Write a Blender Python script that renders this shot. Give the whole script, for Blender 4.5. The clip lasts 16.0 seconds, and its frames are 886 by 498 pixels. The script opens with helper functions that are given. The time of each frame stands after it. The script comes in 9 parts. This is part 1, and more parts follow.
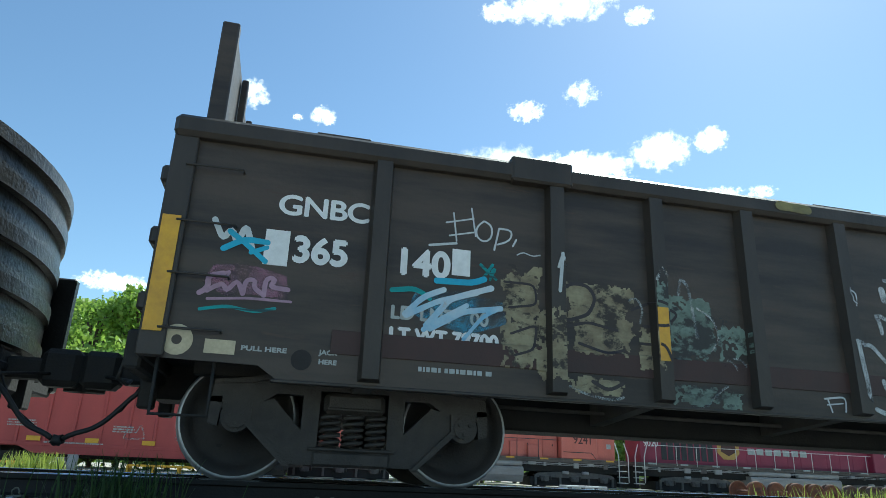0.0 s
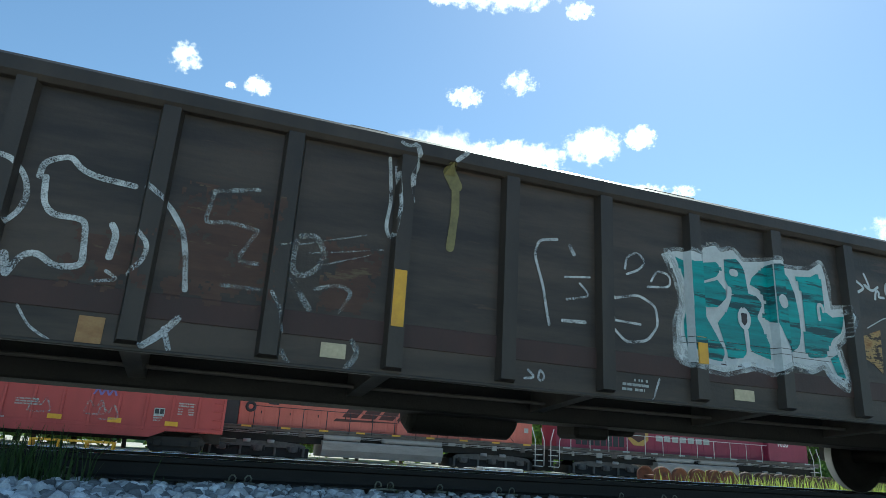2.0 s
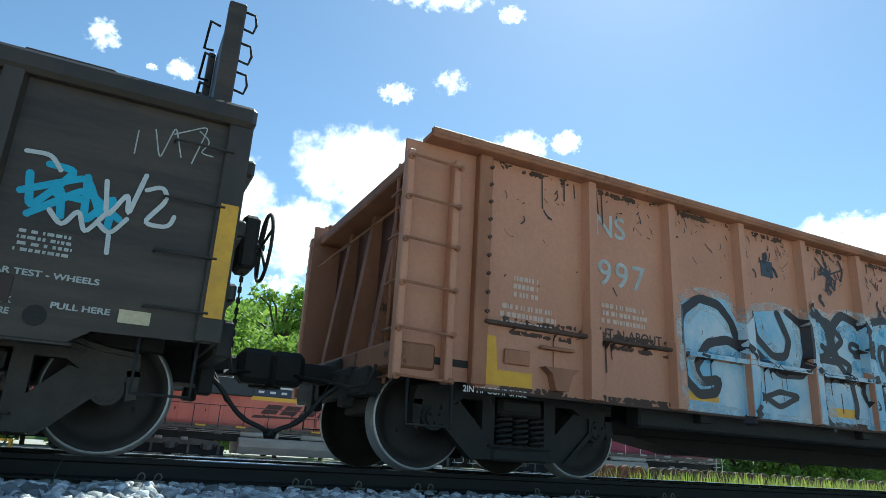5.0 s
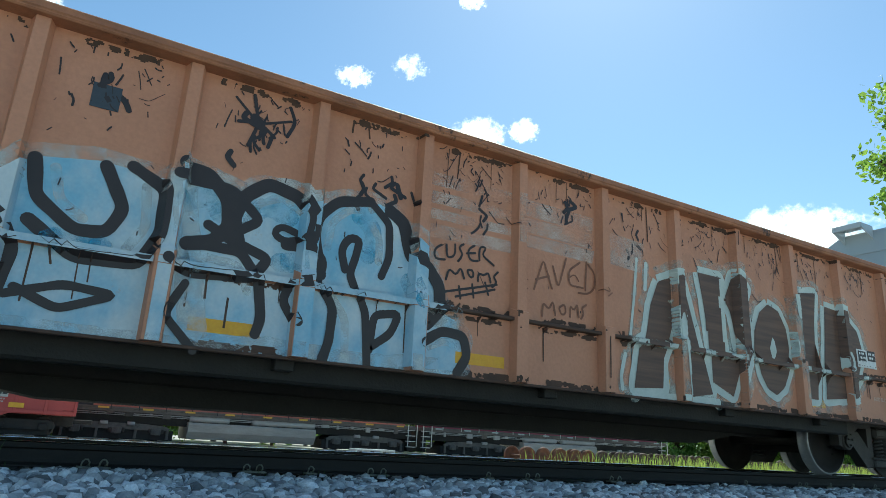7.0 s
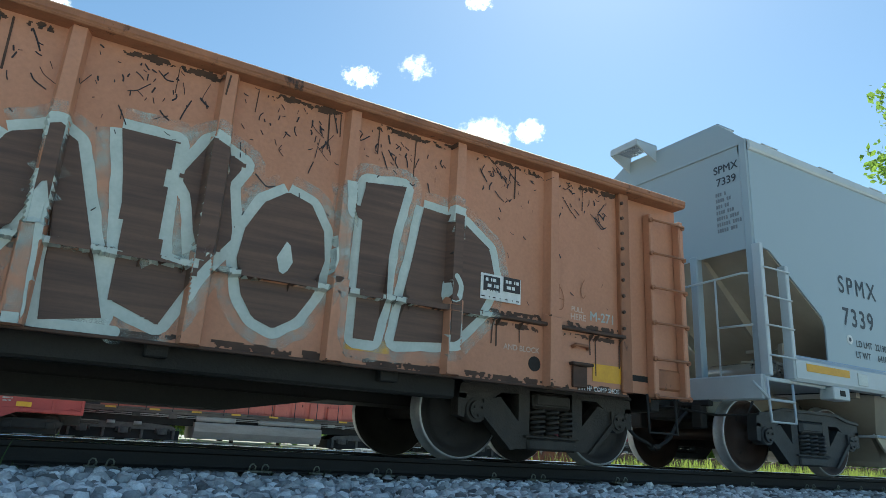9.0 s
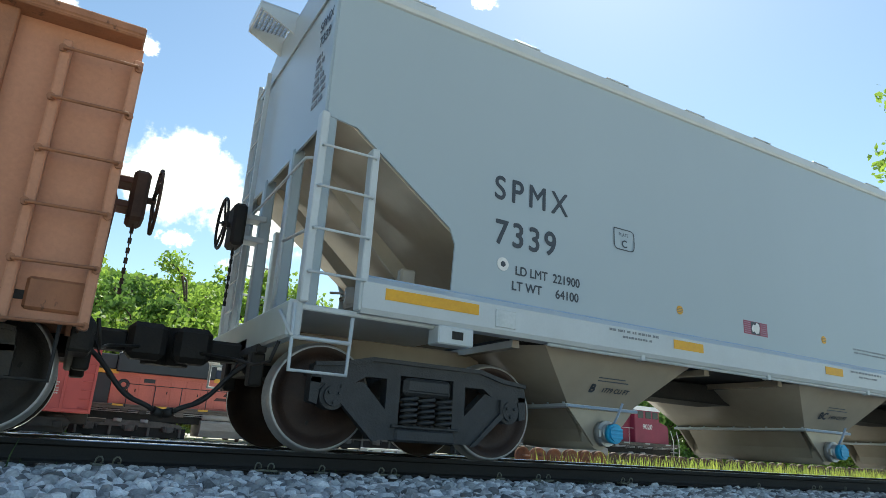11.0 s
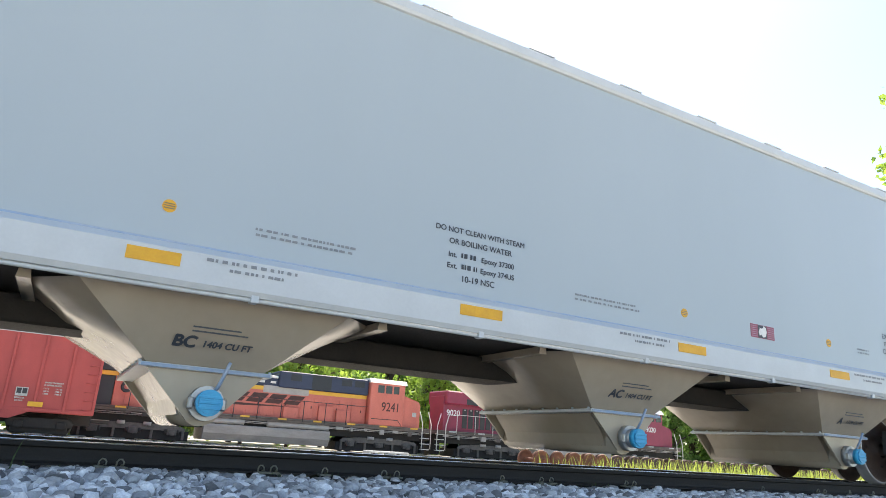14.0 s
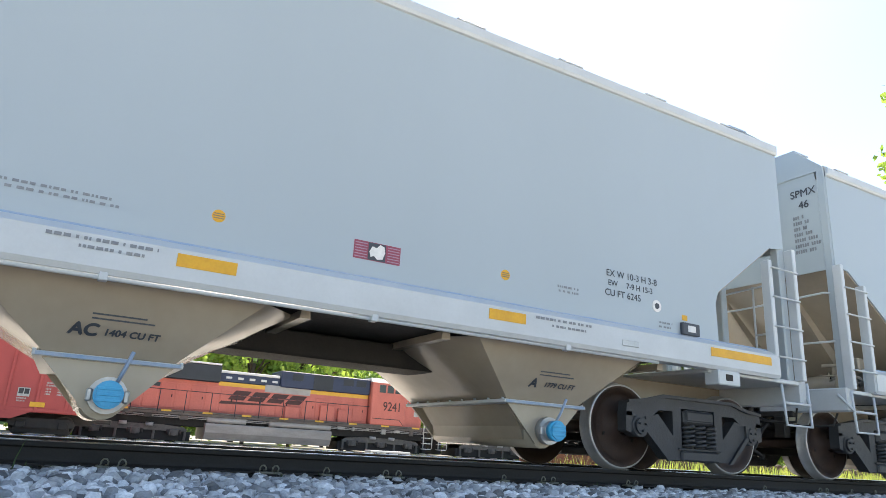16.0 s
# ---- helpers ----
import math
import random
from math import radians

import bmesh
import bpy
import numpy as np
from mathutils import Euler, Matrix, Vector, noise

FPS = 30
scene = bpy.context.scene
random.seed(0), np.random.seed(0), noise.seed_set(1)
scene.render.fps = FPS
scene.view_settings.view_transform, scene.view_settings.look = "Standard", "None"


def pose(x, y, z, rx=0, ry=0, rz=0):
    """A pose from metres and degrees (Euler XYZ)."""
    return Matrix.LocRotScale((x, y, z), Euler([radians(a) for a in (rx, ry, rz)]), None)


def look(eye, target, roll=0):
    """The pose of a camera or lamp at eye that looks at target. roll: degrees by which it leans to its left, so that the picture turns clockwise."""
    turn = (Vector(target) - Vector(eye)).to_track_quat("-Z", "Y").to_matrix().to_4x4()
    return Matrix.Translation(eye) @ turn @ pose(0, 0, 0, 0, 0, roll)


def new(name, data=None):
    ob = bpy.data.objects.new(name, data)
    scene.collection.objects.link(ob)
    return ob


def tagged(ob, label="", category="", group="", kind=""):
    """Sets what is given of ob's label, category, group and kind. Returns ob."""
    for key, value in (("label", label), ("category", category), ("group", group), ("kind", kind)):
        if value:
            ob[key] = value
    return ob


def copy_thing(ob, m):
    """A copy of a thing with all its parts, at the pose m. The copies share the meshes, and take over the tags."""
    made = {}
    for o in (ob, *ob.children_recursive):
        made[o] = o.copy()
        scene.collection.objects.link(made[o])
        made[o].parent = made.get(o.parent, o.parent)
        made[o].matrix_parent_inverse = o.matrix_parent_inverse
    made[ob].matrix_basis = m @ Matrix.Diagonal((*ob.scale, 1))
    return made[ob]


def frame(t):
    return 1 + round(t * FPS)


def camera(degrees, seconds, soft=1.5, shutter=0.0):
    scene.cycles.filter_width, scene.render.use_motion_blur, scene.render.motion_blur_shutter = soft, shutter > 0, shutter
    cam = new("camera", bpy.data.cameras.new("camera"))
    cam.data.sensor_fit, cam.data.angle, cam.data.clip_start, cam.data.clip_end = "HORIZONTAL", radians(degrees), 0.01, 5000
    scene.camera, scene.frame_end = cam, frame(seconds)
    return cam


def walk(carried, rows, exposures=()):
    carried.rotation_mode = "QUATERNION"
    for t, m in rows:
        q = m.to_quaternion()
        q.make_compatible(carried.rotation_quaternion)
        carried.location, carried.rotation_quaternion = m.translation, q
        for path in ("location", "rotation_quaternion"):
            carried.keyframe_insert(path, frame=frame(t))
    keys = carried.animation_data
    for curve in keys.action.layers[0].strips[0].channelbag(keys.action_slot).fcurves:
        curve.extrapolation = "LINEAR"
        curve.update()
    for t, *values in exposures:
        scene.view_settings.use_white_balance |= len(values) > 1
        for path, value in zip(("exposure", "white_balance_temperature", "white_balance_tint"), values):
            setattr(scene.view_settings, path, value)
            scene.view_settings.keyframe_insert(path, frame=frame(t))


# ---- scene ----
# World: x along the near track, y away from the camera, z up from the rail head.
# ---- camera ----
cam = camera(67.36, 16.0, soft=0.85)
PATH = [
    (0.0, pose(0, -6.5, 0.12, 108.54, -2.26, -13.43)),
    (0.5, pose(0, -6.5, 0.12, 108.28, -3.11, -14.42)),
    (1.0, pose(0, -6.5, 0.12, 107.86, -3.18, -15.70)),
    (1.5, pose(0, -6.5, 0.12, 107.57, -3.32, -18.42)),
    (2.0, pose(0, -6.5, 0.12, 107.35, -3.32, -20.01)),
    (2.5, pose(0, -6.5, 0.12, 107.56, -3.39, -20.42)),
    (3.0, pose(0, -6.5, 0.12, 107.78, -3.44, -21.08)),
    (3.5, pose(0, -6.5, 0.12, 107.45, -3.64, -21.05)),
    (4.0, pose(0, -6.5, 0.12, 107.60, -3.61, -20.98)),
    (4.5, pose(0, -6.5, 0.12, 107.72, -3.38, -22.90)),
    (5.0, pose(0, -6.5, 0.12, 107.46, -3.14, -26.59)),
    (5.2, pose(0, -6.5, 0.12, 106.55, -2.98, -29.50)),
    (7.3, pose(0, -6.5, 0.12, 106.42, -3.05, -30.63)),
    (7.5, pose(0, -6.5, 0.12, 106.33, -3.22, -30.68)),
    (8.0, pose(0, -6.5, 0.12, 106.50, -3.14, -30.46)),
    (8.2, pose(0, -6.5, 0.12, 106.48, -3.14, -30.36)),
    (10.3, pose(0, -6.5, 0.12, 106.51, -3.25, -29.62)),
    (10.5, pose(0, -6.5, 0.12, 106.48, -3.32, -29.61)),
    (11.0, pose(0, -6.5, 0.12, 106.41, -3.37, -29.58)),
    (11.5, pose(0, -6.5, 0.12, 106.46, -3.38, -29.44)),
    (12.0, pose(0, -6.5, 0.12, 106.48, -3.35, -29.21)),
    (12.5, pose(0, -6.5, 0.12, 106.46, -3.46, -29.04)),
    (13.0, pose(0, -6.5, 0.12, 106.45, -3.42, -29.10)),
    (13.5, pose(0, -6.5, 0.12, 106.63, -3.40, -29.13)),
    (14.0, pose(0, -6.5, 0.12, 106.61, -3.46, -29.34)),
    (14.5, pose(0, -6.5, 0.12, 106.53, -3.41, -29.19)),
    (15.0, pose(0, -6.5, 0.12, 106.40, -3.41, -29.25)),
    (15.5, pose(0, -6.5, 0.12, 106.38, -3.43, -29.25)),
    (16.0, pose(0, -6.5, 0.12, 106.57, -3.36, -29.20)),
]
EXPOSURES = [(0, 0.40, 5900, -7), (5.0, 0.32, 5800, -8), (8.0, 0.40, 5950, -11), (9.8, 0.55, 6500, -3), (10.5, 0.76, 7000, 0), (11.0, 0.66, 6750, -2), (11.5, 0.70, 6750, 0), (12.5, 1.35, 7100, 10), (16.0, 1.45, 7250, 12)]
walk(cam, PATH, EXPOSURES)

# ---- light ----
SUN_AZ, SUN_EL = 44.0, 50.0
world = bpy.data.worlds.new("sky")
scene.world = world
world.use_nodes = True
wn = world.node_tree.nodes
sky = wn.new("ShaderNodeTexSky")
sky.sky_type = "NISHITA"
sky.sun_disc = False
sky.sun_elevation = radians(SUN_EL)
sky.sun_rotation = radians(SUN_AZ)
sky.air_density, sky.dust_density, sky.ozone_density = 1.0, 0.24, 1.8
wn["Background"].inputs["Strength"].default_value = 0.120
world.node_tree.links.new(sky.outputs[0], wn["Background"].inputs["Color"])
sun = new("sun", bpy.data.lights.new("sun", "SUN"))
sun.data.energy, sun.data.angle, sun.data.color = 5.0, radians(0.53), (1.0, 0.95, 0.87)
to_sun = Vector((math.sin(radians(SUN_AZ)) * math.cos(radians(SUN_EL)),
                 math.cos(radians(SUN_AZ)) * math.cos(radians(SUN_EL)), math.sin(radians(SUN_EL))))
sun.matrix_world = look(to_sun * 50, (0, 0, 0))


# ---- materials ----
def material(name, a, b=None, scale=3.0, rough=0.6, metal=0.0, bump=0.1, fine=40.0, stretch=(1, 1, 1),
             rust=None, rust_at=0.62, rust_scale=2.0, contrast=0.5, per_piece=0.0, gloss_var=0.1, grain_mix=0.15):
    """A weathered surface: two tones by a coarse noise, grain by a fine one, patches of rust or dirt."""
    m = bpy.data.materials.new(name)
    m.use_nodes = True
    nt = m.node_tree
    n, link = nt.nodes, nt.links.new
    p = n["Principled BSDF"]
    p.inputs["Metallic"].default_value = metal
    tc = n.new("ShaderNodeTexCoord")
    mp = n.new("ShaderNodeMapping")
    mp.inputs["Scale"].default_value = stretch
    link(tc.outputs["Object"], mp.inputs["Vector"])
    big = n.new("ShaderNodeTexNoise")
    big.inputs["Scale"].default_value, big.inputs["Detail"].default_value = scale, 5
    big.inputs["Roughness"].default_value = 0.62
    link(mp.outputs[0], big.inputs["Vector"])
    small = n.new("ShaderNodeTexNoise")
    small.inputs["Scale"].default_value, small.inputs["Detail"].default_value = fine, 4
    link(tc.outputs["Object"], small.inputs["Vector"])
    b = b or tuple(c * 0.75 for c in a)
    ramp = n.new("ShaderNodeValToRGB")
    ramp.color_ramp.elements[0].position, ramp.color_ramp.elements[1].position = 0.5 - contrast / 2, 0.5 + contrast / 2
    ramp.color_ramp.elements[0].color, ramp.color_ramp.elements[1].color = (*b, 1), (*a, 1)
    link(big.outputs["Fac"], ramp.inputs[0])
    grain = n.new("ShaderNodeMix")
    grain.data_type, grain.blend_type = "RGBA", "OVERLAY"
    grain.inputs[0].default_value = grain_mix
    link(ramp.outputs[0], grain.inputs[6])
    link(small.outputs["Fac"], grain.inputs[7])
    col = grain.outputs[2]
    if rust:
        rn = n.new("ShaderNodeTexNoise")
        rn.inputs["Scale"].default_value, rn.inputs["Detail"].default_value = rust_scale, 8
        rn.inputs["Roughness"].default_value = 0.7
        link(mp.outputs[0], rn.inputs["Vector"])
        rr = n.new("ShaderNodeValToRGB")
        rr.color_ramp.elements[0].position, rr.color_ramp.elements[1].position = rust_at, rust_at + 0.06
        link(rn.outputs["Fac"], rr.inputs[0])
        mix = n.new("ShaderNodeMix")
        mix.data_type = "RGBA"
        link(rr.outputs[0], mix.inputs[0])
        link(col, mix.inputs[6])
        mix.inputs[7].default_value = (*rust, 1)
        col = mix.outputs[2]
    if per_piece:
        info = n.new("ShaderNodeNewGeometry")
        hv = n.new("ShaderNodeHueSaturation")
        mr = n.new("ShaderNodeMapRange")
        mr.inputs[3].default_value, mr.inputs[4].default_value = 1 - per_piece, 1 + per_piece
        link(info.outputs["Random Per Island"], mr.inputs[0])
        link(mr.outputs[0], hv.inputs["Value"])
        link(col, hv.inputs["Color"])
        col = hv.outputs[0]
    link(col, p.inputs["Base Color"])
    rg = n.new("ShaderNodeMapRange")
    rg.inputs[3].default_value, rg.inputs[4].default_value = max(0.02, rough - gloss_var), min(1, rough + gloss_var)
    link(small.outputs["Fac"], rg.inputs[0])
    link(rg.outputs[0], p.inputs["Roughness"])
    if bump:
        bp = n.new("ShaderNodeBump")
        bp.inputs["Strength"].default_value, bp.inputs["Distance"].default_value = bump, 0.02
        add = n.new("ShaderNodeMath")
        link(big.outputs["Fac"], add.inputs[0])
        link(small.outputs["Fac"], add.inputs[1])
        link(add.outputs[0], bp.inputs["Height"])
        link(bp.outputs[0], p.inputs["Normal"])
    return m


BLACK_CAR = material("weathered_black_car_paint", (0.062, 0.045, 0.032), (0.021, 0.0155, 0.012), 1.7, 0.5, 0, 0.15, 30, (0.35, 1, 2.4), (0.060, 0.036, 0.024), 0.60, 2.6, contrast=0.28)
BLACK_RIB = material("dusty_black_rib_paint", (0.050, 0.039, 0.030), (0.022, 0.017, 0.013), 2.5, 0.5, 0, 0.1, 30, (1, 1, 0.4))
# underfloor steel made paler: light bounced from the ground is in the colour
BEARER = material("bounce_lit_grey_brown_steel", (0.15, 0.135, 0.115), (0.08, 0.07, 0.06), 4.0, 0.8, 0, 0.2)
BELT_RED = material("dark_rust_red_paint", (0.058, 0.025, 0.020), (0.032, 0.019, 0.016), 2.0, 0.6, 0, 0.1)
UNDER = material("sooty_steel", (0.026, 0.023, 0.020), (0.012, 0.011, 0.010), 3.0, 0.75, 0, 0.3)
TRUCK = material("greasy_cast_steel", (0.060, 0.049, 0.040), (0.024, 0.020, 0.016), 5.0, 0.6, 0.0, 0.35, 60)
TRUCK_BLUE = material("dusty_dark_grey_cast_steel", (0.046, 0.050, 0.055), (0.024, 0.026, 0.030), 5.0, 0.55, 0.0, 0.3, 60)
WHEEL = material("rusted_wheel_plate", (0.042, 0.034, 0.029), (0.018, 0.015, 0.013), 4.0, 0.7, 0.0, 0.25, 60)
TREAD = material("polished_wheel_tread", (0.55, 0.55, 0.55), (0.38, 0.38, 0.38), 6.0, 0.42, 0.5, 0.02)
RAIL = material("rusty_rail_steel", (0.022, 0.019, 0.017), (0.012, 0.011, 0.010), 6.0, 0.75, 0.1, 0.2, 50, (0.3, 1, 1))
RAILHEAD = material("polished_rail_head", (0.75, 0.75, 0.76), (0.6, 0.6, 0.6), 6.0, 0.22, 1.0, 0.02)
ORANGE = material("sun_faded_orange_car_paint", (0.53, 0.255, 0.155), (0.43, 0.195, 0.11), 1.6, 0.55, 0, 0.12, 35, (0.8, 1, 0.5), (0.07, 0.035, 0.022), 0.71, 5.0)
ORANGE_RUST = material("rust_stained_orange_paint", (0.40, 0.17, 0.085), (0.20, 0.085, 0.045), 2.5, 0.65, 0, 0.2, 35, (1, 1, 0.5), (0.05, 0.025, 0.018), 0.6, 4.0)
GREY_CAR = material("pale_grey_hopper_paint", (0.375, 0.445, 0.49), (0.345, 0.41, 0.45), 0.5, 0.30, 0, 0.0, 8, (1, 1, 0.3), contrast=0.8, grain_mix=0.0, gloss_var=0.015)
GREY_TRIM = material("light_grey_frame_paint", (0.53, 0.58, 0.61), (0.46, 0.505, 0.53), 2.0, 0.36, 0, 0.02, grain_mix=0.05)
# hopper grey with the warm light bounced off the ground painted in
GREY_BELLY = material("bounce_warmed_pocket_paint", (0.41, 0.36, 0.285), (0.31, 0.27, 0.215), 1.0, 0.20, 0, 0.05, 9, (1, 1, 0.6), grain_mix=0.05)
BLUE_CAP = material("blue_plastic_cap", (0.03, 0.42, 0.70), (0.02, 0.33, 0.60), 8.0, 0.4, 0, 0.1)
BLUE_STRIP = material("blue_strip_paint", (0.20, 0.33, 0.52), (0.36, 0.42, 0.50), 6.0, 0.45, 0, 0.05)
GALV = material("galvanised_steel", (0.50, 0.52, 0.53), (0.38, 0.40, 0.41), 8.0, 0.4, 0.7, 0.1)
YELLOW = material("yellow_reflective_tape", (0.75, 0.40, 0.02), (0.62, 0.32, 0.02), 8.0, 0.45, 0, 0.04)
YELLOW_OLD = material("scuffed_yellow_reflective_tape", (0.72, 0.40, 0.03), (0.5, 0.27, 0.04), 6.0, 0.5, 0, 0.05, 40, (1, 1, 1), (0.10, 0.06, 0.03), 0.66, 9.0)
CREAM = material("dirty_cream_plate", (0.60, 0.52, 0.34), (0.45, 0.38, 0.25), 10.0, 0.6, 0, 0.05)
WHITE = material("white_stencil_paint", (0.78, 0.79, 0.78), (0.62, 0.63, 0.62), 14.0, 0.6, 0, 0.0)
WHITE_FADED = material("worn_white_paint", (0.50, 0.52, 0.50), (0.28, 0.30, 0.28), 7.0, 0.6, 0, 0.0)
DARK_PAINT = material("dark_lettering_paint", (0.035, 0.045, 0.06), (0.05, 0.06, 0.075), 9.0, 0.5, 0, 0.0)
GREY_INK = material("faded_grey_lettering_paint", (0.17, 0.19, 0.22), (0.24, 0.26, 0.28), 9.0, 0.5, 0, 0.0)
STICKER_GREY = material("grey_sticker_print", (0.20, 0.18, 0.12), None, 9.0, 0.5, 0, 0.0)
RED_STICKER = material("maroon_sticker", (0.30, 0.06, 0.10), (0.25, 0.05, 0.09), 20.0, 0.4, 0, 0.0)
RUBBER = material("black_rubber_hose", (0.015, 0.015, 0.016), (0.025, 0.024, 0.023), 12.0, 0.6, 0, 0.1)
# spray paint of the graffiti
SPRAY_TEAL = material("teal_spray_paint", (0.02, 0.34, 0.32), (0.012, 0.17, 0.175), 2.5, 0.45, 0, 0.0, 30, (0.35, 1, 4.0), (0.006, 0.05, 0.055), 0.53, 2.4, contrast=0.3)
SPRAY_WHITE = material("white_spray_paint", (0.58, 0.61, 0.61), (0.42, 0.45, 0.45), 4.0, 0.6, 0, 0.0)
SPRAY_OLIVE = material("faded_yellow_spray_paint", (0.26, 0.23, 0.085), (0.11, 0.095, 0.045), 5.0, 0.6, 0, 0.0)
SPRAY_BLUE = material("sky_blue_spray_paint", (0.05, 0.42, 0.60), (0.04, 0.30, 0.45), 4.0, 0.5, 0, 0.0)
SPRAY_PINK = material("pale_pink_spray_paint", (0.40, 0.26, 0.33), (0.25, 0.16, 0.22), 5.0, 0.6, 0, 0.0)
SPRAY_SKY = material("pale_blue_spray_fill", (0.52, 0.59, 0.63), (0.22, 0.44, 0.60), 1.6, 0.5, 0, 0.0, 40, (1, 1, 0.7), (0.40, 0.36, 0.34), 0.66, 5.0, contrast=0.22)
SPRAY_BROWN = material("brown_spray_fill", (0.15, 0.085, 0.058), (0.075, 0.045, 0.036), 2.4, 0.6, 0, 0.0, 30, (0.35, 1, 7), (0.26, 0.14, 0.09), 0.66, 2.0, contrast=0.35)
SPRAY_BLACK = material("black_spray_paint", (0.022, 0.018, 0.020), (0.035, 0.025, 0.025), 5.0, 0.5, 0, 0.0)
SPRAY_MINT = material("pale_mint_spray_outline", (0.60, 0.64, 0.60), (0.44, 0.50, 0.47), 4.0, 0.6, 0, 0.0)
TAG_BROWN = material("thin_brown_spray_paint", (0.17, 0.072, 0.045), (0.26, 0.12, 0.07), 6.0, 0.6, 0, 0.0)
# rust red darkened, so the shade of the recessed ends is in the colour
SHADED_END_RUST = material("shadowed_rust_red_steel", (0.14, 0.055, 0.036), (0.07, 0.032, 0.024), 2.5, 0.7, 0, 0.2)
GRIME = material("dark_grime_and_rust", (0.10, 0.055, 0.038), (0.05, 0.03, 0.022), 6.0, 0.8, 0, 0.1)
SPRAY_PEACH = material("chalky_peach_paint", (0.62, 0.47, 0.39), (0.50, 0.34, 0.26), 3.0, 0.6, 0, 0.0, 30, (0.4, 1, 3))
RUST_BARE = material("bare_rust", (0.22, 0.085, 0.035), (0.42, 0.27, 0.12), 6.0, 0.8, 0, 0.3, 40, (0.6, 1, 1.2), (0.045, 0.02, 0.015), 0.58, 6.0)
RUST_GOLD = material("old_gold_and_rust_paint", (0.55, 0.42, 0.18), (0.22, 0.10, 0.03), 9.0, 0.7, 0, 0.1, 40, (0.7, 1, 1.6), (0.035, 0.022, 0.016), 0.50, 9.0, contrast=0.3)
MURAL = material("faded_yellow_green_mural_paint", (0.36, 0.33, 0.20), (0.11, 0.075, 0.045), 5.0, 0.65, 0, 0.0, 30, (1, 1, 1.5), (0.035, 0.028, 0.022), 0.53, 3.5)
MURAL_BROWN = material("dull_red_brown_mural_paint", (0.085, 0.045, 0.028), (0.045, 0.022, 0.016), 5.0, 0.65, 0, 0.0, 30, (0.5, 1, 2.5), (0.11, 0.085, 0.045), 0.60, 3.5)
MURAL_GREEN = material("faded_pale_green_mural_paint", (0.22, 0.30, 0.25), (0.07, 0.085, 0.065), 5.0, 0.65, 0, 0.0, 30, (1, 1, 1.5), (0.032, 0.032, 0.030), 0.52, 3.5)


def spray(name, colour, cover=0.5, scale=260.0, patchy=6.0):
    """Thin overspray: specks of paint with the side showing between them."""
    m = bpy.data.materials.new(name)
    m.use_nodes = True
    n, link = m.node_tree.nodes, m.node_tree.links.new
    p = n["Principled BSDF"]
    p.inputs["Base Color"].default_value = (*colour, 1)
    p.inputs["Roughness"].default_value = 0.65
    tc = n.new("ShaderNodeTexCoord")
    speck, broad = n.new("ShaderNodeTexNoise"), n.new("ShaderNodeTexNoise")
    speck.inputs["Scale"].default_value, speck.inputs["Detail"].default_value = scale, 3
    broad.inputs["Scale"].default_value, broad.inputs["Detail"].default_value = patchy, 4
    add = n.new("ShaderNodeMath")
    for k, tex in enumerate((speck, broad)):
        link(tc.outputs["Object"], tex.inputs["Vector"])
        link(tex.outputs["Fac"], add.inputs[k])
    ramp = n.new("ShaderNodeMapRange")
    ramp.inputs[1].default_value, ramp.inputs[2].default_value = 1.20 - 0.64 * cover, 1.75 - 0.64 * cover
    link(add.outputs[0], ramp.inputs[0])
    mix, clear = n.new("ShaderNodeMixShader"), n.new("ShaderNodeBsdfTransparent")
    link(ramp.outputs[0], mix.inputs[0])
    link(clear.outputs[0], mix.inputs[1])
    link(p.outputs[0], mix.inputs[2])
    link(mix.outputs[0], n["Material Output"].inputs["Surface"])
    return m


SPRAY_DIM = spray("faded_white_spray_paint", (0.42, 0.45, 0.44), 0.55, 120.0, 9.0)
SPRAY_THIN = spray("thin_white_spray_paint", (0.60, 0.63, 0.63), 0.80, 110.0, 8.0)
HAZE_WHITE = spray("white_overspray", (0.62, 0.66, 0.65), 0.55)
HAZE_PALE = spray("pale_mint_overspray", (0.56, 0.60, 0.55), 0.5)
WASH_PEACH = spray("chalky_peach_overspray", (0.66, 0.54, 0.47), 0.60, 160.0, 3.0)
HAZE_BLUE = spray("blue_overspray", (0.10, 0.42, 0.62), 0.5)
# yard and distance
STONE = material("blue_grey_ballast_stone", (0.62, 0.62, 0.61), (0.36, 0.36, 0.36), 14.0, 0.8, 0, 0.5, 80, per_piece=0.75, grain_mix=0.35)
BED = material("dark_ballast_bed", (0.10, 0.10, 0.10), (0.05, 0.05, 0.05), 20.0, 0.9, 0, 0.5, 90)
GROUND = material("dusty_yard_ground", (0.50, 0.46, 0.40), (0.38, 0.345, 0.295), 0.6, 0.95, 0, 0.3, 12)
TIE = material("creosoted_timber", (0.05, 0.04, 0.033), (0.03, 0.024, 0.02), 5.0, 0.85, 0, 0.4, 40, (6, 1, 1))
LOCO_ORANGE = material("faded_orange_loco_paint", (0.64, 0.175, 0.125), (0.50, 0.13, 0.095), 1.2, 0.5, 0, 0.04, 14, (1, 1, 0.4), (0.34, 0.10, 0.07), 0.66, 2.5)
LOCO_DARK = material("dark_green_black_loco_paint", (0.025, 0.028, 0.035), (0.015, 0.017, 0.020), 1.2, 0.4, 0, 0.05)
LOCO_YELLOW = material("loco_yellow_stripe", (0.75, 0.42, 0.05), (0.65, 0.35, 0.04), 2.0, 0.45, 0, 0.0)
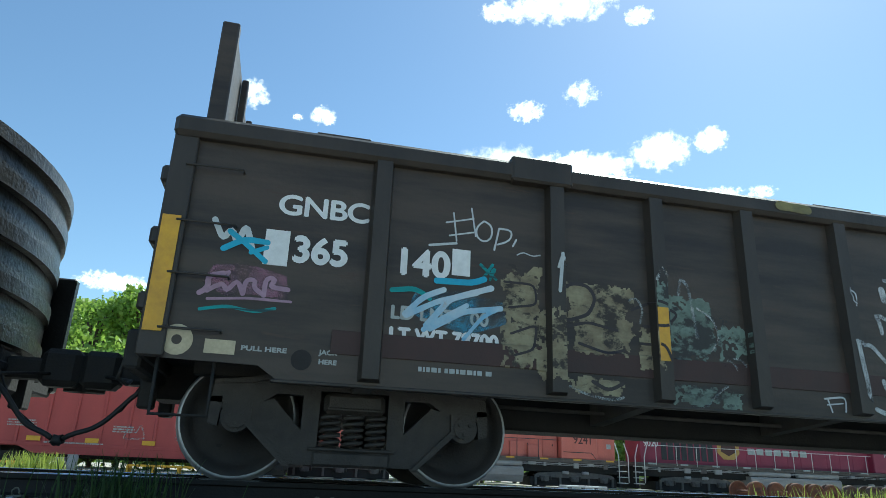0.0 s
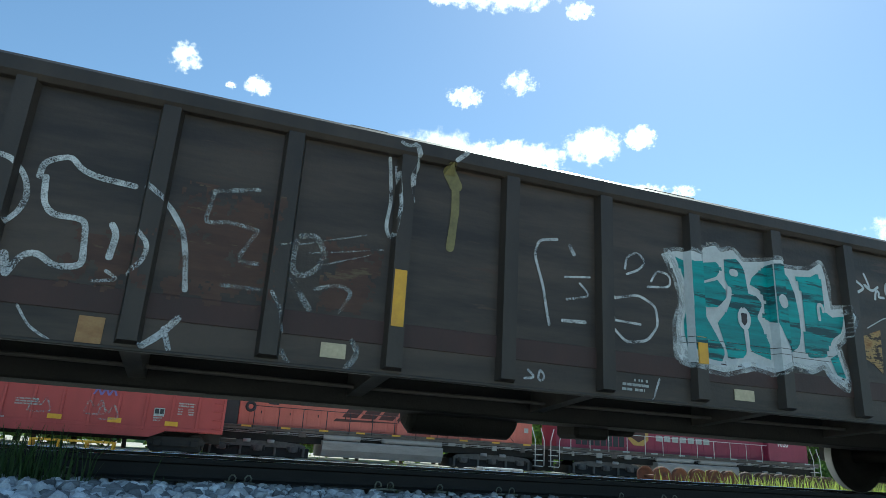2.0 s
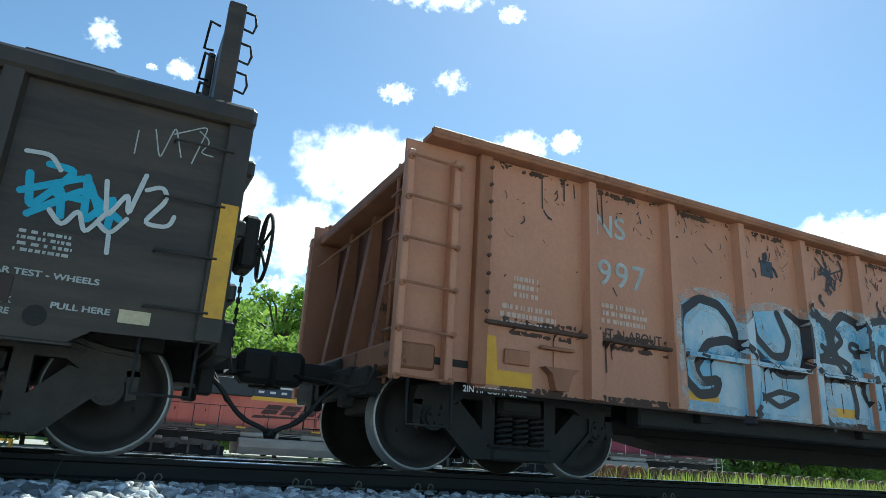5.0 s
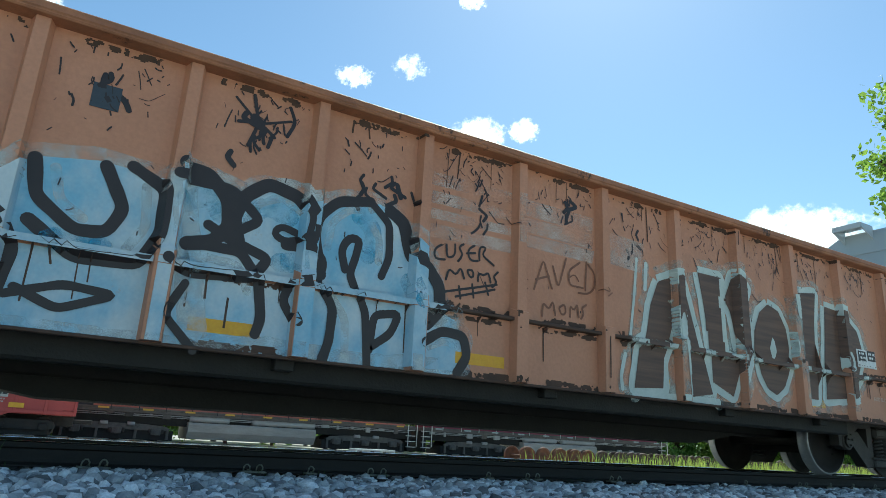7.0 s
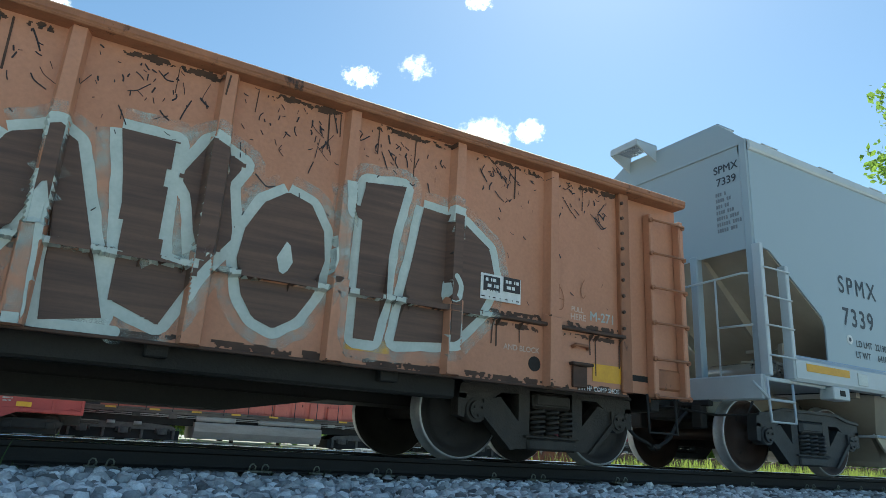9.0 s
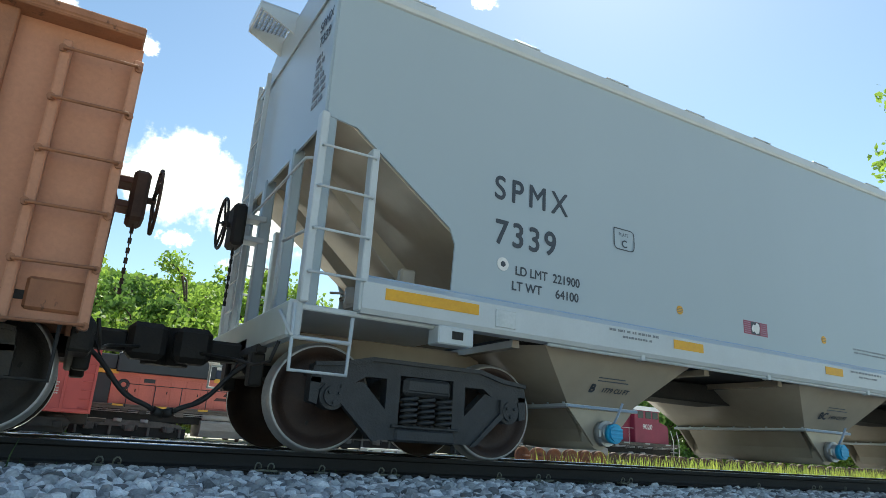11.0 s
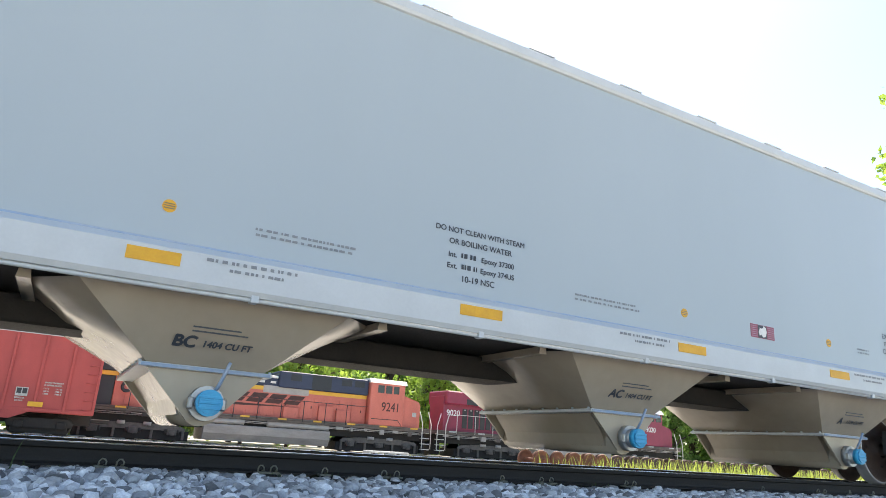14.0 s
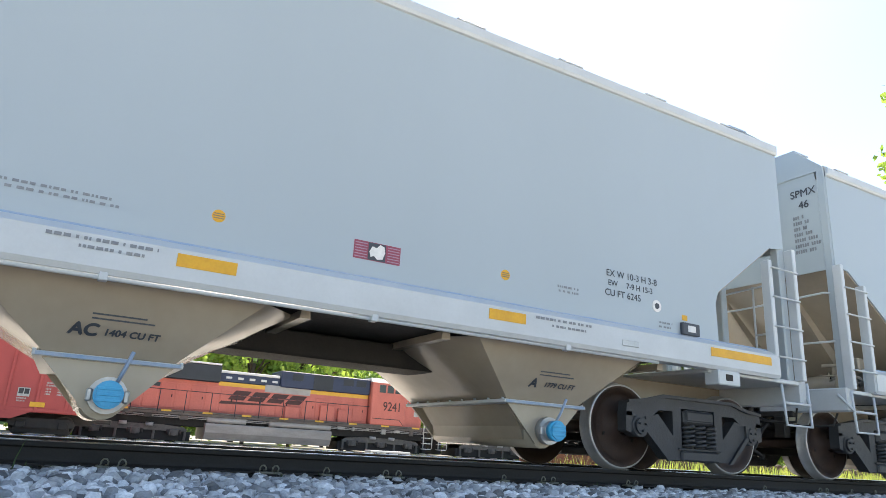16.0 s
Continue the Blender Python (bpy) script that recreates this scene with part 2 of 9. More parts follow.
LOCO_RED = material("dull_crimson_loco_paint", (0.29, 0.030, 0.068), (0.20, 0.022, 0.050), 1.2, 0.5, 0, 0.04)
LOCO_GREY = material("dusty_silver_loco_paint", (0.42, 0.40, 0.37), (0.30, 0.28, 0.26), 2.0, 0.55, 0, 0.05)
CAR_RED = material("oxide_red_boxcar_paint", (0.42, 0.065, 0.058), (0.33, 0.050, 0.046), 1.2, 0.55, 0, 0.05, 20, (1, 1, 0.4))
# sunlight on the loco roofs put in as white; also white steps and rails
CAB_WHITE = material("sunlit_roof_and_white_trim", (0.72, 0.70, 0.66), (0.6, 0.58, 0.54), 2.0, 0.5, 0, 0.0)
GLASS = material("dark_cab_glass", (0.02, 0.025, 0.03), (0.03, 0.035, 0.04), 3.0, 0.08, 0, 0.0, gloss_var=0.02)
BARK = material("grey_brown_bark", (0.12, 0.09, 0.065), (0.07, 0.05, 0.04), 6.0, 0.9, 0, 0.4, 30, (1, 1, 0.3))
WOOD_POLE = material("weathered_pole_timber", (0.20, 0.16, 0.12), (0.13, 0.10, 0.08), 6.0, 0.9, 0, 0.3)


def leaf_material(name, a, b, spread=0.35):
    m = bpy.data.materials.new(name)
    m.use_nodes = True
    n, link = m.node_tree.nodes, m.node_tree.links.new
    p = n["Principled BSDF"]
    geo = n.new("ShaderNodeNewGeometry")
    ramp = n.new("ShaderNodeValToRGB")
    ramp.color_ramp.elements[0].color, ramp.color_ramp.elements[1].color = (*b, 1), (*a, 1)
    link(geo.outputs["Random Per Island"], ramp.inputs[0])
    link(ramp.outputs[0], p.inputs["Base Color"])
    p.inputs["Roughness"].default_value = 0.55
    tr = n.new("ShaderNodeBsdfTranslucent")
    link(ramp.outputs[0], tr.inputs["Color"])
    mix = n.new("ShaderNodeMixShader")
    mix.inputs[0].default_value = spread
    link(p.outputs[0], mix.inputs[1])
    link(tr.outputs[0], mix.inputs[2])
    link(mix.outputs[0], n["Material Output"].inputs["Surface"])
    return m


LEAF = leaf_material("sunlit_green_leaves", (0.36, 0.50, 0.09), (0.19, 0.31, 0.05), 0.5)
LEAF_DARK = leaf_material("deep_green_leaves", (0.20, 0.33, 0.07), (0.10, 0.19, 0.04), 0.5)
GRASS = leaf_material("yellow_green_grass", (0.38, 0.42, 0.08), (0.20, 0.28, 0.05), 0.45)
WEED = leaf_material("dark_green_weeds", (0.07, 0.12, 0.03), (0.035, 0.07, 0.02))


# ---- mesh building ----
class Mesh:
    """Collects vertices and faces; each primitive is added in the thing's own space."""

    def __init__(self):
        self.v, self.f, self.s, self.mi = [], [], [], []
        self.slot = 0

    def add(self, verts, faces, smooth=False):
        o = len(self.v)
        self.v.extend(tuple(p) for p in verts)
        for k, fc in enumerate(faces):
            self.f.append([o + i for i in fc])
            self.s.append(smooth if isinstance(smooth, bool) else smooth[k])
            self.mi.append(self.slot)
        return self

    def box(self, x0, x1, y0, y1, z0, z1, c=0.0):
        """A box with its edges chamfered by c."""
        c = min(c, (x1 - x0) * 0.45, (y1 - y0) * 0.45, (z1 - z0) * 0.45)
        if c <= 0:
            v = [(x, y, z) for z in (z0, z1) for y in (y0, y1) for x in (x0, x1)]
            return self.add(v, [(0, 2, 3, 1), (4, 5, 7, 6), (0, 1, 5, 4), (2, 6, 7, 3), (0, 4, 6, 2), (1, 3, 7, 5)])
        v, at = [], {}
        for i in (0, 1):
            for j in (0, 1):
                for k in (0, 1):
                    X, Y, Z = (x0, x1)[i], (y0, y1)[j], (z0, z1)[k]
                    sx, sy, sz = (c, -c)[i], (c, -c)[j], (c, -c)[k]
                    for a, p in enumerate(((X, Y + sy, Z + sz), (X + sx, Y, Z + sz), (X + sx, Y + sy, Z))):
                        at[i, j, k, a] = len(v)
                        v.append(p)
        f = []
        for i in (0, 1):
            f.append([at[i, j, k, 0] for j, k in ((0, 0), (0, 1), (1, 1), (1, 0))][::1 if i == 0 else -1])
            f.append([at[j, i, k, 1] for j, k in ((0, 0), (1, 0), (1, 1), (0, 1))][::1 if i == 0 else -1])
            f.append([at[j, k, i, 2] for j, k in ((0, 0), (0, 1), (1, 1), (1, 0))][::1 if i == 0 else -1])
        for i in (0, 1):
            for j in (0, 1):
                f.append([at[i, j, 0, 0], at[i, j, 1, 0], at[i, j, 1, 1], at[i, j, 0, 1]][::1 if i == j else -1])
                f.append([at[i, 0, j, 0], at[i, 1, j, 0], at[i, 1, j, 2], at[i, 0, j, 2]][::-1 if i == j else 1])
                f.append([at[0, i, j, 1], at[1, i, j, 1], at[1, i, j, 2], at[0, i, j, 2]][::1 if i == j else -1])
                for k in (0, 1):
                    f.append([at[i, j, k, 0], at[i, j, k, 1], at[i, j, k, 2]][::1 if (i + j + k) % 2 == 0 else -1])
        return self.add(v, f)

    def prism(self, poly, a, b, axis="y"):
        """A polygon in the other two axes, pushed from a to b along the axis."""
        put = {"y": lambda p, q: (p[0], q, p[1]), "x": lambda p, q: (q, p[0], p[1]), "z": lambda p, q: (p[0], p[1], q)}[axis]
        n = len(poly)
        v = [put(p, a) for p in poly] + [put(p, b) for p in poly]
        f = [tuple(range(n)), tuple(range(2 * n - 1, n - 1, -1))]
        f += [(i, (i + 1) % n, n + (i + 1) % n, n + i) for i in range(n)]
        return self.add(v, f)

    def cyl(self, p, q, r, seg=12, r2=None, caps=True):
        p, q = Vector(p), Vector(q)
        d = (q - p).normalized()
        u = d.orthogonal().normalized()
        w = d.cross(u)
        r2 = r if r2 is None else r2
        ring = [(math.cos(2 * math.pi * i / seg), math.sin(2 * math.pi * i / seg)) for i in range(seg)]
        v = [p + (u * c + w * s) * r for c, s in ring] + [q + (u * c + w * s) * r2 for c, s in ring]
        f = [(i, (i + 1) % seg, seg + (i + 1) % seg, seg + i) for i in range(seg)]
        sm = [True] * seg
        if caps:
            f += [tuple(range(seg - 1, -1, -1)), tuple(range(seg, 2 * seg))]
            sm += [False, False]
        return self.add(v, f, sm)

    def tube(self, pts, r, seg=8):
        """A round bar along a line of points."""
        pts = [Vector(p) for p in pts]
        v, u = [], None
        for i, p in enumerate(pts):
            d = (pts[min(i + 1, len(pts) - 1)] - pts[max(i - 1, 0)]).normalized()
            u = (u - d * u.dot(d)).normalized() if u is not None and (u - d * u.dot(d)).length > 1e-4 else d.orthogonal().normalized()
            w = d.cross(u)
            v += [p + (u * math.cos(2 * math.pi * k / seg) + w * math.sin(2 * math.pi * k / seg)) * r for k in range(seg)]
        n = len(pts)
        f = [(i * seg + k, i * seg + (k + 1) % seg, (i + 1) * seg + (k + 1) % seg, (i + 1) * seg + k) for i in range(n - 1) for k in range(seg)]
        sm = [True] * len(f)
        f += [tuple(range(seg - 1, -1, -1)), tuple(range((n - 1) * seg, n * seg))]
        return self.add(v, f, sm + [False, False])

    def lathe(self, prof, seg=40, y0=0.0, centre=(0, 0)):
        """Radius and y pairs turned about the y axis."""
        v = [(centre[0] + r * math.cos(2 * math.pi * k / seg), y0 + y, centre[1] + r * math.sin(2 * math.pi * k / seg)) for r, y in prof for k in range(seg)]
        f = [(i * seg + k, i * seg + (k + 1) % seg, (i + 1) * seg + (k + 1) % seg, (i + 1) * seg + k) for i in range(len(prof) - 1) for k in range(seg)]
        return self.add(v, f, True)

    def data(self, name, *mats):
        me = bpy.data.meshes.new(name)
        me.from_pydata(self.v, [], self.f)
        me.polygons.foreach_set("use_smooth", self.s)
        if len(mats) > 1:
            me.polygons.foreach_set("material_index", self.mi)
        for m in mats:
            me.materials.append(m)
        me.update()
        return me


def part(name, mesh, mat, parent, label=""):
    """One mesh object under a thing or a part."""
    mats = mat if isinstance(mat, tuple) else (mat,)
    data = mesh.data(name, *mats) if isinstance(mesh, Mesh) else mesh
    ob = new(name, data)
    ob.parent = parent
    if label:
        ob["label"] = label
    return ob


def thing(name, label, category, group="", kind=""):
    return tagged(new(name), label, category, group, kind)


def solo(name, mesh, mat, label, category, group="", kind=""):
    mats = mat if isinstance(mat, tuple) else (mat,)
    return tagged(new(name, mesh.data(name, *mats)), label, category, group, kind)


def lettering(text, size, x, y, z, mat, parent, name="lettering", bold=0.0, wide=1.0, spacing=1.0, facing="y", slant=0.0, label="", tilt=0.0):
    """Built-in font as a flat mesh on a side that faces the camera ('y') or on a car end ('x')."""
    cu = bpy.data.curves.new(name, "FONT")
    cu.body, cu.size, cu.space_character, cu.shear = text, size, spacing, slant
    cu.align_x = "CENTER"
    tmp = bpy.data.objects.new(name, cu)
    scene.collection.objects.link(tmp)
    me = bpy.data.meshes.new_from_object(tmp.evaluated_get(bpy.context.evaluated_depsgraph_get()))
    bpy.data.objects.remove(tmp)
    if bold:
        # a heavier face: the same glyphs laid again, each a hair in front of the last
        heavy = bmesh.new()
        for k, (dx, dz) in enumerate(((0, 0), (bold, 0), (-bold, 0), (0, bold), (0, -bold))):
            lay = me.copy()
            lay.transform(Matrix.Translation((dx, dz, 0.0004 * k)))
            heavy.from_mesh(lay)
            bpy.data.meshes.remove(lay)
        heavy.to_mesh(me)
        heavy.free()
    turn = pose(x, y, z, 90 + tilt, 0, 0 if facing == "y" else -90)
    me.transform(turn @ Matrix.Diagonal((wide, 1, 1, 1)))
    me.materials.clear()
    me.materials.append(mat)
    ob = new(name, me)
    ob.parent = parent
    if label:
        ob["label"] = label
    return ob


def bars(parent, x0, x1, z, y, mat, rows=1, h=0.02, gap=0.035, name="small_lettering", seed=1):
    """Lines of writing too small to read: short dashes in rows."""
    rnd, m = random.Random(seed), Mesh()
    for r in range(rows):
        x = x0 + rnd.uniform(0, 0.03)
        end = x1 - rnd.uniform(0, 0.12) * (x1 - x0)
        while x < end:
            w = min(rnd.uniform(0.012, 0.05), end - x + 0.005)
            m.box(x, x + w, y - 0.002, y, z - r * gap, z - r * gap + h)
            x += w + rnd.choice((0.010, 0.012, 0.03))
    return part(name, m, mat, parent)


class Paint:
    """Strokes of spray paint laid on a car side; surf(x, z) gives the y of the side."""

    def __init__(self, surf, lift=0.004):
        self.surf, self.lift, self.m, self.k = surf, lift, Mesh(), 0

    def stroke(self, pts, w, step=0.03, cell=0.04):
        path = []
        for (x0, z0), (x1, z1) in zip(pts[:-1], pts[1:]):
            n = max(1, int(math.hypot(x1 - x0, z1 - z0) / step))
            path += [(x0 + (x1 - x0) * i / n, z0 + (z1 - z0) * i / n) for i in range(n)]
        path.append(pts[-1])
        sm = path
        for _ in range(3):
            sm = [sm[0]] + [((a[0] + 2 * b[0] + c[0]) / 4, (a[1] + 2 * b[1] + c[1]) / 4) for a, b, c in zip(sm[:-2], sm[1:-1], sm[2:])] + [sm[-1]] if len(sm) > 2 else sm
        self.k += 1
        y_off = self.lift + 0.00025 * (self.k % 12)
        left, right = [], []
        for i, p in enumerate(sm):
            a, b = sm[max(i - 1, 0)], sm[min(i + 1, len(sm) - 1)]
            dx, dz = b[0] - a[0], b[1] - a[1]
            d = math.hypot(dx, dz) or 1
            ww = w * (0.5 + 0.06 * noise.noise((p[0] * 9, p[1] * 9, self.k)))
            px, pz = -dz / d * ww, dx / d * ww
            left.append((p[0] + px, p[1] + pz))
            right.append((p[0] - px, p[1] - pz))
        across = max(1, min(24, int(w / cell)))
        v = []
        for i, (l, r) in enumerate(zip(left, right)):
            rise = y_off + 0.0022 * i / len(sm)
            for j in range(across + 1):
                x, z = l[0] + (r[0] - l[0]) * j / across, l[1] + (r[1] - l[1]) * j / across
                z = max(z, 0.70)
                v.append((x, self.surf(x, z) - rise - 0.00002 * j, z))
        q = across + 1
        f = [(i * q + j, (i + 1) * q + j, (i + 1) * q + j + 1, i * q + j + 1) for i in range(len(sm) - 1) for j in range(across)]
        self.m.add(v, f)
        for p in () if math.dist(pts[0], pts[-1]) < 1e-6 else (sm[0], sm[-1]):
            ring = [(p[0] + w * 0.5 * math.cos(a * math.pi / 6), p[1] + w * 0.5 * math.sin(a * math.pi / 6)) for a in range(12)]
            self.m.add([(x, self.surf(x, z) - y_off - 0.0001, z) for x, z in ring], [tuple(range(12))])
        return self

    def patch(self, cx, cz, w, h, seed, cell=0.04, cut=0.5):
        """A ragged patch of old paint or rust on a grid."""
        nx, nz = max(2, int(w / cell)), max(2, int(h / cell))
        self.k += 1
        lift = self.lift - 0.001 + 0.00025 * (self.k % 12)
        for i in range(nx):
            for j in range(nz):
                u, t = (i + 0.5) / nx * 2 - 1, (j + 0.5) / nz * 2 - 1
                d = 1 - max(abs(u), abs(t)) ** 3
                if d * 0.8 + (noise.noise((i * w / nx * 7 + seed * 7.1, j * h / nz * 7, seed)) + 0.7 * noise.noise((i * w / nx * 26, j * h / nz * 26, seed + 3.3))) * 0.8 < cut:
                    continue
                x0, z0 = cx - w / 2 + i * w / nx, cz - h / 2 + j * h / nz
                x1, z1 = x0 + w / nx, z0 + h / nz
                y = [self.surf(a, b) - lift for a, b in ((x0, z0), (x1, z0), (x1, z1), (x0, z1))]
                self.m.add([(x0, y[0], z0), (x1, y[1], z0), (x1, y[2], z1), (x0, y[3], z1)], [(0, 1, 2, 3)])
        return self

    def fill(self, poly, step=0.03):
        """A filled outline, laid on in upright strips that follow the side."""
        def spans(x):
            cut = []
            for (x0, z0), (x1, z1) in zip(poly, poly[1:] + poly[:1]):
                if (x0 > x) != (x1 > x):
                    cut.append(z0 + (z1 - z0) * (x - x0) / (x1 - x0))
            cut.sort()
            return list(zip(cut[::2], cut[1::2]))
        self.k += 1
        lift = self.lift + 0.0004 * (self.k % 9)
        lo, hi = min(p[0] for p in poly), max(p[0] for p in poly)
        n = max(2, int((hi - lo) / step))
        for i in range(n):
            a, b = lo + (hi - lo) * i / n, lo + (hi - lo) * (i + 1) / n
            sa, sb = spans(a + 1e-4), spans(b - 1e-4)
            if len(sa) != len(sb):
                sa = sb = spans((a + b) / 2)
            cells = []
            for (p0, p1), (q0, q1) in zip(sa, sb):
                lows, tops = [p0, q0], [p1, q1]
                for br in (1.24, 1.295, 2.485):
                    if max(lows) < br - 0.004 and min(tops) > br + 0.004:
                        cells.append((lows[0], br - 0.003, lows[1], br - 0.003))
                        lows = [br + 0.003, br + 0.003]
                cells.append((lows[0], tops[0], lows[1], tops[1]))
            for p0, p1, q0, q1 in cells:
                k = max(1, int(max(p1 - p0, q1 - q0) / 0.045))
                v = []
                for j in range(k + 1):
                    za, zb = p0 + (p1 - p0) * j / k, q0 + (q1 - q0) * j / k
                    za, zb = max(za, 0.70), max(zb, 0.70)
                    v += [(a, self.surf(a, za) - lift, za), (b, self.surf(b, zb) - lift, zb)]
                self.m.add(v, [(2 * j, 2 * j + 1, 2 * j + 3, 2 * j + 2) for j in range(k)])
        return self

    def done(self, name, mat, parent, label=""):
        return part(name, self.m, mat, parent, label)


def pocket_mark(text, xc, car):
    """Capacity lettering on the sloping front of a discharge pocket."""
    first, rest = text.split(" ", 1)
    face = lambda z: -1.37 + (1.10 - z) / 0.50 * 0.34 - 0.006
    tilt = math.degrees(math.atan(0.34 / 0.50))
    lettering(first, 0.135, xc - 0.22, face(0.735) - 0.002, 0.735, slant=0.15, mat=DARK_PAINT, parent=car, bold=0.006, tilt=tilt)
    lettering(rest.strip(), 0.075, xc + 0.10, face(0.745) - 0.002, 0.745, slant=0.15, mat=DARK_PAINT, parent=car, bold=0.003, tilt=tilt)
    for k, w in ((0, 0.42), (1, 0.36)):
        z = 0.845 + k * 0.03
        m = Mesh()
        m.box(xc - 0.18, xc - 0.18 + w, face(z) - 0.003, face(z) + 0.008, z, z + 0.011)
        part("small_lettering", m, DARK_PAINT, car)


# ---- the train's running gear ----
SCALE = 3.08
WHEEL_R = 0.457


def travelled(t):
    """How far the train has rolled towards -x at t seconds, in metres; it slows a little all the way."""
    u = (t - 8) / 8
    return SCALE * 8 * (u + -0.13473 * u * u + 0.00374 * u ** 3 + 0.01624 * u ** 4)


MOVING = []      # cars and their wheelsets, keyed at the end


def wheel_mesh(s):
    m = Mesh()
    # rim, plate and hub of one wheel; s is the side of the axle on which it sits
    prof = [(0.10, s * 0.86), (0.13, s * 0.84), (0.15, s * 0.80), (0.30, s * 0.765), (0.37, s * 0.78), (0.385, s * 0.815), (0.434, s * 0.82)]
    m.slot = 0
    m.lathe(prof if s > 0 else prof[::-1], 44)
    m.slot = 1
    rim = [(0.434, s * 0.82), (0.447, s * 0.82), (0.453, s * 0.815), (0.457, s * 0.80), (0.460, s * 0.715), (0.478, s * 0.70), (0.482, s * 0.69), (0.475, s * 0.68)]
    m.lathe(rim if s > 0 else rim[::-1], 44)
    m.slot = 0
    back = [(0.475, s * 0.68), (0.40, s * 0.68), (0.37, s * 0.73), (0.17, s * 0.74), (0.14, s * 0.70), (0.09, s * 0.70)]
    m.lathe(back if s > 0 else back[::-1], 44)
    # cast marks and grease on the plate, by which the turning shows
    m.slot = 2
    for k in range(3):
        a = k * 2.1
        m.box(0.24 * math.cos(a) - 0.02, 0.24 * math.cos(a) + 0.02, s * 0.784 - 0.004, s * 0.784 + 0.004, 0.24 * math.sin(a) - 0.012, 0.24 * math.sin(a) + 0.012)
    return m


def truck(car, xt, steel, wheel_mat=WHEEL):
    """A three-piece freight truck centred at xt: two cast side frames, bolster, springs, bearings, two wheelsets."""
    for s in (-1, 1):
        m = Mesh()
        a, b = sorted((s * 0.98, s * 1.11))
        P = lambda pts, lo=a, hi=b: [m.prism([(xt + x * g, z) for x, z in pts], lo, hi) for g in (1, -1)]
        P(((0.0, 0.80), (0.27, 0.80), (0.27, 0.685), (0.0, 0.685)))
        P(((0.27, 0.80), (0.55, 0.80), (0.82, 0.74), (1.07, 0.71), (1.09, 0.56), (0.80, 0.54), (0.70, 0.58), (0.60, 0.645), (0.40, 0.645), (0.27, 0.645)))
        P(((0.27, 0.13), (0.40, 0.13), (0.40, 0.645), (0.27, 0.645)))
        P(((0.40, 0.13), (0.50, 0.13), (0.80, 0.42), (0.80, 0.54), (0.70, 0.58), (0.62, 0.60), (0.40, 0.38)))
        P(((1.00, 0.60), (1.09, 0.60), (1.09, 0.40), (1.02, 0.38)))
        m.box(xt - 0.30, xt + 0.30, a - 0.03, b + 0.03, 0.12, 0.235, 0.02)
        m.box(xt - 0.34, xt + 0.34, a - 0.03, b + 0.03, 0.235, 0.262, 0.008)
        lo_y, hi_y = sorted((s * 1.11, s * 1.14))
        for g in (1, -1):
            for rim in (((0.0, 0.815), (0.56, 0.815), (0.82, 0.752), (1.07, 0.722), (1.07, 0.69), (0.80, 0.715), (0.55, 0.78), (0.0, 0.78)),
                        ((0.83, 0.56), (0.83, 0.41), (0.51, 0.115), (0.46, 0.115), (0.78, 0.43), (0.78, 0.56))):
                m.prism([(xt + x * g, z) for x, z in rim], lo_y, hi_y)
        part("side_frame", m, steel, car)
        e = Mesh()
        e.box(xt - 0.23, xt + 0.23, min(s * 1.06, s * 1.15), max(s * 1.06, s * 1.15), 0.535, 0.675, 0.03)
        part("bolster_end", e, steel, car)
        for x in (-0.175, 0.0, 0.175):
            h = Mesh()
            turns, n = 5.2, 84
            for yy in ((s * 1.12,) if s < 0 else (s * 1.06,)):
                h.tube([(xt + x + 0.068 * math.cos(2 * math.pi * turns * i / n), yy + 0.05 * math.sin(2 * math.pi * turns * i / n) * 1.0, 0.262 + 0.25 * i / n) for i in range(n + 1)], 0.0165, 6)
            part("spring", h, steel, car)
        for x in (-0.889, 0.889):
            e = Mesh()
            e.box(xt + x - 0.13, xt + x + 0.13, min(s * 1.0, s * 1.10), max(s * 1.0, s * 1.10), 0.50, 0.60, 0.015)
            e.cyl((xt + x, s * 0.95, WHEEL_R), (xt + x, s * 1.12, WHEEL_R), 0.115, 20)
            e.cyl((xt + x, s * 1.12, WHEEL_R), (xt + x, s * 1.15, WHEEL_R), 0.085, 16)
            for k in range(3):
                q = k * 2.094 + 0.5
                e.cyl((xt + x + 0.05 * math.cos(q), s * 1.15, WHEEL_R + 0.05 * math.sin(q)), (xt + x + 0.05 * math.cos(q), s * 1.17, WHEEL_R + 0.05 * math.sin(q)), 0.014, 6)
            part("bearing", e, steel, car)
    m = Mesh()
    m.box(xt - 0.24, xt + 0.24, -1.14, 1.14, 0.515, 0.675, 0.03)
    m.box(xt - 0.28, xt + 0.28, -0.4, 0.4, 0.60, 0.78, 0.03)
    part("bolster", m, steel, car)
    m = Mesh()
    for g in (-1, 1):
        m.box(xt + g * 0.38 - 0.04, xt + g * 0.38 + 0.04, -0.9, 0.9, 0.30, 0.40, 0.01)
    part("brake_beam", m, UNDER, car)
    for x in (-0.889, 0.889):
        ax = Mesh()
        ax.cyl((0, -1.1, 0), (0, 1.1, 0), 0.075, 14)
        wheelset = part("wheelset", ax, wheel_mat, car)
        wheelset.location = (xt + x, 0, WHEEL_R)
        for s in (0, 1):
            part("wheel", (WHEEL_DATA if wheel_mat is WHEEL else WHEEL_DATA_RUST)[s], wheel_mat, wheelset)
        MOVING.append((wheelset, xt + x))


WHEEL_DATA = [wheel_mesh(s).data("wheel", WHEEL, TREAD, UNDER) for s in (-1, 1)]
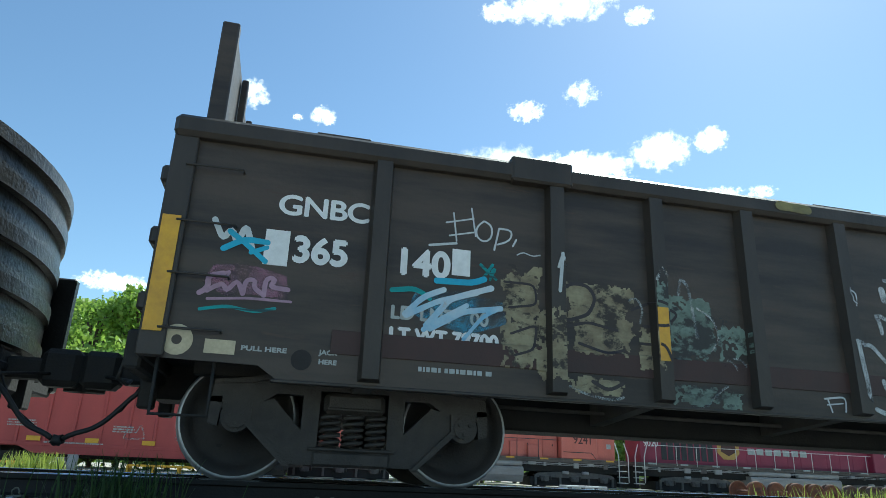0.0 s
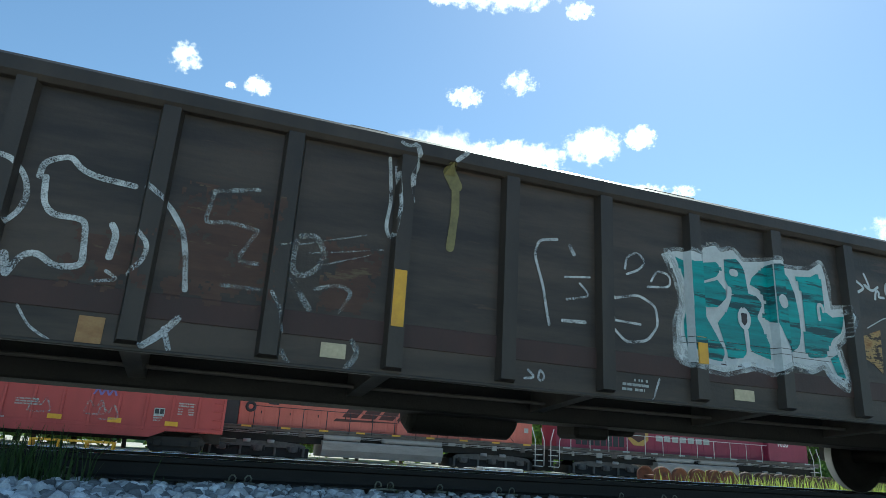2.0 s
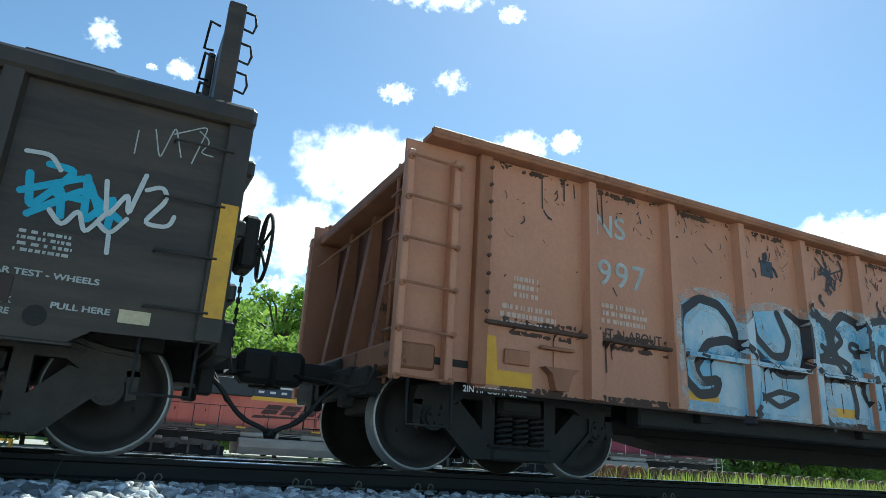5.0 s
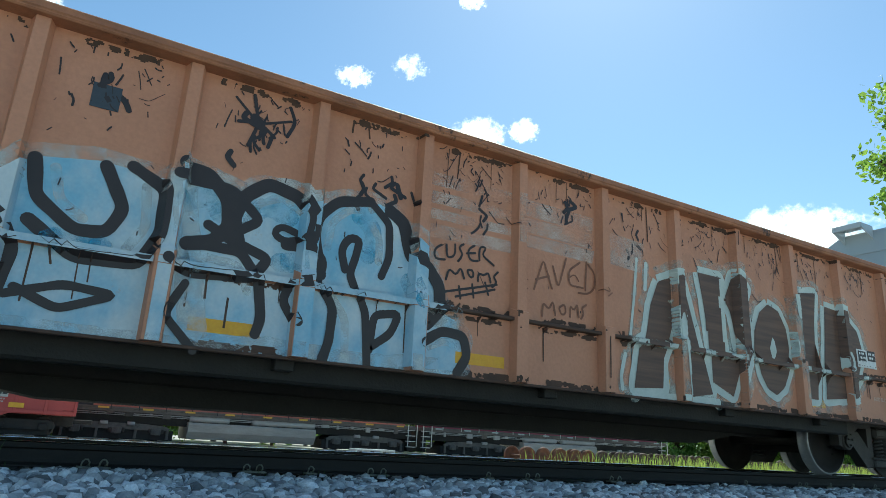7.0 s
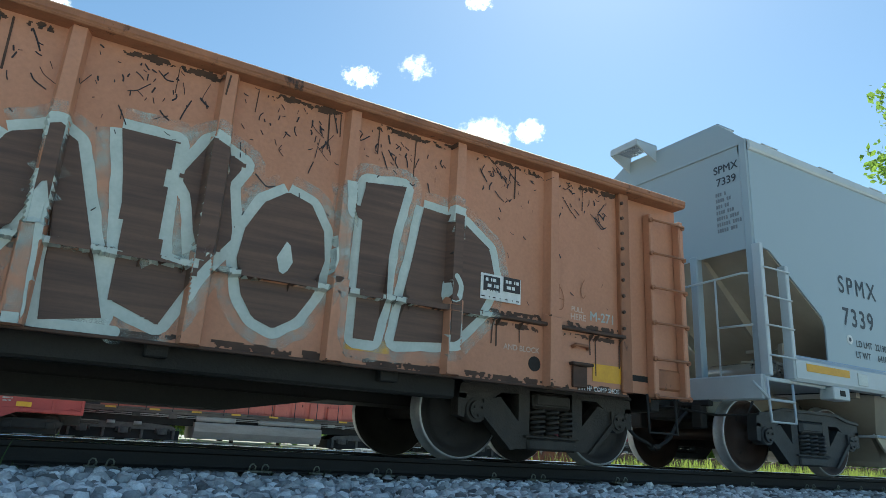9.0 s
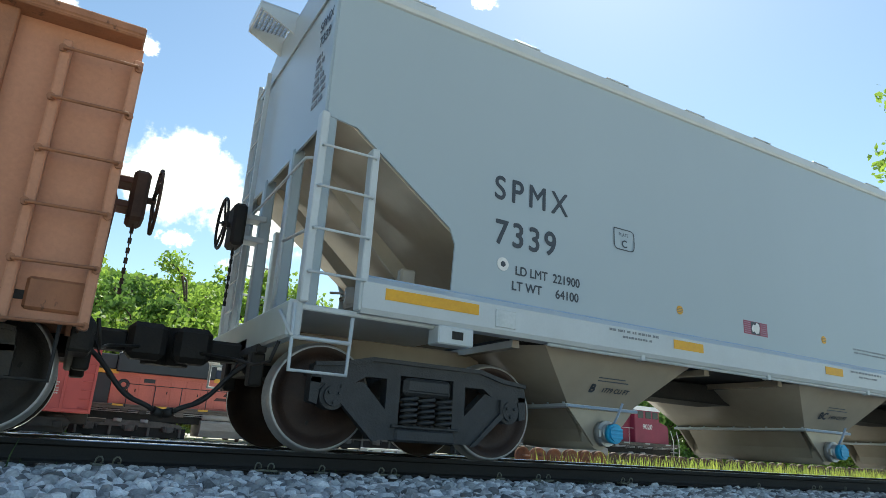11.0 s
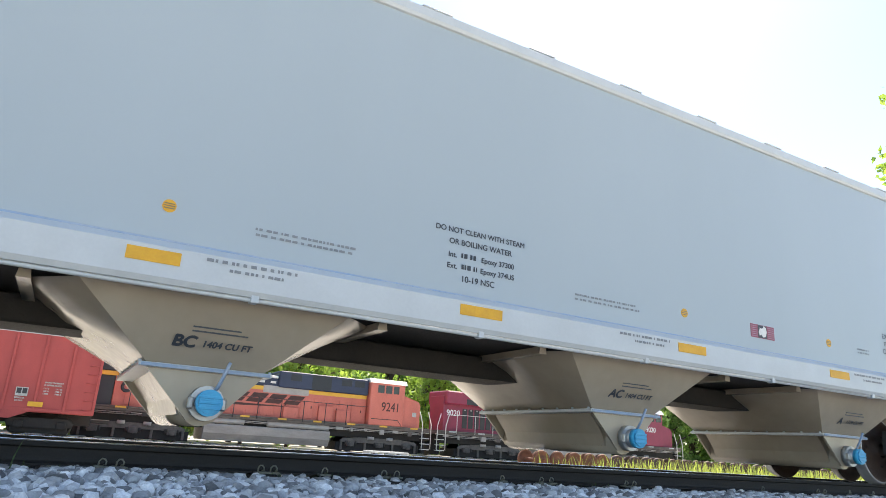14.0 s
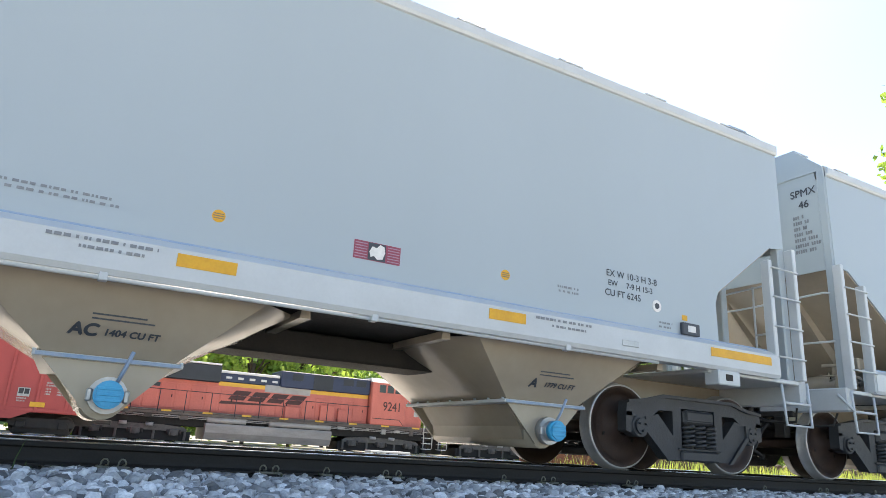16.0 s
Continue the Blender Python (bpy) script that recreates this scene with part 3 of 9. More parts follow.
WHEEL_BROWN = material("brown_rusted_wheel_plate", (0.055, 0.029, 0.020), (0.024, 0.014, 0.011), 4.0, 0.6, 0.0, 0.25, 60)
WHEEL_DATA_RUST = [wheel_mesh(s).data("wheel", WHEEL_BROWN, TREAD, UNDER) for s in (-1, 1)]


def coupler(car, x, g, mat=UNDER):
    """Draft gear, knuckle coupler, cut lever and air hose at the car end x; g points outward."""
    m = Mesh()
    X = lambda a, b: tuple(sorted((x + g * a, x + g * b)))
    m.box(*X(-0.6, 0.12), -0.28, 0.28, 0.62, 0.98, 0.03)
    m.box(*X(0.10, 0.42), -0.12, 0.12, 0.74, 0.92, 0.03)
    m.box(*X(0.40, 0.72), -0.20, 0.06, 0.68, 1.00, 0.05)
    m.cyl((x + g * 0.66, 0.08, 0.66), (x + g * 0.66, 0.08, 1.0), 0.11, 12)
    m.box(*X(0.05, 0.14), -0.75, 0.75, 0.78, 0.86, 0.015)
    part("coupler", m, mat, car)
    m = Mesh()
    m.tube([(x + g * 0.12, -1.35, 0.82), (x + g * 0.16, -1.3, 0.66), (x + g * 0.18, -0.9, 0.66), (x + g * 0.25, -0.4, 0.74), (x + g * 0.5, -0.2, 0.78)], 0.014, 6)
    part("cut_lever", m, mat, car)
    m = Mesh()
    pts = []
    for i in range(15):
        a = i / 14
        pts.append((x + g * (0.10 + 0.58 * a), -0.38 + 0.03 * math.sin(a * 5), 0.72 - 0.50 * a ** 0.85 + 0.03 * math.sin(a * 8)))
    m.tube(pts, 0.021, 10)
    m.cyl(pts[-1], (pts[-1][0] + g * 0.07, -0.38, pts[-1][2] - 0.02), 0.038, 10)
    m.cyl((x + g * 0.02, -0.38, 0.76), (x + g * 0.12, -0.38, 0.70), 0.034, 10)
    part("air_hose", m, RUBBER, car)
    m = Mesh()
    m.tube([(x + g * 0.15, -0.30, 0.78), (x + g * 0.30, -0.32, 0.50), (x + g * 0.52, -0.35, 0.34)], 0.009, 6)
    part("hose_strap", m, mat, car)
    for a, b in ((-0.62, -0.46), (0.40, 0.60)):
        m = Mesh()
        m.box(*X(0.02, 0.14), a, b, 0.51, 0.80, 0.015)
        part("end_bracket", m, mat, car)


def hand_brake(car, x, y, z, g, r=0.28, mat=UNDER):
    """A spoked brake wheel that faces along the car, with its gear box and chain."""
    m = Mesh()
    n = 28
    m.tube([(x + g * 0.22, y + r * math.cos(2 * math.pi * i / n), z + r * math.sin(2 * math.pi * i / n)) for i in range(n + 1)], 0.016, 6)
    for k in range(5):
        a = 2 * math.pi * k / 5 + 0.3
        m.tube([(x + g * 0.19, y, z), (x + g * 0.22, y + r * math.cos(a), z + r * math.sin(a))], 0.012, 6)
    m.cyl((x, y, z), (x + g * 0.22, y, z), 0.03, 10)
    part("brake_wheel", m, mat, car)
    m = Mesh()
    m.box(min(x, x + g * 0.14), max(x, x + g * 0.14), y - 0.16, y + 0.16, z - 0.24, z + 0.22, 0.03)
    part("brake_gear_box", m, mat, car)
    m = Mesh()
    for i in range(14):
        zz = z - 0.28 - i * 0.045
        w = 0.016 if i % 2 else 0.005
        m.box(x + g * 0.07 - w, x + g * 0.07 + w, y - 0.021 + w, y + 0.021 - w, zz, zz + 0.05)
    part("brake_chain", m, mat, car)


# ---- the black gondola ----
def black_gondola(name, label, x0, x1, ribs):
    car = thing(name, label, "freight car")
    L, R = x0, x1
    rib_y, sheet_y = -1.63, -1.55
    for s in (-1, 1):
        m = Mesh()
        a, b = sorted((s * 1.55, s * 1.53))
        m.prism([(L, 2.52), (R, 2.52), (R, 0.80), (R - 0.80, 0.79), (R - 0.95, 0.69), (L + 0.95, 0.69), (L + 0.80, 0.79), (L, 0.80)], a, b)
        part("side_sheet", m, BLACK_CAR, car)
        m = Mesh()
        m.box(L - 0.03, R + 0.03, min(s * 1.47, s * 1.645), max(s * 1.47, s * 1.645), 2.48, 2.655, 0.035)
        rnd = random.Random(5)
        for k in range(9):
            x = L + 0.5 + rnd.random() * (R - L - 1)
            m.box(x, x + rnd.uniform(0.2, 0.7), min(s * 1.49, s * 1.60), max(s * 1.49, s * 1.60), 2.64, 2.655 + rnd.uniform(0.008, 0.022), 0.006)
        part("top_chord", m, BLACK_RIB, car)
        for x, w in ((ribs[1], 0.55), (ribs[-2], 0.52)):
            m = Mesh()
            m.box(x - w * 0.75, x + w * 0.25, min(s * 1.46, s * 1.66), max(s * 1.46, s * 1.66), 2.47, 2.70, 0.02)
            part("chord_splice", m, BLACK_RIB, car)
        for x in ribs:
            m = Mesh()
            y0, y1 = s * 1.55, s * 1.63
            m.add([(x - 0.085, y0, 0.72), (x - 0.062, y1, 0.74), (x + 0.062, y1, 0.74), (x + 0.085, y0, 0.72),
                   (x - 0.085, y0, 2.49), (x - 0.062, y1, 2.49), (x + 0.062, y1, 2.49), (x + 0.085, y0, 2.49)],
                  [(0, 1, 5, 4), (1, 2, 6, 5), (2, 3, 7, 6), (0, 3, 2, 1), (4, 5, 6, 7)])
            part("rib", m, BLACK_RIB, car)
        m = Mesh()
        m.box(L + 1.3, R - 1.3, min(s * 1.552, s * 1.56), max(s * 1.552, s * 1.56), 0.91, 1.09, 0.003)
        part("belt", m, BELT_RED, car)
        m = Mesh()
        m.box(L + 0.9, R - 0.9, min(s * 1.50, s * 1.57), max(s * 1.50, s * 1.57), 0.675, 0.70, 0.006)
        part("sill_flange", m, BLACK_RIB, car)
    # floor, underframe and cross bearers
    m = Mesh()
    m.box(L, R, -1.53, 1.53, 0.90, 0.96)
    part("floor", m, UNDER, car)
    m = Mesh()
    m.box(L + 0.3, R - 0.3, -0.32, 0.32, 0.52, 0.90, 0.02)
    part("centre_sill", m, UNDER, car)
    for y in (-0.95, 0.95):
        m = Mesh()
        m.box(L + 0.3, R - 0.3, y - 0.06, y + 0.06, 0.76, 0.90, 0.01)
        part("floor_stringer", m, UNDER, car)
    for i, x in enumerate(ribs):
        if i % 2 == 0:
            m = Mesh()
            m.prism([(-1.53, 0.90), (-1.53, 0.72), (-0.3, 0.60), (0.3, 0.60), (1.53, 0.72), (1.53, 0.90)], x - 0.07, x + 0.07, "x")
            part("cross_bearer", m, BEARER, car)
    for g, x in ((-1, L), (1, R)):
        m = Mesh()
        lo, hi = sorted((x, x - g * 0.03))
        m.box(lo, hi, -1.53, 1.53, 0.80, 2.60)
        for z in (1.2, 1.7, 2.2):
            m.box(*sorted((x - g * 0.005, x + g * 0.09)), -1.5, 1.5, z - 0.07, z + 0.07, 0.02)
        part("end_wall", m, BLACK_RIB, car)
        for s in (-1, 1):
            m = Mesh()
            m.box(*sorted((x - g * 0.16, x + g * 0.02)), min(s * 1.54, s * 1.60), max(s * 1.54, s * 1.60), 0.80, 2.50, 0.01)
            part("corner_post", m, BLACK_RIB, car)
        m = Mesh()
        m.box(*sorted((x, x + g * 0.12)), -1.45, 1.45, 0.72, 1.0, 0.02)
        part("end_sill", m, UNDER, car)
        # tall end panel that stands above the sides
        m = Mesh()
        m.box(*sorted((x - g * 0.29, x - g * 0.19)), -1.50, 1.50, 2.60, 3.58, 0.012)
        m.box(*sorted((x - g * 0.31, x - g * 0.17)), -1.52, -1.42, 2.60, 3.62, 0.012)
        m.box(*sorted((x - g * 0.31, x - g * 0.17)), 1.42, 1.52, 2.60, 3.62, 0.012)
        for y in (-0.7, 0.1, 0.8):
            m.box(*sorted((x - g * 0.36, x - g * 0.30)), y - 0.05, y + 0.05, 2.62, 3.55, 0.01)
        part("end_panel", m, BLACK_CAR, car, "tall blackened steel end panel")
        if g > 0:
            for z in (2.85, 3.12, 3.42):
                h = Mesh()
                h.tube([(x - 0.20, -1.47, z), (x - 0.09, -1.47, z - 0.02), (x - 0.07, -1.47, z + 0.06), (x - 0.09, -1.47, z + 0.15), (x - 0.20, -1.47, z + 0.16)], 0.011, 6)
                h.tube([(x - 0.34, -1.0, z), (x - 0.42, -1.0, z), (x - 0.42, -1.4, z + 0.02), (x - 0.34, -1.4, z)], 0.011, 6)
                part("grab_iron", h, UNDER, car)
        coupler(car, x, g)
        for z in (1.0, 1.40, 1.80, 2.25):
            h = Mesh()
            xa, xb = (x - g * 0.10, x - g * 0.52)
            h.tube([(xa, -1.55, z), (xa, -1.61, z), (xb, -1.61, z), (xb, -1.55, z)], 0.010, 6)
            part("grab_iron", h, BLACK_RIB, car)
        h = Mesh()
        h.tube([(x - g * 0.12, -1.5, 0.80), (x - g * 0.12, -1.5, 0.42), (x - g * 0.50, -1.5, 0.42), (x - g * 0.50, -1.5, 0.80)], 0.014, 6)
        part("stirrup_step", h, UNDER, car)
        m = Mesh()
        m.box(*sorted((x - g * 0.13, x + g * 0.0)), -1.612, -1.606, 0.97, 1.83, 0.002)
        part("reflective_strip", m, YELLOW_OLD, car, "scuffed yellow reflective strip")
    hand_brake(car, R + 0.12, -0.95, 1.74, 1, 0.29)
    for i in (2, 5, 8, 11, 14, 16):
        m = Mesh()
        m.box(ribs[i] - 0.05, ribs[i] + 0.05, rib_y - 0.004, rib_y, 1.05, 1.50, 0.001)
        part("reflective_strip", m, YELLOW_OLD, car, "scuffed yellow reflective strip")
    m = Mesh()
    m.box(-16.10, -16.00, rib_y - 0.022, rib_y, 1.05, 1.24, 0.001)
    part("reflective_strip", m, YELLOW_OLD, car, "yellow reflective strip half covered by paint")
    # brake gear under the floor
    m = Mesh()
    m.cyl((-18.15, 0.36, 0.56), (-17.05, 0.36, 0.56), 0.23, 18)
    m.cyl((-18.22, 0.36, 0.56), (-18.15, 0.36, 0.56), 0.15, 18, 0.23)
    m.cyl((-17.05, 0.36, 0.56), (-16.98, 0.36, 0.56), 0.23, 18, 0.15)
    m.box(-18.0, -17.9, 0.10, 0.62, 0.55, 0.90, 0.01)
    m.box(-17.3, -17.2, 0.10, 0.62, 0.55, 0.90, 0.01)
    part("air_reservoir", m, UNDER, car)
    m = Mesh()
    m.box(-16.30, -15.85, 0.15, 0.60, 0.40, 0.78, 0.04)
    m.cyl((-15.85, 0.36, 0.58), (-15.45, 0.36, 0.58), 0.12, 14)
    part("brake_valve", m, UNDER, car)
    for y in (-0.62, 0.62):
        m = Mesh()
        m.tube([(L + 2.6, y, 0.70), (-18.6, y, 0.66), (-14.0, y, 0.68), (R - 2.6, y, 0.70)], 0.018, 6)
        part("brake_pipe", m, BEARER, car)
    truck(car, L + 1.56, TRUCK)
    truck(car, R - 1.53, TRUCK)

    def surf(x, z):
        if z < 2.49:
            for r in ribs:
                if abs(x - r) < 0.07:
                    return rib_y
            if 0.905 < z < 1.095:
                return -1.56
        return -1.65 if z > 2.48 else sheet_y

    MOVING.append((car, None))
    return car, surf


BLACK_RIBS = [-27.06, -25.58, -24.65, -23.74, -22.74, -21.73, -20.77, -19.85, -18.92, -17.97, -17.03, -16.05, -15.05, -14.08, -13.14, -12.20, -10.66]
gondola, gondola_surf = black_gondola("black_gondola", "long black ribbed steel gondola car covered in graffiti", -28.66, -9.07, BLACK_RIBS)


# ---- the orange gondola ----
def orange_gondola():
    car = thing("orange_gondola", "faded orange steel gondola car with rust and graffiti", "freight car")
    L, R = -7.66, 8.80
    ribs = [-5.73, -4.68, -3.63, -2.59, -1.55, -0.54, 0.53, 1.61, 2.71, 3.78, 4.84, 5.91, 7.01]
    for s in (-1, 1):
        S = lambda a, b: (min(s * a, s * b), max(s * a, s * b))
        m = Mesh()
        m.box(-6.89, 7.94, *S(1.48, 1.50), 1.26, 2.86)
        part("upper_side", m, ORANGE, car)
        m = Mesh()
        m.box(-6.95, 8.0, *S(1.50, 1.525), 0.69, 1.27, 0.004)
        part("lower_side", m, ORANGE, car)
        m = Mesh()
        m.box(-6.90, 7.95, *S(1.49, 1.585), 1.255, 1.29, 0.008)
        m.box(-6.95, 8.0, *S(1.50, 1.55), 0.675, 0.70, 0.005)
        part("ledge", m, GRIME, car)
        m = Mesh()
        m.box(L + 0.12, R + 0.04, *S(1.42, 1.65), 2.84, 2.90, 0.012)
        m.box(L + 0.12, R + 0.04, *S(1.60, 1.66), 2.86, 2.93, 0.012)
        part("top_rail", m, ORANGE_RUST, car)
        for x in ribs:
            m = Mesh()
            a, b = 1.50, 1.60
            m.add([(x - 0.075, s * a, 1.2), (x - 0.055, s * b, 1.2), (x + 0.055, s * b, 1.2), (x + 0.075, s * a, 1.2),
                   (x - 0.075, s * a, 2.85), (x - 0.045, s * (b - 0.01), 2.85), (x + 0.045, s * (b - 0.01), 2.85), (x + 0.075, s * a, 2.85)],
                  [(0, 1, 5, 4), (1, 2, 6, 5), (2, 3, 7, 6), (0, 3, 2, 1), (4, 5, 6, 7)])
            m.add([(x - 0.085, s * 1.52, 0.69), (x - 0.065, s * 1.62, 0.70), (x + 0.065, s * 1.62, 0.70), (x + 0.085, s * 1.52, 0.69),
                   (x - 0.085, s * 1.52, 1.38), (x - 0.065, s * 1.625, 1.34), (x + 0.065, s * 1.625, 1.34), (x + 0.085, s * 1.52, 1.38)],
                  [(0, 1, 5, 4), (1, 2, 6, 5), (2, 3, 7, 6), (0, 3, 2, 1), (4, 5, 6, 7)])
            part("rib", m, ORANGE, car)
        # set-back ladder bays at both ends
        for g, x, xi in ((-1, L, -6.9), (1, R, 7.95)):
            m = Mesh()
            m.box(*sorted((x + g * 0.05, xi)), *S(1.44, 1.47), 0.74, 2.84)
            part("corner_panel", m, ORANGE, car)
            m = Mesh()
            m.box(*sorted((xi - g * 0.04, xi + g * 0.10)), *S(1.46, 1.56), 0.72, 2.84, 0.01)
            part("door_post", m, ORANGE_RUST, car)
            for i in range(9):
                z = 1.36 + i * 0.17
                rv = Mesh()
                rv.cyl((xi - g * 0.02, s * 1.56, z), (xi - g * 0.02, s * 1.585, z), 0.018, 6)
                part("rivet", rv, GRIME, car)
            for xx, zt in ((x + g * 0.03, 2.70), (x - g * 0.43, 2.70)):
                m = Mesh()
                m.box(xx - 0.035, xx + 0.035, *S(1.47, 1.58), 0.70, zt, 0.012)
                part("ladder_stile", m, ORANGE, car)
            for z in (0.72, 1.10, 1.48, 1.86, 2.24, 2.62):
                h = Mesh()
                h.tube([(x + g * 0.04, s * 1.575, z), (x + g * 0.03, s * 1.62, z + 0.005), (x - g * 0.44, s * 1.62, z - 0.01), (x - g * 0.45, s * 1.575, z)], 0.0125, 6)
                for q in (-0.04, 0.45):
                    h.cyl((x - g * q, s * 1.57, z), (x - g * q, s * 1.60, z), 0.028, 8)
                part("ladder_rung", h, ORANGE_RUST, car)
            h = Mesh()
            h.tube([(x - g * 0.10, s * 1.5, 0.74), (x - g * 0.10, s * 1.52, 0.36), (x - g * 0.50, s * 1.52, 0.36), (x - g * 0.50, s * 1.5, 0.74)], 0.014, 6)
            part("stirrup_step", h, UNDER, car)
    m = Mesh()
    m.box(L, R, -1.48, 1.48, 0.86, 0.92)
    part("floor", m, UNDER, car)
    m = Mesh()
    m.box(L + 0.2, R - 0.2, -0.34, 0.34, 0.48, 0.86, 0.02)
    m.prism([(-4.9, 0.60), (-3.2, 0.32), (4.4, 0.32), (6.0, 0.60)], -0.30, 0.30)
    part("centre_sill", m, UNDER, car)
    for s in (-1, 1):
        m = Mesh()
        m.box(-5.0, 6.1, min(s * 1.15, s * 1.35), max(s * 1.15, s * 1.35), 0.52, 0.86, 0.02)
        part("side_stringer", m, UNDER, car)
    for x in (-4.2, -1.6, 1.0, 3.6, 5.4):
        m = Mesh()
        m.box(x - 0.08, x + 0.08, -1.45, 1.45, 0.60, 0.86, 0.01)
        part("cross_bearer", m, UNDER, car)
    for g, x in ((-1, L), (1, R)):
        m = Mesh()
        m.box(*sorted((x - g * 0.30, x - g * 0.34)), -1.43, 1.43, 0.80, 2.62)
        part("end_wall", m, SHADED_END_RUST, car)
        m = Mesh()
        m.box(*sorted((x - g * 0.36, x - g * 0.02)), -1.43, 1.43, 2.60, 2.72, 0.015)
        part("end_top_rail", m, ORANGE_RUST, car)
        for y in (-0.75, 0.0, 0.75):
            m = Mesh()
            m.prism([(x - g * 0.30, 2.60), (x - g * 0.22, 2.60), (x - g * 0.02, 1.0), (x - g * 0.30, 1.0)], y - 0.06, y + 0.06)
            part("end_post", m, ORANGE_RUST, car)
        m = Mesh()
        m.box(*sorted((x - g * 0.34, x + g * 0.06)), -1.5, 1.5, 0.80, 1.02, 0.02)
        part("end_sill", m, ORANGE_RUST, car)
        m = Mesh()
        m.tube([(x - g * 0.05, -1.45, 2.3), (x - g * 0.02, 1.4, 2.3)], 0.014, 6)
        m.tube([(x - g * 0.05, -1.10, 0.7), (x - g * 0.05, -1.10, 2.75)], 0.02, 6)
        for z in (0.74, 1.14, 1.56, 1.98, 2.4):
            m.tube([(x - g * 0.04, -1.46, z), (x + g * 0.01, -1.44, z), (x + g * 0.01, -1.10, z)], 0.012, 6)
        part("end_ladder", m, ORANGE_RUST, car)
        m = Mesh()
        m.box(*sorted((x - g * 0.04, x + g * 0.12)), -1.1, 1.1, 0.60, 0.84, 0.02)
        part("end_beam", m, UNDER, car)
        coupler(car, x, g)
        truck(car, -6.23 if g < 0 else 7.37, UNDER if g < 0 else TRUCK)
    hand_brake(car, R + 0.19, -0.30, 2.05, 1, 0.29, mat=GRIME)
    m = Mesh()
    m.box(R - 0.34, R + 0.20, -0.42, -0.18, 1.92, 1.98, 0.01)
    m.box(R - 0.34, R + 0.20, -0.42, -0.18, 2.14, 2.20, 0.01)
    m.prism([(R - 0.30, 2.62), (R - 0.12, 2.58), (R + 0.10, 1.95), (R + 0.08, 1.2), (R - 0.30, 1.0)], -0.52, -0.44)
    part("brake_bracket", m, SHADED_END_RUST, car)
    Y = -1.527
    m = Mesh()
    m.prism([(-6.90, 1.16), (-6.76, 1.16), (-6.74, 0.87), (-6.38, 0.87), (-6.38, 0.74), (-6.90, 0.74)], Y - 0.003, Y)
    part("yellow_corner_mark", m, YELLOW, car)
    m = Mesh()
    m.box(-6.68, -6.42, Y - 0.03, Y, 0.93, 1.06, 0.006)
    part("card_holder", m, ORANGE_RUST, car)
    m = Mesh()
    m.prism([(-6.3, 0.94), (-5.93, 0.94), (-6.0, 0.88), (-6.05, 0.74), (-6.18, 0.74), (-6.22, 0.88)], Y - 0.09, Y)
    m.box(-6.32, -5.95, Y - 0.06, Y, 1.10, 1.13, 0.008)
    part("hand_hold_bracket", m, ORANGE_RUST, car)
    for x in (-4.36, -2.1, 0.13, 2.28, 5.08, 7.80):
        m = Mesh()
        m.box(x - 0.26, x + 0.26, Y - 0.003, Y, 0.80 if x > 7 else 0.81, 0.97 if x > 7 else 0.91)
        part("reflective_strip", m, YELLOW, car, "yellow reflective strip")

    def surf(x, z):
        for r in ribs:
            if abs(x - r) < 0.066:
                return -1.605 if z > 1.36 else -1.625
        if z > 1.24 and z < 1.295:
            return -1.588
        return -1.50 if z > 1.24 else -1.525

    MOVING.append((car, None))
    return car, surf


orange, orange_surf = orange_gondola()


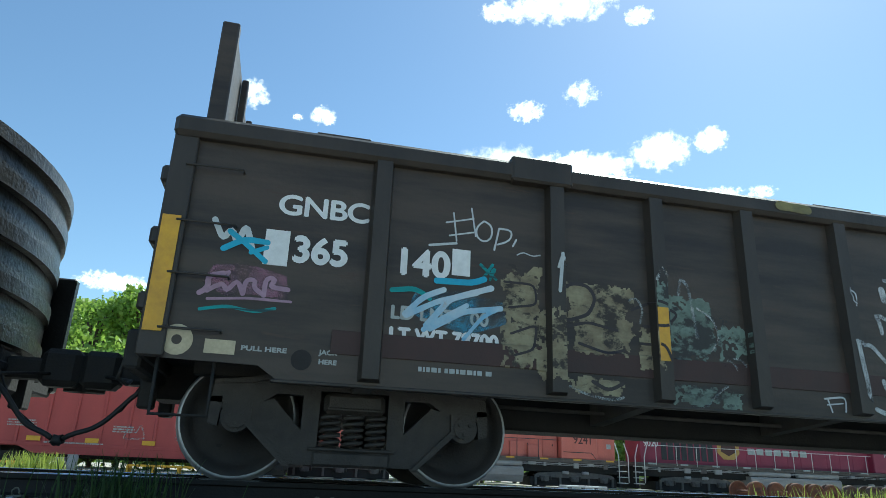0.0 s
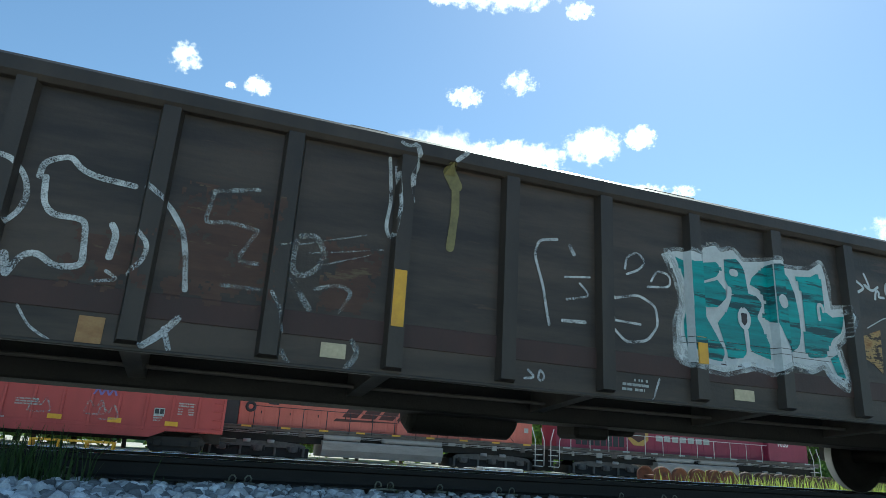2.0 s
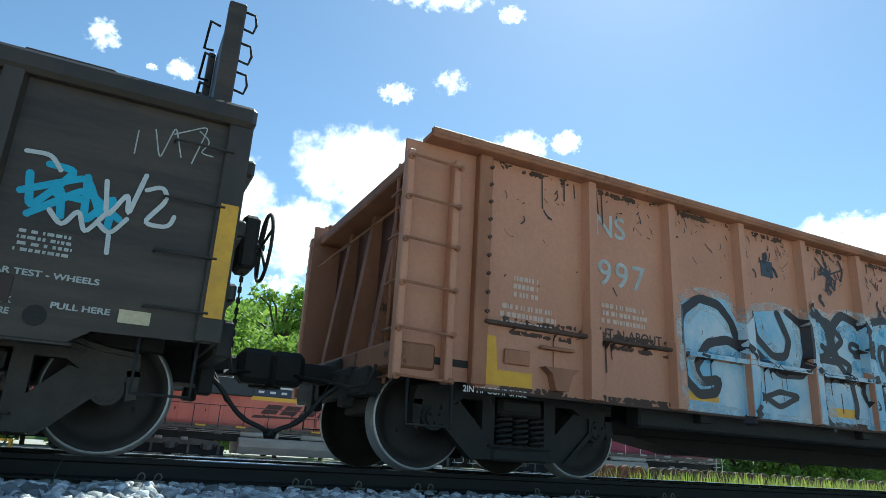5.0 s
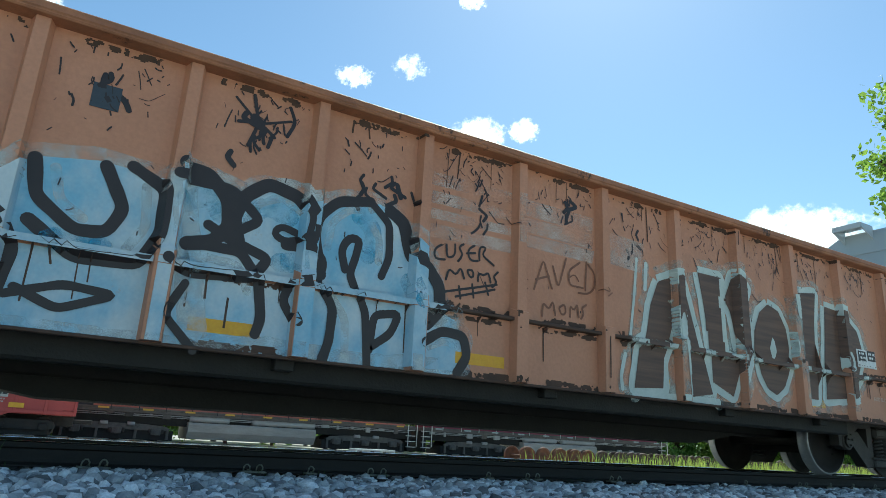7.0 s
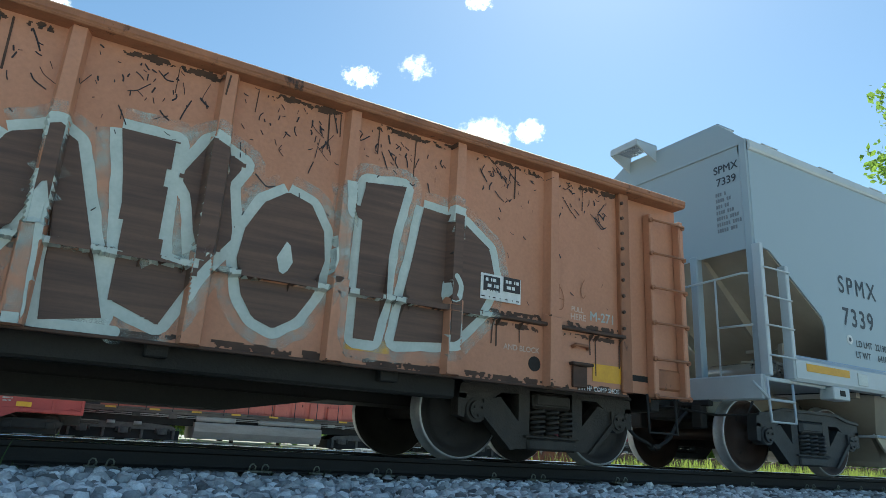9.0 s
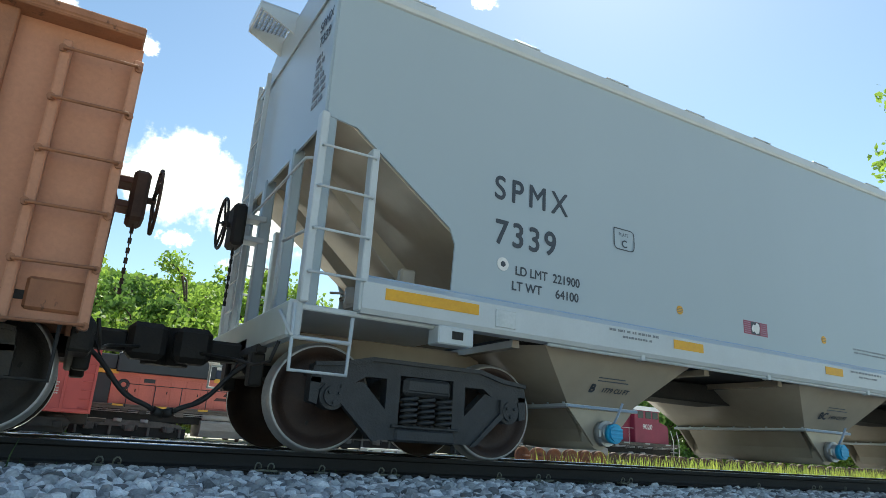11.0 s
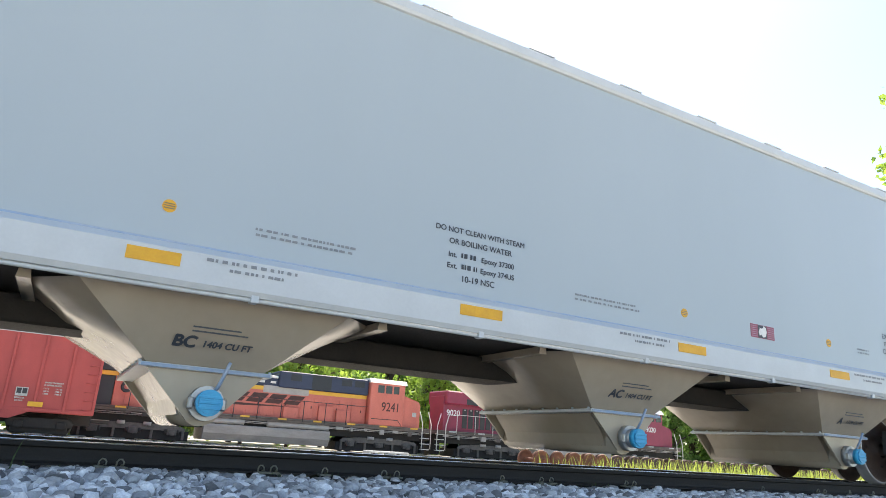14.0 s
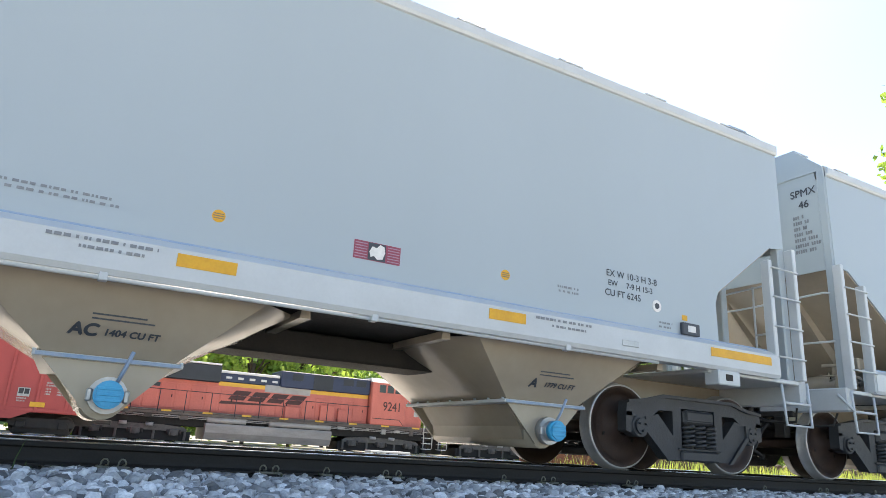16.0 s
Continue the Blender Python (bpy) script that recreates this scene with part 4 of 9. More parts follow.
# ---- the grey covered hoppers ----
def covered_hopper(name, label, xc):
    """A four-pocket covered hopper centred at xc."""
    car = thing(name, label, "freight car", "grey covered hoppers")
    X = lambda v: xc + v
    H2 = 9.55
    for s in (-1, 1):
        S = lambda a, b: (min(s * a, s * b), max(s * a, s * b))
        m = Mesh()
        m.prism([(X(-H2), 4.20), (X(H2), 4.20), (X(H2), 2.78), (X(H2 - 0.28), 2.74), (X(8.28), 2.02), (X(8.22), 1.88), (X(8.24), 1.36), (X(-8.24), 1.36), (X(-8.22), 1.88), (X(-8.28), 2.02), (X(-H2 + 0.28), 2.74), (X(-H2), 2.78)], *S(1.43, 1.45))
        part("side_sheet", m, GREY_CAR, car)
        m = Mesh()
        m.prism([(s * 1.43, 1.43), (s * 1.49, 1.42), (s * 1.57, 1.36), (s * 1.572, 1.14), (s * 1.55, 1.10), (s * 1.40, 1.10), (s * 1.40, 1.43)], X(-9.12), X(9.12), "x")
        part("side_sill", m, GREY_TRIM, car)
        m = Mesh()
        m.box(X(-9.1), X(9.1), *S(1.449, 1.455), 1.425, 1.445, 0.002)
        part("sill_edge", m, BLUE_STRIP, car)
        m = Mesh()
        m.prism([(s * 1.44, 4.07), (s * 1.475, 4.08), (s * 1.49, 4.11), (s * 1.49, 4.20), (s * 1.44, 4.235), (s * 1.30, 4.255), (s * 1.30, 4.07)], X(-H2), X(H2), "x")
        part("top_chord", m, GREY_TRIM, car)
        # train line along the sill
        m = Mesh()
        m.tube([(X(-7.2), s * 1.52, 1.085), (X(7.2), s * 1.52, 1.085)], 0.018, 8)
        for v in range(-6, 7, 2):
            m.box(X(v - 0.03), X(v + 0.03), *S(1.48, 1.56), 1.06, 1.12, 0.006)
        part("sill_pipe", m, GREY_TRIM, car)
    m = Mesh()
    m.prism([(-1.40, 4.235), (-0.95, 4.41), (-0.45, 4.52), (0.45, 4.52), (0.95, 4.41), (1.40, 4.235), (1.40, 4.19), (-1.40, 4.19)], X(-H2 + 0.01), X(H2 - 0.01), "x")
    part("roof", m, GREY_TRIM, car)
    m = Mesh()
    m.box(X(-H2 + 0.3), X(H2 - 0.3), -0.32, 0.32, 4.52, 4.60, 0.02)
    for i in range(16):
        v = -8.6 + i * 1.147
        m.box(X(v - 0.05), X(v + 0.05), -0.36, 0.36, 4.53, 4.64, 0.02)
    part("trough_hatch", m, GREY_TRIM, car)
    for s in (-1, 1):
        for i in range(14):
            v = -9.1 + i * 1.36
            m = Mesh()
            y0, y1 = s * 0.70, s * 1.12
            for k in range(6):
                yy = y0 + (y1 - y0) * k / 5
                m.box(X(v), X(v + 1.30), yy - 0.005, yy + 0.005, 4.455, 4.475)
            for k in range(12):
                xx = v + 1.30 * k / 11
                m.box(X(xx - 0.005), X(xx + 0.005), min(y0, y1), max(y0, y1), 4.457, 4.473)
            m.box(X(v + 0.3), X(v + 0.34), min(y0, y1) - 0.02, max(y0, y1) + 0.02, 4.33, 4.455)
            m.box(X(v + 0.30), X(v + 0.66), *sorted((s * 1.10, s * 1.17)), 4.478, 4.490, 0.003)
            m.box(X(v + 0.63), X(v + 0.65), *sorted((s * 1.10, s * 1.16)), 4.37, 4.478)
            part("running_board", m, GALV, car)
    # ends: upper end sheet, slope sheet, posts, platform
    for g in (-1, 1):
        E = lambda v: X(g * v)
        m = Mesh()
        m.box(min(E(H2 - 0.02), E(H2)), max(E(H2 - 0.02), E(H2)), -1.43, 1.43, 2.74, 4.22)
        m.prism([(-1.42, 4.22), (-0.95, 4.41), (-0.45, 4.50), (0.45, 4.50), (0.95, 4.41), (1.42, 4.22)], *sorted((E(H2 - 0.02), E(H2))), "x")
        part("end_sheet", m, GREY_CAR, car)
        m = Mesh()
        m.prism([(E(H2 - 0.03), 2.96), (E(H2 - 0.03), 2.90), (E(7.2), 1.21), (E(7.2), 1.27)], -1.428, 1.428)
        part("slope_sheet", m, GREY_BELLY, car)
        for y in (-0.55, 0.55):
            m = Mesh()
            m.prism([(E(H2 - 0.1), 2.75), (E(H2 - 0.2), 2.75), (E(8.2), 1.75), (E(8.2), 1.15), (E(8.35), 1.15), (E(8.35), 1.65)], y - 0.02, y + 0.02)
            part("shear_plate", m, GREY_BELLY, car)
        for y in (-1.38, -0.5, 0.5, 1.38):
            m = Mesh()
            m.box(min(E(H2 - 0.10), E(H2 + 0.02)), max(E(H2 - 0.10), E(H2 + 0.02)), y - 0.06, y + 0.06, 1.10, 4.25 if abs(y) > 1 else 2.8, 0.015)
            part("corner_post", m, GREY_CAR, car)
        m = Mesh()
        m.box(min(E(8.0), E(H2 + 0.12)), max(E(8.0), E(H2 + 0.12)), -1.48, 1.48, 1.07, 1.12, 0.01)
        m.box(min(E(H2 + 0.02), E(H2 + 0.14)), max(E(H2 + 0.02), E(H2 + 0.14)), -1.5, 1.5, 0.84, 1.14, 0.02)
        part("end_platform", m, GREY_TRIM, car)
        m = Mesh()
        m.box(min(E(7.2), E(H2 + 0.05)), max(E(7.2), E(H2 + 0.05)), -0.34, 0.34, 0.72, 1.08, 0.02)
        part("draft_sill", m, GREY_BELLY, car)
        # side ladder, rails and hanging step
        for s in (-1, 1):
            for v in (H2 + 0.04, H2 - 0.44):
                m = Mesh()
                m.box(min(E(v - 0.035), E(v + 0.035)), max(E(v - 0.035), E(v + 0.035)), min(s * 1.44, s * 1.56), max(s * 1.44, s * 1.56), 1.12, 2.54 if v < H2 - 0.3 else 2.76, 0.01)
                part("ladder_stile", m, GREY_TRIM, car)
            for z in (1.36, 1.72, 2.08, 2.44):
                m = Mesh()
                m.tube([(E(H2 + 0.04), s * 1.56, z), (E(H2 + 0.04), s * 1.585, z), (E(H2 - 0.44), s * 1.585, z), (E(H2 - 0.44), s * 1.56, z)], 0.012, 6)
                part("ladder_rung", m, GREY_TRIM, car)
            m = Mesh()
            m.tube([(E(H2 + 0.10), s * 1.53, 1.10), (E(H2 + 0.10), s * 1.55, 0.59), (E(H2 - 0.36), s * 1.55, 0.59), (E(H2 - 0.38), s * 1.53, 1.05)], 0.017, 6)
            m.tube([(E(H2 + 0.10), s * 1.545, 0.84), (E(H2 - 0.37), s * 1.545, 0.84)], 0.017, 6)
            m.tube([(E(H2 + 0.18), s * 1.40, 1.05), (E(H2 + 0.10), s * 1.55, 0.84)], 0.017, 6)
            part("stirrup_step", m, GREY_TRIM, car)
            m = Mesh()
            m.box(min(E(8.05), E(8.40)), max(E(8.05), E(8.40)), min(s * 1.38, s * 1.575), max(s * 1.38, s * 1.575), 0.94, 1.10, 0.012)
            part("jacking_pad", m, GREY_TRIM, car)
            m = Mesh()
            m.box(min(E(8.16), E(8.27)), max(E(8.16), E(8.27)), min(s * 1.576, s * 1.58), max(s * 1.576, s * 1.58), 0.99, 1.06)
            part("reader_tag", m, UNDER, car)
        # end ladder, hand rails and roof platform
        m = Mesh()
        for y in (0.85, 1.25):
            m.box(min(E(H2 + 0.04), E(H2 + 0.09)), max(E(H2 + 0.04), E(H2 + 0.09)), y - 0.02, y + 0.02, 1.1, 4.3, 0.005)
        for i in range(9):
            m.tube([(E(H2 + 0.08), 0.85, 1.4 + i * 0.34), (E(H2 + 0.08), 1.25, 1.4 + i * 0.34)], 0.011, 6)
        part("end_ladder", m, GREY_TRIM, car)
        m = Mesh()
        m.tube([(E(H2 + 0.04), -1.36, 2.40), (E(H2 + 0.10), -1.30, 2.40), (E(H2 + 0.12), 0.0, 2.35), (E(H2 + 0.10), 0.8, 2.38)], 0.014, 6)
        m.tube([(E(H2 + 0.10), -0.9, 1.12), (E(H2 + 0.10), -0.9, 2.40)], 0.014, 6)
        m.tube([(E(H2 + 0.04), -1.36, 1.75), (E(H2 + 0.10), -0.9, 1.75)], 0.014, 6)
        part("end_hand_rail", m, GREY_TRIM, car)
        # outboard roof platform, and the walk that crosses the roof end
        m = Mesh()
        for k in range(9):
            v = H2 + 0.02 + 0.38 * k / 8
            m.box(min(E(v), E(v + 0.012)), max(E(v), E(v + 0.012)), 0.08, 0.62, 4.68, 4.71)
        for k in range(11):
            y = 0.08 + 0.54 * k / 10
            m.box(min(E(H2), E(H2 + 0.41)), max(E(H2), E(H2 + 0.41)), y - 0.005, y + 0.005, 4.682, 4.708)
        part("roof_platform_grating", m, GALV, car)
        m = Mesh()
        for k in range(8):
            v = H2 - 0.32 + 0.33 * k / 7
            m.box(min(E(v), E(v + 0.012)), max(E(v), E(v + 0.012)), -1.04, 0.70, 4.586, 4.612)
        for k in range(30):
            y = -1.04 + 1.74 * k / 29
            m.box(min(E(H2 - 0.32), E(H2 + 0.02)), max(E(H2 - 0.32), E(H2 + 0.02)), y - 0.005, y + 0.005, 4.588, 4.610)
        part("cross_walk_grating", m, GALV, car)
        m = Mesh()
        m.prism([(-1.43, 4.18), (-1.43, 4.23), (-1.05, 4.585), (0.72, 4.585), (1.43, 4.23), (1.43, 4.18)], *sorted((E(H2 + 0.004), E(H2 + 0.022))), "x")
        part("end_gable", m, GREY_CAR, car)
        m = Mesh()
        for y in (0.08, 0.62):
            m.prism([(E(H2), 4.68), (E(H2 + 0.42), 4.68), (E(H2 + 0.42), 4.62), (E(H2), 4.42)], y - 0.012, y + 0.012)
        m.box(min(E(H2 + 0.41), E(H2 + 0.43)), max(E(H2 + 0.41), E(H2 + 0.43)), 0.08, 0.62, 4.61, 4.71)
        part("roof_platform_bracket", m, GREY_TRIM, car)
        coupler(car, X(g * (H2 + 0.02)), g)
        truck(car, X(g * 8.23), TRUCK_BLUE, WHEEL_BROWN)
    # brake equipment under the leading slope sheet
    m = Mesh()
    e = X(-8.75)
    rnd = random.Random(3)
    for k in range(9):
        a = (e + rnd.uniform(-0.25, 0.25), -1.1 + rnd.uniform(-0.2, 0.3), 1.15 + rnd.uniform(0, 0.35))
        m.tube([a, (a[0] + rnd.uniform(-0.25, 0.25), a[1], a[2] + rnd.uniform(-0.05, 0.2)), (a[0] + rnd.uniform(-0.3, 0.3), a[1] + 0.2, a[2] + 0.1)], rnd.uniform(0.012, 0.03), 6)
    for k in range(12):
        a = (e + rnd.uniform(-0.4, 0.5), -1.25 + rnd.uniform(0, 0.2), 1.14 + rnd.uniform(0, 0.12))
        m.tube([a, (a[0] + rnd.uniform(-0.1, 0.2), a[1], a[2] + rnd.uniform(0.02, 0.1)), (a[0] + rnd.uniform(0.1, 0.5), a[1] + 0.05, a[2] + rnd.uniform(-0.02, 0.14))], 0.010, 6)
    m.box(e - 0.14, e + 0.10, -1.12, -0.85, 1.14, 1.32, 0.03)
    m.cyl((e - 0.02, -1.20, 1.24), (e - 0.02, -1.10, 1.24), 0.075, 12)
    m.cyl((e + 0.16, -1.16, 1.20), (e + 0.16, -0.9, 1.20), 0.06, 12)
    m.cyl((e - 0.26, -1.05, 1.13), (e - 0.26, -1.05, 1.40), 0.07, 12)
    m.cyl((e + 0.25, -0.9, 1.3), (e + 0.25, 0.1, 1.3), 0.16, 14)
    m.box(e + 0.20, e + 0.36, -1.05, -0.95, 1.50, 1.68, 0.02)
    m.box(e + 0.62, e + 0.70, -1.30, -1.20, 1.14, 1.32, 0.01)
    m.cyl((e + 0.45, -1.25, 1.22), (e + 0.72, -1.25, 1.22), 0.035, 10)
    part("brake_valve", m, GREY_BELLY, car)
    hand_brake(car, X(-H2 - 0.18), 0.50, 2.22, -1, 0.27)
    for z in (2.06, 2.30):
        m = Mesh()
        m.box(X(-H2 - 0.19), X(-H2 + 0.04), 0.40, 0.60, z, z + 0.06, 0.008)
        part("brake_bracket", m, GREY_TRIM, car)
    # discharge pockets
    for i, v in enumerate((-6.11, -2.17, 2.17, 6.11)):
        c = X(v)
        t, b = 1.10, 0.60
        tw, bw, ty, by = 1.00, 0.44, 1.37, 1.03
        m = Mesh()
        # near and far faces
        m.add([(c - tw, -ty, t), (c + tw, -ty, t), (c + bw, -by, b), (c - bw, -by, b)], [(0, 3, 2, 1)])
        pocket = part("discharge_pocket", m, GREY_BELLY, car)
        m = Mesh()
        m.add([(c - tw, ty, t), (c + tw, ty, t), (c + bw, by, b), (c - bw, by, b)], [(0, 1, 2, 3)])
        part("far_face", m, GREY_BELLY, pocket)
        # slope sheets that rise to the ridges between the pockets, slightly dished
        for g, reach in ((-1, 0.32), (1, 0.32)):
            m = Mesh()
            rows, cols = 6, 8
            pts = []
            for q in range(rows + 1):
                u = q / rows
                for k in range(cols + 1):
                    w = 2 * k / cols - 1
                    yy = w * (by + (ty - by) * u)
                    flare = reach * u * min(1.0, (1 - abs(w)) * 6)
                    dent = 0.022 * noise.noise((v + g * 3 + u * 2.3, w * 2.2, 5.0)) * (1 - abs(w)) * 4 * u * (1 - u) * 4
                    pts.append((c + g * (bw + (tw - bw) * u + flare), yy, b + (t - b) * u + dent))
            n1 = cols + 1
            m.add(pts, [(q * n1 + k, q * n1 + k + 1, (q + 1) * n1 + k + 1, (q + 1) * n1 + k) for q in range(rows) for k in range(cols)], True)
            part("slope_sheet", m, GREY_BELLY, pocket)
            m = Mesh()
            xr = c + g * (tw + reach)
            m.prism([(xr - 0.035, t + 0.01), (xr + 0.035, t + 0.01), (xr + 0.045, t - 0.06), (xr - 0.045, t - 0.06)], -ty + 0.04, ty - 0.04)
            part("ridge_beam", m, GREY_BELLY, pocket)
        for g in (-1, 1):
            for k in range(9):
                yb = -by + 2 * by * k / 8
                m = Mesh()
                m.cyl((c + g * (bw + 0.05), yb, b), (c + g * (bw + 0.05), yb, b + 0.016), 0.014, 6)
                part("flange_bolt", m, GREY_TRIM, pocket)
        m = Mesh()
        m.box(c - bw - 0.06, c + bw + 0.06, -by - 0.05, by + 0.05, b - 0.035, b, 0.006)
        part("gate_flange", m, GREY_TRIM, pocket)
        # blue reflection along the gate flange, modelled as a thin coloured strip
        m = Mesh()
        m.box(c - bw - 0.04, c + bw + 0.04, -by - 0.056, -by - 0.05, b - 0.03, b - 0.006)
        part("flange_reflection", m, BLUE_STRIP, pocket)
        m = Mesh()
        m.prism([(c - bw + 0.08, b - 0.035), (c + bw - 0.08, b - 0.035), (c + 0.20, 0.36), (c + 0.15, 0.24), (c - 0.15, 0.24), (c - 0.20, 0.36)], -by + 0.12, by - 0.12)
        m.prism([(c - bw, b - 0.035), (c + bw, b - 0.035), (c + 0.17, 0.28), (c + 0.10, 0.20), (c - 0.10, 0.20), (c - 0.17, 0.28)], -by - 0.01, -by + 0.02)
        m.prism([(c - bw, b - 0.035), (c + bw, b - 0.035), (c + 0.17, 0.28), (c + 0.10, 0.20), (c - 0.10, 0.20), (c - 0.17, 0.28)], by - 0.02, by + 0.01)
        m.cyl((c, -by + 0.02, 0.31), (c, by - 0.02, 0.31), 0.15, 18)
        part("gate_pan", m, GREY_BELLY, pocket)
        m = Mesh()
        m.cyl((c + 0.02, -by - 0.16, 0.33), (c + 0.02, -by, 0.33), 0.095, 20)
        m.cyl((c + 0.02, -by - 0.09, 0.33), (c + 0.02, -by - 0.02, 0.33), 0.13, 20)
        m.box(c - 0.12, c - 0.08, -by - 0.13, -by - 0.08, 0.28, 0.37, 0.01)
        m.box(c + 0.12, c + 0.16, -by - 0.13, -by - 0.08, 0.28, 0.37, 0.01)
        part("outlet_tube", m, GALV, pocket)
        m = Mesh()
        m.cyl((c + 0.02, -by - 0.21, 0.33), (c + 0.02, -by - 0.15, 0.33), 0.098, 24)
        m.cyl((c + 0.02, -by - 0.225, 0.33), (c + 0.02, -by - 0.21, 0.33), 0.080, 24)
        for z in (-0.05, 0.0, 0.05):
            m.box(c - 0.06, c + 0.10, -by - 0.232, -by - 0.22, 0.33 + z * 0.8 - 0.010, 0.33 + z * 0.8 + 0.010, 0.003)
        part("outlet_cap", m, BLUE_CAP, pocket, "blue outlet cap")
        m = Mesh()
        m.tube([(c + 0.06, -by - 0.12, 0.41), (c + 0.09, -by - 0.16, 0.50), (c + 0.13, -by - 0.20, 0.64)], 0.014, 6)
        part("cap_lever", m, BLUE_STRIP, pocket)
    # near-black sheet stands in for shade between the pockets; centre sill below it
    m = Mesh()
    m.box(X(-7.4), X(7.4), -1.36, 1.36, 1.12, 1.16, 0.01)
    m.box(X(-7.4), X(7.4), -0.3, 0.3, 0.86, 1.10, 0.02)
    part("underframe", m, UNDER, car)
    MOVING.append((car, None))
    return car


hopper = covered_hopper("covered_hopper", "pale grey covered hopper car with four discharge pockets", 19.88)
next_hopper = covered_hopper("covered_hopper", "pale grey covered hopper car coupled behind another hopper", 40.08)


# ---- the dark car ahead ----
SOOT = material("glossy_soot_black_paint", (0.014, 0.013, 0.012), (0.007, 0.0065, 0.006), 3.0, 0.33, 0, 0.3, 25)


def dark_car():
    car = thing("dark_open_car", "blackened open freight car with bowed ribbed end", "freight car")
    R = -30.10
    L = R - 8.0
    for s in (-1, 1):
        m = Mesh()
        m.box(L, R - 0.25, min(s * 1.5, s * 1.53), max(s * 1.5, s * 1.53), 0.75, 2.45)
        part("side_sheet", m, SOOT, car)
        m = Mesh()
        m.box(L, R - 0.2, min(s * 1.45, s * 1.62), max(s * 1.45, s * 1.62), 2.40, 2.52, 0.03)
        part("top_chord", m, SOOT, car)
        m = Mesh()
        m.box(R - 0.28, R + 0.06, min(s * 1.42, s * 1.56), max(s * 1.42, s * 1.56), 0.75, 2.0, 0.02)
        part("corner_post", m, SOOT, car)

    def bowed(z0, z1, out, mat, name):
        m = Mesh()
        n = 16
        arc = [(-1.52 + 3.04 * i / n, 0.27 * (1 - (2 * i / n - 1) ** 2) * out) for i in range(n + 1)]
        poly = [(R - 0.18 + b, y) for y, b in arc] + [(R - 0.26 + b, y) for y, b in arc[::-1]]
        m.prism(poly, z0, z1, "z")
        part(name, m, mat, car)
    bowed(0.85, 2.58, 0.9, SOOT, "end_wall")
    for z in (1.0, 1.40, 1.80, 2.20):
        bowed(z, z + 0.13, 1.25, SOOT, "end_rib")
    bowed(2.54, 2.66, 1.2, SOOT, "end_top_rail")
    m = Mesh()
    m.box(L, R, -1.45, 1.45, 0.78, 0.86)
    m.box(L, R, -0.3, 0.3, 0.5, 0.8, 0.02)
    m.box(R - 0.3, R + 0.02, -1.5, 1.5, 0.70, 0.95, 0.02)
    part("underframe", m, UNDER, car)
    coupler(car, R, 1)
    truck(car, R - 1.7, TRUCK)
    MOVING.append((car, None))
    return car


dark = dark_car()


# ---- lettering and graffiti on the black gondola ----
lettering('GNBC', 0.229, -27.50, -1.553, 1.96, WHITE, gondola, bold=0.006, spacing=0.95, wide=1.15)
lettering('365', 0.286, -27.5, -1.553, 1.59, WHITE, gondola, bold=0.012, wide=1.0)
lettering('140', 0.300, -26.7, -1.553, 1.58, WHITE, gondola, bold=0.012, wide=1.0)
lettering('LD LMT   00', 0.143, -26.54, -1.553, 1.22, WHITE_FADED, gondola, bold=0.006, spacing=1.0, wide=1.05)
lettering('LT WT 78700', 0.143, -26.5, -1.553, 1.05, WHITE, gondola, bold=0.008, spacing=1.0, wide=1.05)
lettering('PULL HERE', 0.048, -27.83, -1.553, 0.89, WHITE_FADED, gondola, bold=0.002, wide=1.4)
lettering('JACK', 0.048, -27.37, -1.553, 0.9, WHITE_FADED, gondola, bold=0.002, wide=1.2)
lettering('HERE', 0.048, -27.37, -1.553, 0.83, WHITE_FADED, gondola, bold=0.002, wide=1.2)
m = Mesh()
m.box(-27.92, -27.74, -1.5570, -1.553, 1.54, 1.82)
part('paint_square', m, WHITE, gondola, '')
m = Mesh()
m.box(-26.46, -26.31, -1.5570, -1.553, 1.61, 1.83)
part('paint_square', m, WHITE, gondola, '')
m = Mesh()
m.box(-28.24, -28.03, -1.5590, -1.553, 0.85, 0.95)
part('data_plate', m, CREAM, gondola, 'dirty cream plate')
m = Mesh()
m.box(-22.33, -22.11, -1.5590, -1.553, 0.77, 0.86)
part('data_plate', m, CREAM, gondola, 'dirty cream plate')
m = Mesh()
m.box(-19.47, -19.28, -1.5590, -1.553, 0.77, 0.88)
part('data_plate', m, CREAM, gondola, 'dirty cream plate')
m = Mesh()
m.box(-15.65, -15.42, -1.5590, -1.553, 0.77, 0.87)
part('data_plate', m, CREAM, gondola, 'dirty cream plate')
m = Mesh()
m.box(-12.75, -12.55, -1.5590, -1.553, 0.79, 0.9)
part('data_plate', m, CREAM, gondola, 'dirty cream plate')
m = Mesh()
m.box(-9.73, -9.53, -1.5590, -1.553, 0.87, 0.96)
part('data_plate', m, CREAM, gondola, 'dirty cream plate')
m = Mesh()
m.box(-21.09, -20.93, -1.5570, -1.553, 0.7, 0.88)
part('rust_panel', m, RUST_BARE, gondola, 'orange rust patch')
m = Mesh()
m.cyl((-27.56, -1.556, 0.85), (-27.56, -1.552, 0.85), 0.075, 16)
part('jacking_hole', m, UNDER, gondola)
m = Mesh()
m.cyl((-10.21, -1.556, 0.85), (-10.21, -1.552, 0.85), 0.07, 16)
part('jacking_hole', m, UNDER, gondola)
m = Mesh()
m.lathe([(0.035, 0), (0.09, -0.004), (0.11, 0)], 18, -1.554, (-28.43, 0.93))
part('lifting_ring_mark', m, CREAM, gondola)
